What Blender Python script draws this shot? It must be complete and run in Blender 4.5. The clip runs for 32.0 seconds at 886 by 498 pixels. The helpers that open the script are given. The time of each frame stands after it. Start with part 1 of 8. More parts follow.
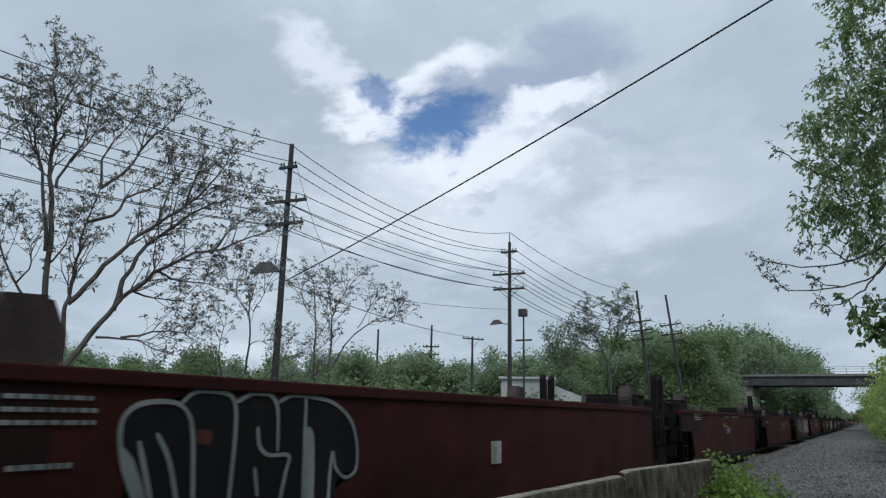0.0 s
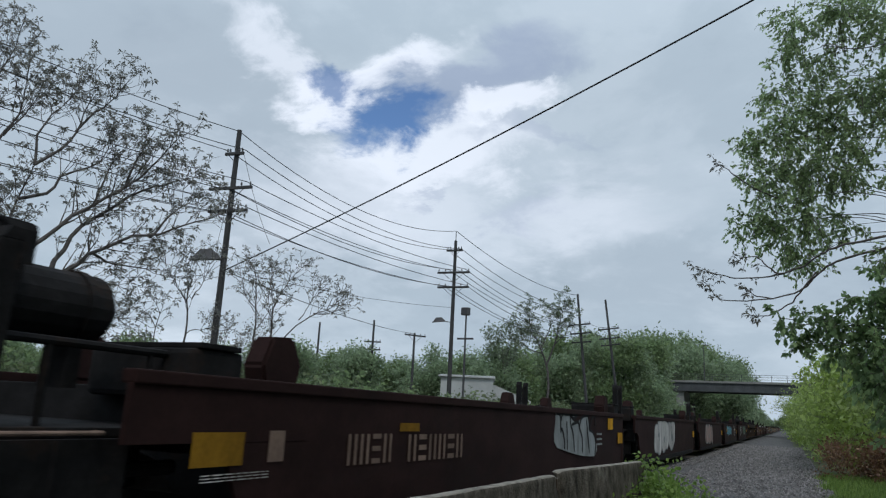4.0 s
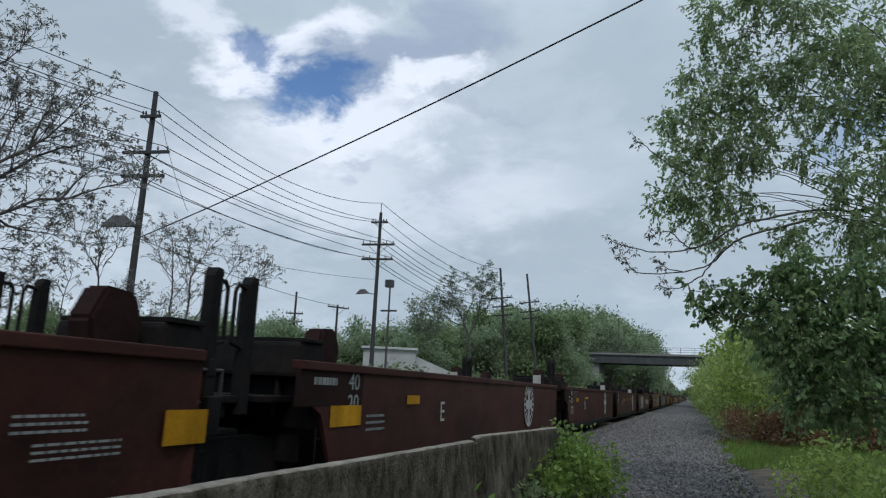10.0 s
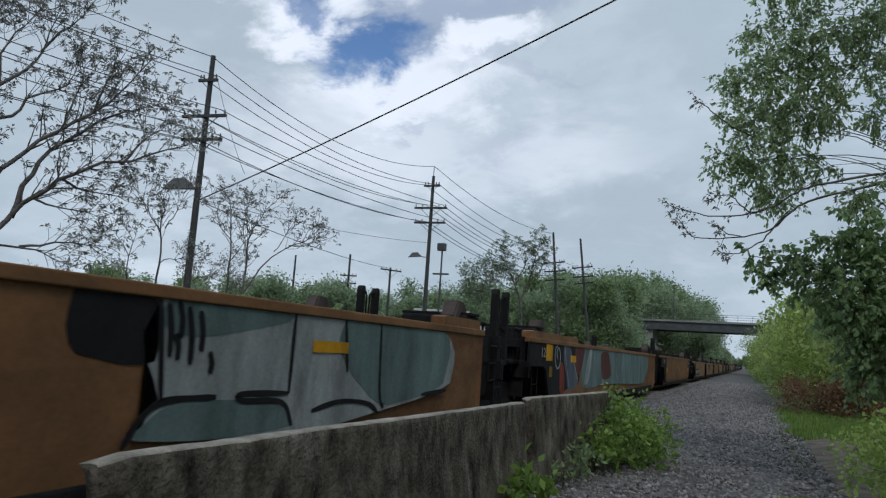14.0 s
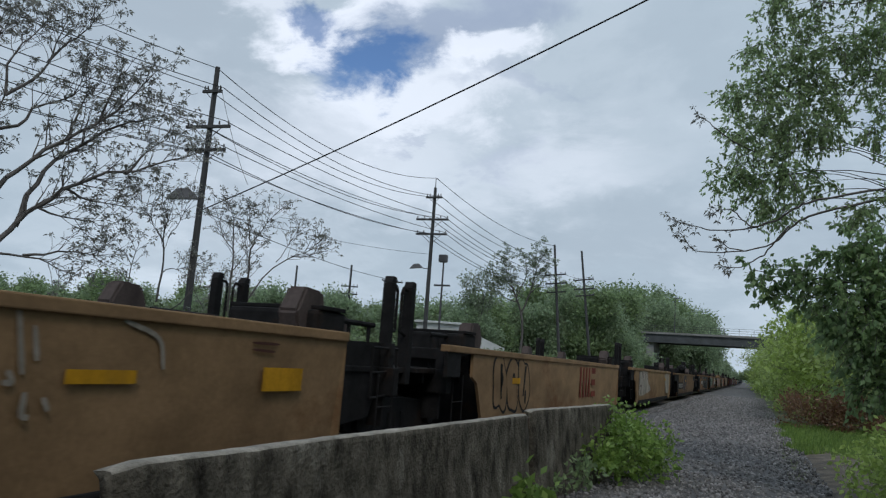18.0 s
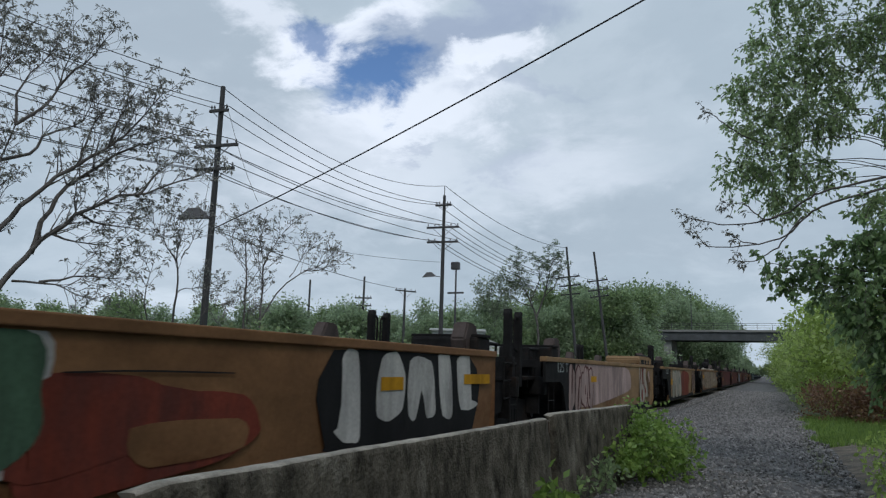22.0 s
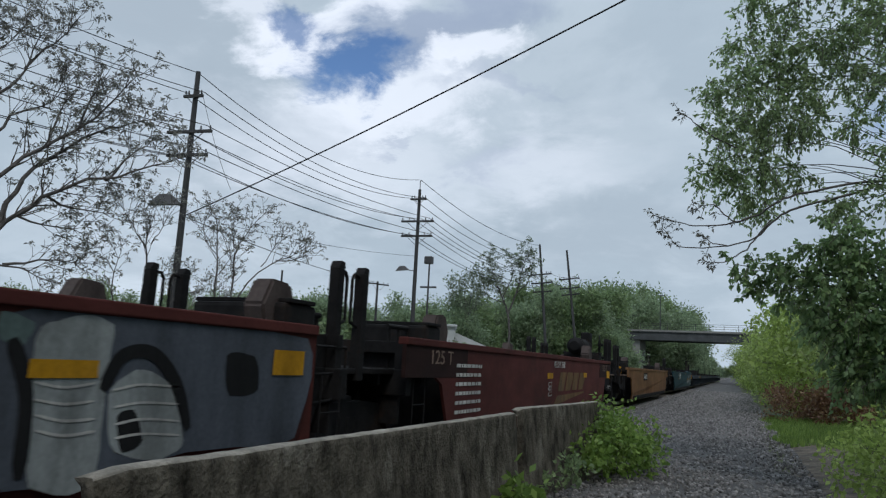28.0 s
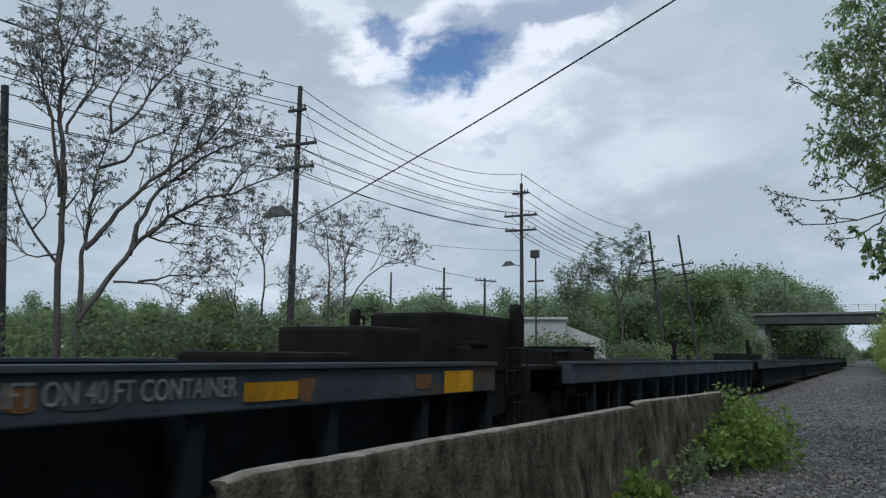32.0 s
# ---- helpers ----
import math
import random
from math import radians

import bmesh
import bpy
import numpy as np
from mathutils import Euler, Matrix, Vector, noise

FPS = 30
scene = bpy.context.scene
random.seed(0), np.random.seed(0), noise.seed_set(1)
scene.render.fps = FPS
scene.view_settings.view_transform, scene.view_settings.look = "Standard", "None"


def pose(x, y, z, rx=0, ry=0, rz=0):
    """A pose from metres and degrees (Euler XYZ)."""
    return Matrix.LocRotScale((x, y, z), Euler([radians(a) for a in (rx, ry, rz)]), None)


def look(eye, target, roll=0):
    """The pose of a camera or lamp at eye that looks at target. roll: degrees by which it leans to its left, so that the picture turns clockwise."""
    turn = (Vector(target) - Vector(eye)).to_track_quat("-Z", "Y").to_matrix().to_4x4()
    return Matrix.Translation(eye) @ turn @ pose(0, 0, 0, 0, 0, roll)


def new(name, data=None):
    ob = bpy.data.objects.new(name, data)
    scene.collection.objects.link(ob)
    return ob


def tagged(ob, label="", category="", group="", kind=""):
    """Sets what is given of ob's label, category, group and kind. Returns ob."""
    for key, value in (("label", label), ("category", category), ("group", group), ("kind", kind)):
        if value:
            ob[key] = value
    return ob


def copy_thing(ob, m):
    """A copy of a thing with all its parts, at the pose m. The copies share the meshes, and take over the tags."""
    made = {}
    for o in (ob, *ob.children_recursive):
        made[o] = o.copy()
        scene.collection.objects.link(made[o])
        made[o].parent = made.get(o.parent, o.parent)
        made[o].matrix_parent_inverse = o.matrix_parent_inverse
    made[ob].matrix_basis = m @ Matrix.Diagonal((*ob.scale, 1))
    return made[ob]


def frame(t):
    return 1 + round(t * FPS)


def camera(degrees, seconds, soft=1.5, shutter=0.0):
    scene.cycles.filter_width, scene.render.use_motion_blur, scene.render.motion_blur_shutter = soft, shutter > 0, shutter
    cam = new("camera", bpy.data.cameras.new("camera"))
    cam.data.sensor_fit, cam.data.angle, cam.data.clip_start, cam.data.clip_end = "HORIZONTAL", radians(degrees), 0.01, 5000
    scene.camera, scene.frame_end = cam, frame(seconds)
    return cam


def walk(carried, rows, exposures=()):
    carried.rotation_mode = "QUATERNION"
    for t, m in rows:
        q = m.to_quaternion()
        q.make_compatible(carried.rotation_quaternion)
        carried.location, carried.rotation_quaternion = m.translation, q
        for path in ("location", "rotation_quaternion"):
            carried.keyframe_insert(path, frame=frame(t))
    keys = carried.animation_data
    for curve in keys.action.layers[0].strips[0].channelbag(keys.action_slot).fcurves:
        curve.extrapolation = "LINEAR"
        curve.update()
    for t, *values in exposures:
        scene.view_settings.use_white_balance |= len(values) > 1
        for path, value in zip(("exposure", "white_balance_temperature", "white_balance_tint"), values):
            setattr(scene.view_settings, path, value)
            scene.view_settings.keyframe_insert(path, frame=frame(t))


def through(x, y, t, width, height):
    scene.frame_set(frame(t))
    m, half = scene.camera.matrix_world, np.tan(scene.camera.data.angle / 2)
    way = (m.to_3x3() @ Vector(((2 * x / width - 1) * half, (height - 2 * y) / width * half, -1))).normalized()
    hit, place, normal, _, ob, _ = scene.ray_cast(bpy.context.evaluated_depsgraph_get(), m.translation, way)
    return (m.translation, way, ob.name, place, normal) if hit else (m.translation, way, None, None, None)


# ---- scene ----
cam = camera(64.2, 32.0, 1.25, 0.05)
PATH = [
    (0.0, pose(0.000, 0.000, 1.410, 103.09, -1.20, 30.09)),
    (0.5, pose(0.000, 0.001, 1.410, 103.45, -0.79, 31.02)),
    (1.0, pose(0.000, 0.002, 1.410, 103.26, -0.86, 31.05)),
    (1.5, pose(0.000, 0.003, 1.410, 102.82, -1.80, 30.86)),
    (2.0, pose(0.000, 0.005, 1.410, 102.11, -2.01, 31.10)),
    (2.5, pose(0.000, 0.006, 1.410, 101.93, -1.91, 30.39)),
    (3.0, pose(0.000, 0.007, 1.410, 102.00, -2.40, 28.62)),
    (3.5, pose(0.000, 0.008, 1.410, 102.30, -2.72, 27.05)),
    (4.0, pose(0.000, 0.009, 1.410, 102.99, -2.84, 25.23)),
    (4.5, pose(0.000, 0.010, 1.410, 103.34, -2.57, 23.72)),
    (6.5, pose(0.000, 0.015, 1.375, 104.25, -1.99, 22.66)),
    (7.0, pose(0.000, 0.016, 1.374, 104.53, -1.84, 25.91)),
    (7.5, pose(0.000, 0.017, 1.373, 103.29, -2.67, 25.75)),
    (8.0, pose(0.000, 0.018, 1.372, 102.25, -2.93, 24.19)),
    (8.5, pose(0.000, 0.020, 1.371, 101.78, -2.74, 23.07)),
    (9.0, pose(0.000, 0.021, 1.369, 101.44, -2.70, 21.59)),
    (9.5, pose(0.000, 0.022, 1.368, 101.27, -2.79, 19.79)),
    (10.0, pose(0.000, 0.023, 1.367, 101.10, -2.59, 19.05)),
    (10.5, pose(0.000, 0.024, 1.366, 100.92, -1.94, 19.88)),
    (11.0, pose(0.000, 0.025, 1.365, 101.21, -1.32, 21.68)),
    (11.5, pose(0.000, 0.027, 1.359, 100.75, -1.83, 23.98)),
    (12.0, pose(0.000, 0.028, 1.353, 99.20, -1.78, 29.78)),
    (12.5, pose(0.000, 0.029, 1.352, 97.91, -3.14, 31.00)),
    (13.0, pose(0.000, 0.030, 1.352, 97.63, -3.99, 26.70)),
    (13.5, pose(0.000, 0.030, 1.351, 97.83, -5.49, 23.73)),
    (14.0, pose(0.000, 0.030, 1.351, 97.95, -3.73, 23.16)),
    (14.5, pose(0.000, 0.030, 1.350, 97.99, -1.07, 26.53)),
    (16.5, pose(0.000, -0.010, 1.350, 98.87, -3.54, 28.46)),
    (17.0, pose(0.000, -0.020, 1.350, 98.97, -3.43, 26.25)),
    (17.5, pose(0.000, -0.030, 1.349, 98.54, -3.75, 24.79)),
    (18.0, pose(0.000, -0.040, 1.349, 98.87, -4.12, 23.19)),
    (18.5, pose(0.000, -0.040, 1.349, 99.52, -4.11, 22.01)),
    (19.0, pose(0.000, -0.040, 1.349, 99.37, -3.46, 21.37)),
    (19.5, pose(0.000, -0.040, 1.349, 98.67, -2.81, 22.79)),
    (20.0, pose(0.000, -0.040, 1.349, 98.80, -3.51, 25.69)),
    (20.5, pose(0.000, -0.040, 1.349, 99.22, -2.00, 28.89)),
    (21.0, pose(0.000, -0.040, 1.349, 100.09, -1.19, 30.16)),
    (21.5, pose(0.000, -0.040, 1.349, 100.08, -1.24, 28.70)),
    (22.0, pose(0.000, -0.040, 1.349, 99.42, -1.64, 24.55)),
    (22.5, pose(0.000, -0.040, 1.348, 98.78, -1.32, 21.93)),
    (23.0, pose(0.000, -0.040, 1.348, 98.07, -2.32, 21.74)),
    (23.5, pose(0.000, -0.040, 1.348, 97.81, -3.26, 20.08)),
    (24.0, pose(0.000, -0.040, 1.348, 99.09, -1.18, 20.20)),
    (24.5, pose(0.000, -0.037, 1.348, 99.96, 0.31, 24.12)),
    (26.5, pose(0.000, -0.026, 1.340, 100.13, -2.13, 25.17)),
    (27.0, pose(0.000, -0.023, 1.337, 99.63, -2.71, 23.99)),
    (27.5, pose(0.000, -0.020, 1.335, 99.05, -3.01, 22.98)),
    (28.0, pose(0.000, -0.017, 1.332, 99.08, -2.90, 22.20)),
    (28.5, pose(0.000, -0.014, 1.332, 99.17, -3.50, 23.10)),
    (29.0, pose(0.000, -0.011, 1.332, 98.87, -4.32, 25.57)),
    (29.5, pose(0.000, -0.009, 1.332, 98.91, -4.49, 25.25)),
    (30.0, pose(0.000, -0.006, 1.332, 99.28, -4.25, 22.88)),
    (30.5, pose(0.000, -0.003, 1.332, 99.35, -4.11, 21.07)),
    (31.0, pose(0.000, 0.000, 1.332, 98.97, -3.46, 21.26)),
    (31.5, pose(0.000, 0.000, 1.339, 98.70, -1.88, 25.32)),
    (32.0, pose(0.000, 0.000, 1.345, 98.47, -0.69, 31.16)),
]
walk(cam, PATH)

# ---- world and light ----
SUN_ELEV, SUN_AZ = 52.0, 150.0


def mat(name):
    m = bpy.data.materials.new(name)
    m.use_nodes = True
    return m, m.node_tree, m.node_tree.nodes["Principled BSDF"]


def node(nt, kind, **values):
    n = nt.nodes.new(kind)
    for key, value in values.items():
        if key in n.inputs:
            n.inputs[key].default_value = value
    return n


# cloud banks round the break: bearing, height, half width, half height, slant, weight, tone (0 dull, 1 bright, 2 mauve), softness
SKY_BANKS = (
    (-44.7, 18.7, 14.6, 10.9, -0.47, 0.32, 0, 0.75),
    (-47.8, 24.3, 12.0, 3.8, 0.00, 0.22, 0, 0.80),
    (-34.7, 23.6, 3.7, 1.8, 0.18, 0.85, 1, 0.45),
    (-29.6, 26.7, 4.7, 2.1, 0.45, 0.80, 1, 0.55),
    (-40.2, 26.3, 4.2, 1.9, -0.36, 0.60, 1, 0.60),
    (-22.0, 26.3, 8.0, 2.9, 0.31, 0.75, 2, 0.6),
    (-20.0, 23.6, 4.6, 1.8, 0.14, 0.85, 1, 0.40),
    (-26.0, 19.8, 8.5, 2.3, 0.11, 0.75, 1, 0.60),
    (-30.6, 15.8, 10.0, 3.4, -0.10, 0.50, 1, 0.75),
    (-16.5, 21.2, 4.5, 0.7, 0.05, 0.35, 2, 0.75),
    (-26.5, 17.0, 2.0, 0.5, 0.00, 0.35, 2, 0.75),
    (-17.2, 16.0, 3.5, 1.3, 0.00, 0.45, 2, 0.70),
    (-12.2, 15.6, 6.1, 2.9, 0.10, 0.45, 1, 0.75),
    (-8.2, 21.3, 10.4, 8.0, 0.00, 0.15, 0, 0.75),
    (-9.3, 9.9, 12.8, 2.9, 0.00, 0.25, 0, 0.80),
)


def sky():
    w = bpy.data.worlds.new("sky")
    scene.world = w
    w.use_nodes = True
    nt = w.node_tree
    bg = nt.nodes["Background"]
    ln = nt.links.new
    air = nt.nodes.new("ShaderNodeTexSky")
    air.sky_type, air.sun_disc = "NISHITA", False
    air.sun_elevation, air.sun_rotation = radians(SUN_ELEV), radians(SUN_AZ)
    blue = nt.nodes.new("ShaderNodeVectorMath")
    blue.operation = "SCALE"
    blue.inputs["Scale"].default_value = 0.10
    ln(air.outputs["Color"], blue.inputs[0])
    deep = nt.nodes.new("ShaderNodeVectorMath")
    deep.operation = "MULTIPLY"
    deep.inputs[1].default_value = (0.74, 0.93, 1.12)
    ln(blue.outputs[0], deep.inputs[0])
    co = nt.nodes.new("ShaderNodeTexCoord")

    def vec(op, a, b=None, c=None):
        n = nt.nodes.new("ShaderNodeVectorMath")
        n.operation = op
        for i, v in enumerate((a, b)):
            if v is None:
                continue
            if isinstance(v, tuple):
                n.inputs[i].default_value = v
            else:
                ln(v, n.inputs[i])
        if c is not None:
            if isinstance(c, float):
                n.inputs["Scale"].default_value = c
            else:
                ln(c, n.inputs["Scale"])
        return n

    def num(op, a, b=0.0, clamp=False):
        n = nt.nodes.new("ShaderNodeMath")
        n.operation, n.use_clamp = op, clamp
        for i, v in enumerate((a, b)):
            if isinstance(v, (int, float)):
                n.inputs[i].default_value = v
            else:
                ln(v, n.inputs[i])
        return n.outputs[0]

    def ramp(v, stops):
        n = nt.nodes.new("ShaderNodeValToRGB")
        n.color_ramp.interpolation = "EASE"
        while len(n.color_ramp.elements) < len(stops):
            n.color_ramp.elements.new(0.5)
        for e, (p, c) in zip(n.color_ramp.elements, stops):
            e.position, e.color = p, (*c, 1)
        ln(v, n.inputs[0])
        return n.outputs[0]

    way = vec("NORMALIZE", co.outputs["Generated"]).outputs[0]
    xyz = nt.nodes.new("ShaderNodeSeparateXYZ")
    ln(way, xyz.inputs[0])
    height = num("ADD", num("MAXIMUM", xyz.outputs[2], 0.0), 0.32)
    flat = vec("SCALE", way, None, num("DIVIDE", 1.0, height)).outputs[0]
    flat = vec("MULTIPLY", flat, (1.0, 1.0, 1.35)).outputs[0]

    def cloud_noise(scale, detail, rough, shift):
        n = nt.nodes.new("ShaderNodeTexNoise")
        n.inputs["Scale"].default_value, n.inputs["Detail"].default_value = scale, detail
        n.inputs["Roughness"].default_value = rough
        n.inputs["Distortion"].default_value = 0.35
        ln(vec("ADD", flat, shift).outputs[0], n.inputs["Vector"])
        return n

    big = cloud_noise(0.9, 5.0, 0.5, (3.1, 7.7, 1.3))
    fine = cloud_noise(3.2, 8.0, 0.58, (1.7, 2.2, 5.0))
    wisp = cloud_noise(7.0, 8.0, 0.62, (9.7, 4.2, 2.0))
    body = num("ADD", num("MULTIPLY", big.outputs["Fac"], 0.48), num("MULTIPLY", fine.outputs["Fac"], 0.36))
    body = num("ADD", body, num("MULTIPLY", wisp.outputs["Fac"], 0.16))

    def mix(fac, a, b):
        n = nt.nodes.new("ShaderNodeMix")
        n.data_type = "RGBA"
        for s, v in ((0, fac), (6, a), (7, b)):
            if isinstance(v, (int, float)):
                n.inputs[s].default_value = v
            elif isinstance(v, tuple):
                n.inputs[s].default_value = (*v, 1)
            else:
                ln(v, n.inputs[s])
        return n.outputs[2]

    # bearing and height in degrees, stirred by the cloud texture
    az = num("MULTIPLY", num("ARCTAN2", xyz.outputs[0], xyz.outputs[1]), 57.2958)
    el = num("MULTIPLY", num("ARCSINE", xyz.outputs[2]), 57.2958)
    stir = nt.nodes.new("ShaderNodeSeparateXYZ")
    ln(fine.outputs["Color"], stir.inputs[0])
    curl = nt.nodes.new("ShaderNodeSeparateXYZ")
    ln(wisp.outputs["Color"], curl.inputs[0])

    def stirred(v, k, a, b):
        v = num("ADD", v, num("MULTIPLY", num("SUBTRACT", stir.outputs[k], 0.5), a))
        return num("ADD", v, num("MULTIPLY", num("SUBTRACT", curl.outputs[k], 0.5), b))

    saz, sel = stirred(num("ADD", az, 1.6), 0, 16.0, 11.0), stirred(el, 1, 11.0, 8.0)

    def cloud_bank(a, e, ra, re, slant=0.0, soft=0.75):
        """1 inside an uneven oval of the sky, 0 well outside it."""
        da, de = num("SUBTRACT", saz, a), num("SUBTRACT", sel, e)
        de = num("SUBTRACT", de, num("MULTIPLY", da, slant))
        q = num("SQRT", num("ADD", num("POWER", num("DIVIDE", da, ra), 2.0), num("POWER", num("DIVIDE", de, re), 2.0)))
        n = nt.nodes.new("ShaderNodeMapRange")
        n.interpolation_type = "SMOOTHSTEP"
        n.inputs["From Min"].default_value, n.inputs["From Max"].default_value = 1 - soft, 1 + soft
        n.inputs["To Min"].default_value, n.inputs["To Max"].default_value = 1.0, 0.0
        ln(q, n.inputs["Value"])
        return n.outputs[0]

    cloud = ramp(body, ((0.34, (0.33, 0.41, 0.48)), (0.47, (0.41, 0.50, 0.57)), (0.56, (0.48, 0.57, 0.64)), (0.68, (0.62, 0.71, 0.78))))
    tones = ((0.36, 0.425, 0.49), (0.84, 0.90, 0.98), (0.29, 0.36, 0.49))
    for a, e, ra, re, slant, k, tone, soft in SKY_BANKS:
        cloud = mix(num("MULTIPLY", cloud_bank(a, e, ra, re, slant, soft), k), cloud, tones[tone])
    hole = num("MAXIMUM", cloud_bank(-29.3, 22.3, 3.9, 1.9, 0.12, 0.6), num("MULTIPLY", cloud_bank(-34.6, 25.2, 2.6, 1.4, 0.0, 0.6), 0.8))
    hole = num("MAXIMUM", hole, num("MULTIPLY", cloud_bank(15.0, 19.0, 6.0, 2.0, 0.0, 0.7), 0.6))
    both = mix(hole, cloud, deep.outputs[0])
    # an overcast sky grows brighter towards the zenith
    lift = nt.nodes.new("ShaderNodeMapRange")
    lift.interpolation_type = "SMOOTHSTEP"
    lift.inputs["From Min"].default_value, lift.inputs["From Max"].default_value = 24.0, 85.0
    lift.inputs["To Min"].default_value, lift.inputs["To Max"].default_value = 1.0, 1.9
    ln(el, lift.inputs["Value"])
    both = vec("SCALE", both, None, lift.outputs[0]).outputs[0]
    both = vec("MULTIPLY", both, (0.995, 1.0, 1.04)).outputs[0]
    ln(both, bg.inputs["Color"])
    bg.inputs["Strength"].default_value = 1.08


sky()
sun = new("sun", bpy.data.lights.new("sun", "SUN"))
sun.data.energy, sun.data.angle, sun.data.color = 0.95, radians(14), (1.0, 0.96, 0.9)
a_, e_ = radians(SUN_AZ), radians(SUN_ELEV)
sun.matrix_world = look((math.sin(a_) * math.cos(e_) * 80, math.cos(a_) * math.cos(e_) * 80, math.sin(e_) * 80), (0, 0, 0))


# ---- materials ----
def surface(name, color, rough=0.8, metal=0.0, vary=0.25, scale=3.0, fine=40.0, bump=0.15, second=None, second_at=0.55, island=0.0, space="Object", stretch=(1, 1, 1), spec=0.35):
    """A painted, rusty, stony or earthy surface with two scales of variation and relief."""
    m, nt, b = mat(name)
    ln = nt.links.new
    co = nt.nodes.new("ShaderNodeTexCoord")
    mp = nt.nodes.new("ShaderNodeMapping")
    mp.inputs["Scale"].default_value = stretch
    ln(co.outputs[space], mp.inputs[0])
    n1 = node(nt, "ShaderNodeTexNoise", Scale=scale, Detail=6.0, Roughness=0.6)
    n2 = node(nt, "ShaderNodeTexNoise", Scale=fine, Detail=4.0, Roughness=0.6)
    ln(mp.outputs[0], n1.inputs["Vector"])
    ln(co.outputs[space], n2.inputs["Vector"])
    r = nt.nodes.new("ShaderNodeValToRGB")
    dark = tuple(c * (1 - vary) for c in color)
    lite = tuple(min(1, c * (1 + vary)) for c in color)
    r.color_ramp.elements[0].position, r.color_ramp.elements[0].color = 0.3, (*dark, 1)
    r.color_ramp.elements[1].position, r.color_ramp.elements[1].color = 0.7, (*lite, 1)
    ln(n1.outputs["Fac"], r.inputs[0])
    out = r.outputs[0]
    if second:
        n3 = node(nt, "ShaderNodeTexNoise", Scale=scale * 0.45, Detail=8.0, Roughness=0.7)
        ln(mp.outputs[0], n3.inputs["Vector"])
        s = nt.nodes.new("ShaderNodeMapRange")
        s.inputs["From Min"].default_value, s.inputs["From Max"].default_value = second_at, second_at + 0.12
        ln(n3.outputs["Fac"], s.inputs["Value"])
        mx = nt.nodes.new("ShaderNodeMix")
        mx.data_type = "RGBA"
        ln(s.outputs[0], mx.inputs[0])
        ln(out, mx.inputs[6])
        mx.inputs[7].default_value = (*second, 1)
        out = mx.outputs[2]
    fm = nt.nodes.new("ShaderNodeMix")
    fm.data_type, fm.blend_type = "RGBA", "MULTIPLY"
    fm.inputs[0].default_value = min(0.8, vary * 1.6)
    ln(out, fm.inputs[6])
    fr = nt.nodes.new("ShaderNodeMapRange")
    fr.inputs["To Min"].default_value, fr.inputs["To Max"].default_value = 0.45, 1.45
    ln(n2.outputs["Fac"], fr.inputs["Value"])
    ln(fr.outputs[0], fm.inputs[7])
    out = fm.outputs[2]
    if island:
        g = nt.nodes.new("ShaderNodeNewGeometry")
        h = nt.nodes.new("ShaderNodeHueSaturation")
        a = nt.nodes.new("ShaderNodeMapRange")
        a.inputs["To Min"].default_value, a.inputs["To Max"].default_value = 1 - island, 1 + island
        ln(g.outputs["Random Per Island"], a.inputs["Value"])
        ln(a.outputs[0], h.inputs["Value"])
        ln(out, h.inputs["Color"])
        out = h.outputs[0]
    ln(out, b.inputs["Base Color"])
    b.inputs["Roughness"].default_value, b.inputs["Metallic"].default_value = rough, metal
    b.inputs["Specular IOR Level"].default_value = spec
    if bump:
        bp = nt.nodes.new("ShaderNodeBump")
        bp.inputs["Strength"].default_value, bp.inputs["Distance"].default_value = bump, 0.02
        ln(n2.outputs["Fac"], bp.inputs["Height"])
        ln(bp.outputs[0], b.inputs["Normal"])
    return m


def leafy(name, color, tip, through=0.25):
    m, nt, b = mat(name)
    ln = nt.links.new
    g = nt.nodes.new("ShaderNodeNewGeometry")
    r = nt.nodes.new("ShaderNodeValToRGB")
    r.color_ramp.elements[0].color = (*[c * 0.62 for c in color], 1)
    r.color_ramp.elements[1].color = (*tip, 1)
    e = r.color_ramp.elements.new(0.55)
    e.color = (*color, 1)
    ln(g.outputs["Random Per Island"], r.inputs[0])
    co = nt.nodes.new("ShaderNodeTexCoord")
    n = node(nt, "ShaderNodeTexNoise", Scale=0.7, Detail=3.0)
    ln(co.outputs["Object"], n.inputs["Vector"])
    h = nt.nodes.new("ShaderNodeHueSaturation")
    v = nt.nodes.new("ShaderNodeMapRange")
    v.inputs["To Min"].default_value, v.inputs["To Max"].default_value = 0.6, 1.4
    ln(n.outputs["Fac"], v.inputs["Value"])
    ln(v.outputs[0], h.inputs["Value"])
    ln(r.outputs[0], h.inputs["Color"])
    ln(h.outputs[0], b.inputs["Base Color"])
    b.inputs["Roughness"].default_value = 0.45
    b.inputs["Specular IOR Level"].default_value = 0.4
    t = nt.nodes.new("ShaderNodeBsdfTranslucent")
    ln(h.outputs[0], t.inputs["Color"])
    mx = nt.nodes.new("ShaderNodeMixShader")
    mx.inputs[0].default_value = through
    ln(b.outputs[0], mx.inputs[1])
    ln(t.outputs[0], mx.inputs[2])
    ln(mx.outputs[0], nt.nodes["Material Output"].inputs["Surface"])
    return m


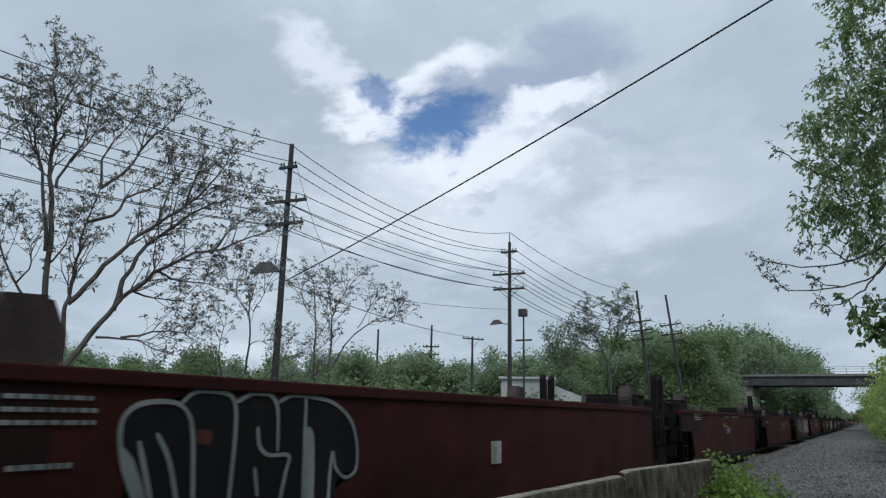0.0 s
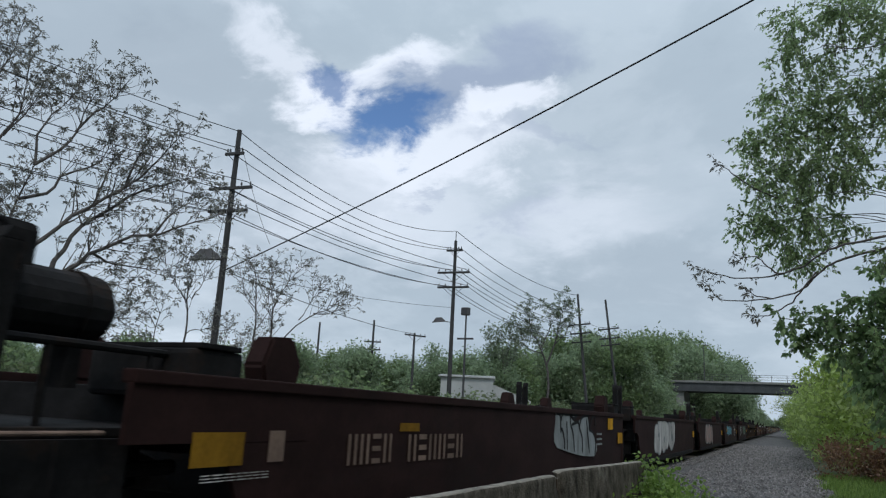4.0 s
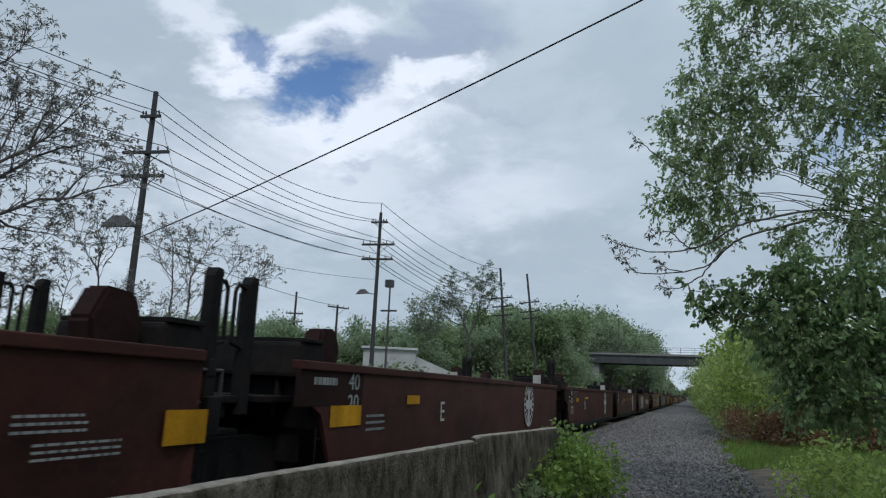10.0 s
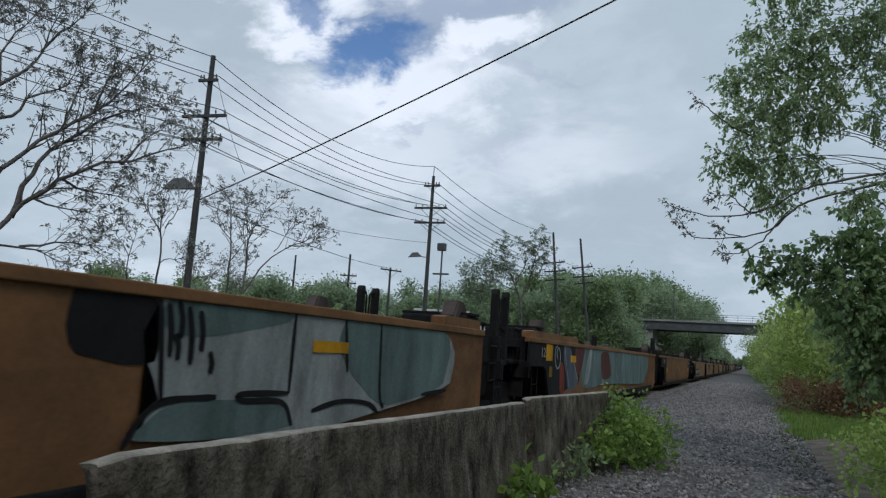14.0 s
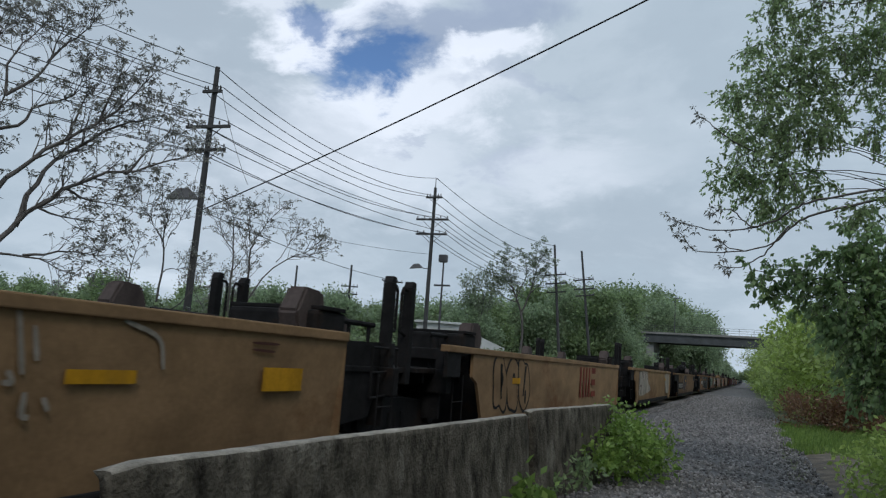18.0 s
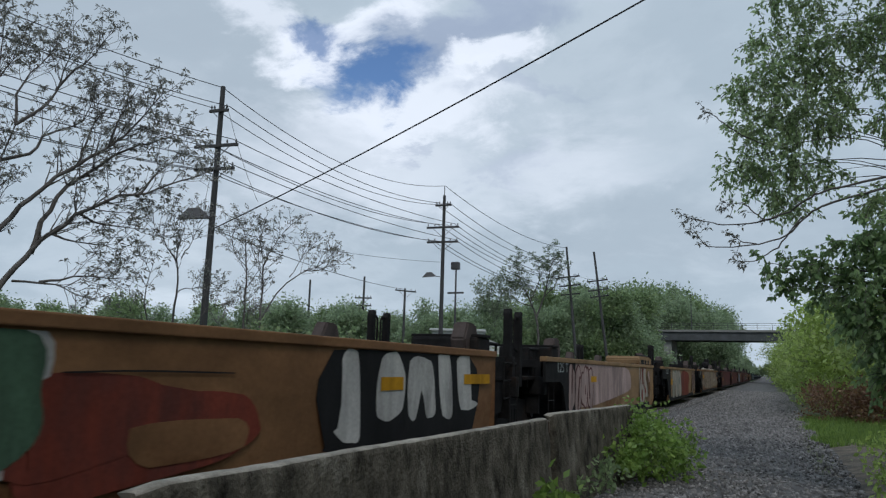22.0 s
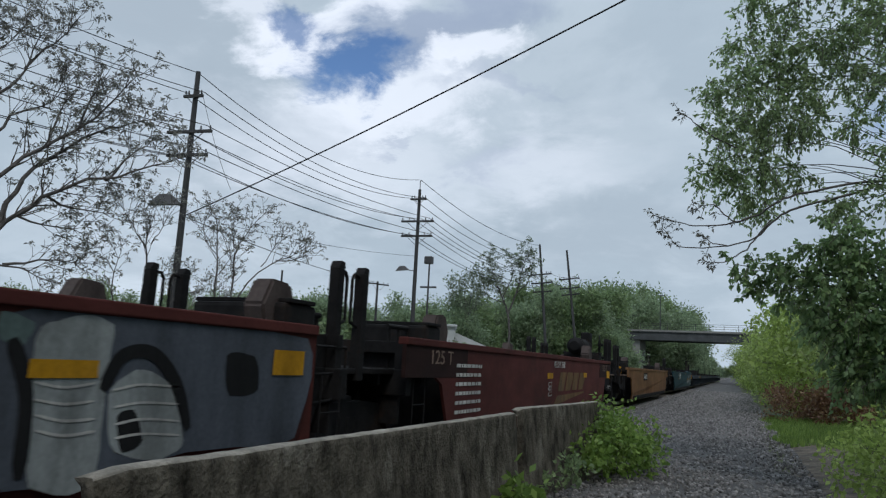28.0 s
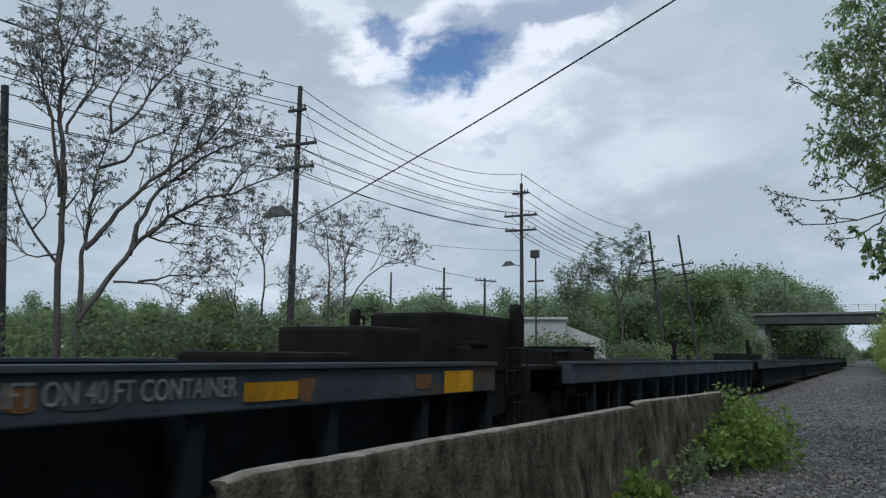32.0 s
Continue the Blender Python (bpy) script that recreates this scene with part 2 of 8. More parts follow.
GRAVEL = surface("crushed stone", (0.10, 0.096, 0.096), 0.95, vary=0.5, scale=1.2, fine=24, bump=1.0, second=(0.115, 0.105, 0.10), spec=0.15)
STONE = surface("ballast stone", (0.165, 0.155, 0.152), 0.85, vary=0.4, scale=9, fine=60, bump=0.3, island=0.55)
EARTH = surface("meadow earth", (0.07, 0.075, 0.035), 0.95, vary=0.45, scale=0.6, fine=12, bump=0.5, second=(0.05, 0.09, 0.025))
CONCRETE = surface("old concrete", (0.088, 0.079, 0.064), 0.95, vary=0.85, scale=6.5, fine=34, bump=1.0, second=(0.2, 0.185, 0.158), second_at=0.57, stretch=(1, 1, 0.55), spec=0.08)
# Paler than the face: sky light on the flat top is put into colour.
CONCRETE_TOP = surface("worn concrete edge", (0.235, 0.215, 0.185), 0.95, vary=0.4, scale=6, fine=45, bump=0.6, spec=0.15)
WOOD = surface("creosoted pole wood", (0.055, 0.055, 0.057), 0.85, vary=0.4, scale=5, fine=50, bump=0.4, stretch=(1, 1, 0.1))
BARK = surface("grey bark", (0.105, 0.095, 0.09), 0.9, vary=0.35, scale=6, fine=40, bump=0.5)
WIRE = surface("weathered cable", (0.02, 0.02, 0.022), 0.6, vary=0.2, bump=0)
STEEL = surface("dark grimy steel", (0.016, 0.0155, 0.016), 0.8, vary=0.4, scale=4, fine=30, second=(0.028, 0.019, 0.015), spec=0.08)
# Darkened blue steel: the shade under the low top chord is in its colour.
SHADE_BLUE = surface("sooty blue steel", (0.017, 0.022, 0.028), 0.85, vary=0.35, scale=3, fine=30, second=(0.012, 0.014, 0.017), spec=0.1)
WHEEL = surface("wheel steel", (0.10, 0.09, 0.085), 0.45, 0.6, vary=0.35, scale=6)
TREAD = surface("polished wheel tread", (0.55, 0.54, 0.53), 0.22, 1.0, vary=0.15, scale=8)
DIRT = surface("trodden earth", (0.125, 0.105, 0.085), 0.95, vary=0.5, scale=4, fine=40, bump=0.9, second=(0.07, 0.066, 0.06), second_at=0.52, spec=0.1)
RAIL = surface("rail steel", (0.16, 0.12, 0.10), 0.4, 0.7, vary=0.3, scale=4)
TIE = surface("weathered tie", (0.07, 0.06, 0.05), 0.9, vary=0.35, scale=3, stretch=(0.3, 2, 1))
BRIDGE = surface("bridge girder", (0.07, 0.075, 0.08), 0.8, vary=0.3, scale=0.6, fine=6)
BRIDGE_C = surface("bridge concrete", (0.22, 0.22, 0.21), 0.9, vary=0.3, scale=0.5, fine=8)
PALE = surface("pale wall", (0.45, 0.46, 0.46), 0.9, vary=0.15, scale=0.6, fine=10)
LAMPGREY = surface("lamp housing", (0.07, 0.07, 0.075), 0.6, vary=0.2)

CAR = {
    "maroon": surface("deep oxide red paint", (0.050, 0.0135, 0.0125), 0.8, vary=0.35, scale=2.2, fine=25, bump=0.1, second=(0.03, 0.013, 0.011), stretch=(1, 0.55, 0.9), spec=0.12),
    "umber": surface("sooty brown paint", (0.026, 0.0125, 0.0115), 0.85, vary=0.35, scale=2.2, fine=25, bump=0.1, second=(0.022, 0.013, 0.012), stretch=(1, 0.55, 0.9), spec=0.12),
    "dun": surface("dirty tan paint", (0.15, 0.09, 0.05), 0.75, vary=0.4, scale=2.2, fine=25, bump=0.12, second=(0.085, 0.05, 0.032), stretch=(1, 0.55, 0.9), spec=0.12),
    "red": surface("oxide red paint", (0.078, 0.023, 0.02), 0.8, vary=0.3, scale=2.2, fine=25, bump=0.1, second=(0.05, 0.02, 0.017), stretch=(1, 0.55, 0.9), spec=0.12),
    "brown": surface("dull brown paint", (0.062, 0.024, 0.020), 0.65, vary=0.35, scale=2.2, fine=25, bump=0.1, second=(0.035, 0.018, 0.016), stretch=(1, 0.55, 0.9), spec=0.12),
    "tan": surface("faded tan paint", (0.225, 0.14, 0.074), 0.7, vary=0.3, scale=2.2, fine=25, bump=0.12, second=(0.15, 0.075, 0.034), stretch=(1, 0.55, 0.9), spec=0.12),
    "orange": surface("rusty orange paint", (0.175, 0.09, 0.043), 0.7, vary=0.35, scale=2.2, fine=25, bump=0.12, second=(0.115, 0.048, 0.02), stretch=(1, 0.55, 0.9), spec=0.12),
    "teal": surface("dark teal paint", (0.020, 0.050, 0.062), 0.55, vary=0.3, scale=2.2, fine=25, bump=0.08, second=(0.014, 0.03, 0.038), stretch=(1, 0.55, 0.9), spec=0.12),
    "rust": surface("dark rusty steel", (0.045, 0.033, 0.027), 0.8, vary=0.4, scale=2.2, fine=25, bump=0.15, second=(0.065, 0.038, 0.024), stretch=(1, 0.55, 0.9), spec=0.12),
    "blue": surface("chalky grey blue paint", (0.055, 0.068, 0.085), 0.7, vary=0.35, scale=2.2, fine=25, bump=0.12, second=(0.13, 0.065, 0.025), stretch=(1, 0.55, 0.9), spec=0.12),
}
PAINT = {}
for key, rgb in {"yellow": (0.47, 0.235, 0.012), "amber": (0.22, 0.115, 0.01), "white": (0.44, 0.43, 0.41), "grey": (0.26, 0.28, 0.28), "gold": (0.125, 0.075, 0.035), "black": (0.012, 0.012, 0.013), "cyan": (0.12, 0.30, 0.36), "tealgrey": (0.11, 0.155, 0.15), "pink": (0.33, 0.24, 0.22), "maroon": (0.085, 0.03, 0.027), "cream": (0.31, 0.275, 0.23), "green": (0.06, 0.11, 0.07), "skyblue": (0.17, 0.205, 0.26), "redtext": (0.16, 0.035, 0.022), "taupe": (0.20, 0.14, 0.11), "putty": (0.22, 0.165, 0.12), "plum": (0.055, 0.045, 0.055), "slate": (0.075, 0.085, 0.105), "dust": (0.07, 0.054, 0.05)}.items():
    PAINT[key] = surface(key + " paint", rgb, 0.8, vary=0.4, scale=2.2, fine=30, bump=0.08, second=tuple(c * 0.55 + 0.012 for c in rgb), second_at=0.56, stretch=(1, 1, 0.35), spec=0.15)

LEAF_DARK = leafy("deep green leaf", (0.23, 0.345, 0.16), (0.35, 0.48, 0.22), 0.6)
LEAF_CROWN = leafy("sunlit maple leaf", (0.34, 0.45, 0.23), (0.46, 0.57, 0.31), 0.75)
LEAF_MID = leafy("spring green leaf", (0.21, 0.29, 0.14), (0.30, 0.39, 0.18), 0.6)
LEAF_LIGHT = leafy("light green leaf", (0.31, 0.42, 0.105), (0.46, 0.57, 0.18), 0.6)
LEAF_BUD = leafy("opening bud leaf", (0.215, 0.215, 0.195), (0.31, 0.30, 0.255), 0.65)
LEAF_BUSH = leafy("lush weed leaf", (0.17, 0.275, 0.06), (0.29, 0.40, 0.105), 0.55)
LEAF_HEDGE = leafy("fresh shrub leaf", (0.31, 0.40, 0.135), (0.43, 0.52, 0.21), 0.65)
LEAF_PALE = leafy("pale silvery leaf", (0.24, 0.29, 0.21), (0.33, 0.38, 0.27), 0.6)
LEAF_RED = leafy("reddish brush", (0.17, 0.085, 0.05), (0.24, 0.15, 0.07), 0.35)
# Lighter than plain leaf: distance haze is mixed into this green.
LEAF_FAR = leafy("woodland leaf", (0.29, 0.375, 0.23), (0.38, 0.47, 0.29), 0.7)
LEAF_SCRUB = leafy("scrub leaf", (0.145, 0.185, 0.095), (0.21, 0.255, 0.125), 0.5)
GRASS = leafy("grass blade", (0.14, 0.23, 0.05), (0.24, 0.33, 0.08), 0.4)


# ---- mesh helpers ----
def mesh_of(name, verts, faces, material, smooth=False):
    me = bpy.data.meshes.new(name)
    me.from_pydata([tuple(v) for v in verts], [], [tuple(f) for f in faces])
    me.materials.append(material)
    if smooth:
        me.shade_smooth()
    return me


def part(name, data, material, parent, label=""):
    """Links a bmesh, or a mesh that others share, as one mesh object under a thing or a part."""
    if isinstance(data, bmesh.types.BMesh):
        me = bpy.data.meshes.new(name)
        bmesh.ops.recalc_face_normals(data, faces=data.faces)
        data.to_mesh(me)
        data.free()
        me.materials.append(material)
    else:
        me = data
    ob = new(name, me)
    ob.parent = parent
    if label:
        ob["label"] = label
    return ob


def box(bm, x0, x1, y0, y1, z0, z1, bevel=0.0):
    vs = bmesh.ops.create_cube(bm, size=1.0, matrix=Matrix.Translation(((x0 + x1) / 2, (y0 + y1) / 2, (z0 + z1) / 2)) @ Matrix.Diagonal((x1 - x0, y1 - y0, z1 - z0, 1)))["verts"]
    if bevel:
        es = {e for v in vs for e in v.link_edges}
        bmesh.ops.bevel(bm, geom=list(es), offset=bevel, segments=2, affect="EDGES", profile=0.6)


def rod(bm, a, b, r0, r1=None, sides=8, caps=True):
    a, b = Vector(a), Vector(b)
    d = b - a
    m = Matrix.Translation((a + b) / 2) @ d.to_track_quat("Z", "Y").to_matrix().to_4x4()
    bmesh.ops.create_cone(bm, cap_ends=caps, segments=sides, radius1=r0, radius2=r0 if r1 is None else r1, depth=d.length, matrix=m)


def prism(bm, outline, x0, x1):
    """An outline in (y, z), drawn out from x0 to x1."""
    a = [bm.verts.new((x0, y, z)) for y, z in outline]
    b = [bm.verts.new((x1, y, z)) for y, z in outline]
    bm.faces.new(a)
    bm.faces.new(b[::-1])
    n = len(outline)
    for i in range(n):
        bm.faces.new((a[i], b[i], b[(i + 1) % n], a[(i + 1) % n]))


def thing(name, m, label, category, group="", kind=""):
    ob = new(name)
    ob.matrix_world = m
    return tagged(ob, label, category, group, kind)


def tubes(segments, sides=5):
    """Rings joined into tapered tubes: rows of start, end, start radius, end radius."""
    verts, faces = [], []
    for a, b, r0, r1 in segments:
        d = (b - a).normalized()
        u = d.orthogonal().normalized()
        w = d.cross(u)
        base = len(verts)
        for p, r in ((a, r0), (b, r1)):
            for k in range(sides):
                t = 2 * math.pi * k / sides
                verts.append(p + (u * math.cos(t) + w * math.sin(t)) * r)
        for k in range(sides):
            k2 = (k + 1) % sides
            faces.append((base + k, base + k2, base + sides + k2, base + sides + k))
    return verts, faces


def tube_line(points, r, sides=6):
    """One unbroken tube along a line of points."""
    verts, faces = [], []
    for i, p in enumerate(points):
        d = (points[min(i + 1, len(points) - 1)] - points[max(i - 1, 0)]).normalized()
        u = d.cross(Vector((0, 0, 1))).normalized()
        w = d.cross(u)
        for k in range(sides):
            t = 2 * math.pi * k / sides
            verts.append(p + (u * math.cos(t) + w * math.sin(t)) * r)
        if i:
            b = (i - 1) * sides
            for k in range(sides):
                faces.append((b + k, b + (k + 1) % sides, b + sides + (k + 1) % sides, b + sides + k))
    return verts, faces


def leaves_at(places, per, spread, size, rng, droop=0.2, flat=0.0, wide=0.3):
    """Kite-shaped leaves scattered round places."""
    pts = np.repeat(np.asarray(places, float), per, axis=0)
    n = len(pts)
    pts = pts + rng.normal(0, 1, (n, 3)) * np.asarray(spread)
    along = rng.normal(0, 1, (n, 3))
    along[:, 2] = along[:, 2] * (1 - flat) - droop
    along /= np.linalg.norm(along, axis=1)[:, None]
    other = rng.normal(0, 1, (n, 3))
    side = np.cross(along, other)
    side /= np.linalg.norm(side, axis=1)[:, None] + 1e-9
    s = size * rng.uniform(0.6, 1.35, n)[:, None]
    v = np.stack([pts, pts + along * s * 0.45 + side * s * wide, pts + along * s, pts + along * s * 0.45 - side * s * wide], 1).reshape(-1, 3)
    f = np.arange(4 * n).reshape(-1, 4)
    return v, f


def leaf_mesh(name, v, f, material):
    me = bpy.data.meshes.new(name)
    n, k = len(v), len(f)
    me.vertices.add(n)
    me.vertices.foreach_set("co", np.ascontiguousarray(v, np.float32).ravel())
    me.loops.add(4 * k)
    me.loops.foreach_set("vertex_index", np.ascontiguousarray(f, np.int32).ravel())
    me.polygons.add(k)
    me.polygons.foreach_set("loop_start", np.arange(0, 4 * k, 4, dtype=np.int32))
    me.update(calc_edges=True)
    me.materials.append(material)
    return me


def branch(rng, segs, tips, p, d, length, radius, depth, bend=0.25, rise=0.12, kids=3, fork=0.6, ratio=0.68):
    steps = 3 if depth > 1 else 2
    r = radius
    for i in range(steps):
        d = (d + Vector(rng.normal(0, bend, 3)) * 0.5 + Vector((0, 0, rise))).normalized()
        q = p + d * (length / steps)
        r2 = max(radius * (1 - 0.45 * (i + 1) / steps), 0.004)
        segs.append((p, q, r, r2))
        if depth > 0 and i < steps - 1 and rng.random() < 0.75:
            side = (d + Vector(rng.normal(0, fork, 3))).normalized()
            branch(rng, segs, tips, q, side, length * ratio * rng.uniform(0.6, 1.0), r2 * 0.6, depth - 1, bend, rise, kids, fork, ratio)
        p, r = q, r2
        if depth <= 1:
            tips.append(p.copy())
    if depth > 0:
        for _ in range(kids - 1 if depth > 1 else kids):
            side = (d + Vector(rng.normal(0, fork, 3))).normalized()
            branch(rng, segs, tips, p, side, length * ratio * rng.uniform(0.7, 1.1), r * 0.75, depth - 1, bend, rise, kids, fork, ratio)
    else:
        tips.append(p.copy())


# ---- ground, track bed, road bed ----
def ground():
    n = 60
    xs = np.sign(np.linspace(-1, 1, n)) * np.abs(np.linspace(-1, 1, n)) ** 3 * 2500
    verts = [(x, y + 60, -0.06) for x in xs for y in xs]
    faces = [(i * n + j, (i + 1) * n + j, (i + 1) * n + j + 1, i * n + j + 1) for i in range(n - 1) for j in range(n - 1)]
    tagged(new("ground", mesh_of("ground", verts, faces, EARTH)), "flat earthy ground with thin grass beside the railway", "ground", kind="structure")


def gravel_bed():
    xs = [-9.5, -8.5, -7.4, -6.7, -6.3, -5.6, -4.9, -4.2, -3.5, -3.1, -2.7, -2.2, -1.7, -1.2, -0.7, -0.2, 0.3, 0.7, 1.0]
    zs = [-0.05, -0.03, 0.0, 0.05, 0.06, 0.05, 0.04, 0.05, 0.06, 0.04, 0.0, 0.0, 0.0, 0.0, 0.0, 0.0, 0.0, -0.01, -0.04]
    ys = list(np.arange(-14, 40, 0.5)) + list(np.arange(40, 160, 4.0)) + list(np.arange(160, 900, 40.0))
    verts, faces = [], []
    for y in ys:
        wide = 1.0 if y < 12 else 0.55
        for k, (x, z) in enumerate(zip(xs, zs)):
            if k > 14:
                x = -0.7 + (x + 0.7) * (wide + 0.7 + 0.18 * noise.noise((0, y * 0.35, 3))) / 1.7
            verts.append((x, y, z + 0.025 * noise.noise((x * 1.3, y * 1.3, 0)) * (k < 18)))
    m = len(xs)
    for i in range(len(ys) - 1):
        for k in range(m - 1):
            faces.append((i * m + k, i * m + k + 1, (i + 1) * m + k + 1, (i + 1) * m + k))
    bed = tagged(new("gravel_road", mesh_of("gravel_road", verts, faces, GRAVEL, True)), "dark crushed stone bed along the track", "gravel", kind="structure")
    # loose stones
    rng = np.random.default_rng(5)
    base = bmesh.new()
    bmesh.ops.create_icosphere(base, subdivisions=1, radius=1.0)
    bv = np.array([v.co for v in base.verts])
    base.verts.index_update()
    bf = np.array([[v.index for v in f.verts] for f in base.faces])
    base.free()
    count = 42000
    y = np.where(np.arange(count) < 6000, rng.uniform(-5, 6, count), 5 + 60 * rng.random(count) ** 1.9)
    x = rng.uniform(-3.6, 1.0, count)
    s = rng.uniform(0.011, 0.030, count) * (1 + np.maximum(y, 0) / 90)
    sq = rng.uniform(0.5, 1.2, (count, 1, 3))
    jit = rng.uniform(0.75, 1.2, (count, len(bv), 1))
    v = bv[None] * sq * jit * s[:, None, None] + np.stack([x, y, np.where(x < -3, 0.05, 0.006)], 1)[:, None, :]
    f = (bf[None] + (np.arange(count) * len(bv))[:, None, None]).reshape(-1, 3)
    me = bpy.data.meshes.new("stones")
    me.from_pydata(v.reshape(-1, 3).tolist(), [], f.tolist())
    me.materials.append(STONE)
    tagged(new("loose_stones", me), "grey angular crushed stones lying on the track bed", "stones", kind="stuff")
    return bed


TRACK_X = -4.9
RAIL_TOP = 0.20


def track():
    t = tagged(new("railway_track"), "single railway track on wooden ties in dark ballast", "track", kind="structure")
    prof = [(-0.07, 0), (0.07, 0), (0.07, 0.015), (0.012, 0.03), (0.012, 0.11), (0.036, 0.12), (0.036, 0.15), (-0.036, 0.15), (-0.036, 0.12), (-0.012, 0.11), (-0.012, 0.03), (-0.07, 0.015)]
    for side in (-0.755, 0.755):
        vs = [(TRACK_X + side + x, y, RAIL_TOP - 0.15 + z) for y in (-720, 900) for x, z in prof]
        n = len(prof)
        fs = [(i, (i + 1) % n, n + (i + 1) % n, n + i) for i in range(n)]
        part("rail", mesh_of("rail", vs, fs, RAIL), RAIL, t, "worn steel rail")
    bm = bmesh.new()
    box(bm, -1.3, 1.3, -0.115, 0.115, -0.11, 0.055, 0.012)
    me = bpy.data.meshes.new("tie")
    bm.to_mesh(me)
    bm.free()
    me.materials.append(TIE)
    for i in range(130):
        ob = part("tie", me, TIE, t)
        ob.matrix_basis = pose(TRACK_X + random.uniform(-0.04, 0.04), -6 + 0.55 * i, 0.02, 0, 0, random.uniform(-1, 1))


def barrier(y0, y1, top, x_face, label, seed, turn=0.0):
    """A precast concrete barrier with a worn, uneven skin."""
    rng = np.random.default_rng(seed)
    t = thing("concrete_barrier", pose(x_face, y0, 0, 0, 0, turn), label, "barrier", "barriers by the track")
    prof = [(0.10, -0.03), (0.09, 0.08), (0.05, 0.24), (0.03, 0.42), (0.012, 0.6), (0.0, top - 0.04), (-0.008, top - 0.008), (-0.02, top), (-0.05, top + 0.003), (-0.09, top), (-0.11, top - 0.03), (-0.13, 0.6), (-0.19, 0.3), (-0.30, 0.07), (-0.30, -0.03)]
    length = y1 - y0
    n = int(length / 0.05)
    verts, faces = [], []
    k = len(prof)
    for i in range(n + 1):
        y = length * i / n
        e = min(y, length - y)
        chip = 0.05 * max(0, 1 - e / 0.12) ** 2
        for x, z in prof:
            a = noise.noise((x * 4, (y + y0) * 2.2, z * 4 + seed))
            b = noise.noise((x * 15, (y + y0) * 9, z * 11 + seed))
            zz = z + (0.006 * a + 0.005 * b - chip * 0.5) * (z > 0.65)
            xx = x + 0.005 * a + 0.005 * b - chip * (0.5 if x > -0.1 else -0.5)
            verts.append((xx, y + (0.05 * b + 0.05 * a) * (i in (0, n)), zz))
    for i in range(n):
        for j in range(k - 1):
            faces.append((i * k + j, (i + 1) * k + j, (i + 1) * k + j + 1, i * k + j + 1))
    faces.append(tuple(range(k)))
    faces.append(tuple(n * k + j for j in range(k))[::-1])
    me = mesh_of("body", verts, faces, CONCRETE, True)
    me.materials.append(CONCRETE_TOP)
    # Upward faces get the paler concrete that stands in for sky light.
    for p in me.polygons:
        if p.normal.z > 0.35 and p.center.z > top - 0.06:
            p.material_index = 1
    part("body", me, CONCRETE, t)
    bm = bmesh.new()
    rod(bm, (0.018, length - 0.12, top - 0.02), (0.02, length - 0.10, top - 0.13), 0.009)
    part("lifting_loop", bm, RAIL, t, "short bent steel bar")
    return t


def puddle():
    pts = []
    for i in range(28):
        a = 2 * math.pi * i / 28
        r = 1 + 0.25 * noise.noise((math.cos(a) * 1.5, math.sin(a) * 1.5, 4))
        pts.append((0.55 + 0.42 * r * math.cos(a), 8.35 + 0.5 * r * math.sin(a), 0.022))
    m, nt, b = mat("rain water")
    b.inputs["Base Color"].default_value = (0.03, 0.03, 0.03, 1)
    b.inputs["Roughness"].default_value = 0.06
    b.inputs["Specular IOR Level"].default_value = 0.9
    tagged(new("puddle", mesh_of("puddle", pts, [tuple(range(28))], m)), "small rain puddle in the gravel reflecting the sky", "puddle")


def bridge():
    t = thing("road_bridge", pose(0, 136, 0), "dark steel girder road bridge crossing over the railway", "bridge")
    bm = bmesh.new()
    box(bm, -70, 45, -0.25, 0.15, 7.35, 8.75)
    box(bm, -70, 45, -0.45, 0.3, 7.25, 7.40)
    box(bm, -70, 45, -0.45, 0.3, 8.68, 8.80)
    part("girder", bm, BRIDGE, t, "riveted dark steel girder")
    for i in range(40):
        bm = bmesh.new()
        box(bm, -68 + i * 2.8, -67.9 + i * 2.8, -0.36, -0.25, 7.4, 8.68)
        part("stiffener", bm, BRIDGE, t)
    bm = bmesh.new()
    box(bm, -70, 45, -0.5, 9.5, 8.80, 9.15)
    part("deck", bm, BRIDGE_C, t, "concrete deck edge")
    bm = bmesh.new()
    box(bm, -70, 45, 9.1, 9.5, 7.35, 8.78)
    part("girder", bm, BRIDGE, t)
    for i in range(48):
        bm = bmesh.new()
        box(bm, -69 + i * 2.4, -68.93 + i * 2.4, -0.3, -0.23, 9.15, 10.3)
        part("railing_post", bm, LAMPGREY, t)
    for z in (9.5, 9.9, 10.28):
        bm = bmesh.new()
        box(bm, -69, 44, -0.29, -0.24, z, z + 0.05)
        part("rail_bar", bm, LAMPGREY, t)
    for x in (-17.0, 8.5):
        bm = bmesh.new()
        box(bm, x - 0.7, x + 0.7, 0.2, 9.0, -0.1, 7.3)
        part("pier", bm, BRIDGE_C, t, "concrete pier")
    lamp = thing("bridge_lamp", pose(-12.7, 136.2, 9.1), "slim grey lamp post standing on the bridge", "street lamp")
    bm = bmesh.new()
    rod(bm, (0, 0, 0), (0, 0, 6.4), 0.09, 0.05)
    part("pole", bm, LAMPGREY, lamp)
    bm = bmesh.new()
    box(bm, -0.15, 0.9, -0.1, 0.1, 6.35, 6.5, 0.02)
    part("lamp_head", bm, LAMPGREY, lamp)


ground()
BED = gravel_bed()
track()
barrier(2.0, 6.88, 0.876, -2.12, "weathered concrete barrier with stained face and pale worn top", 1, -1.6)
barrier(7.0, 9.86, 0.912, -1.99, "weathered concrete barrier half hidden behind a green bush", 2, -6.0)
puddle()
bridge()


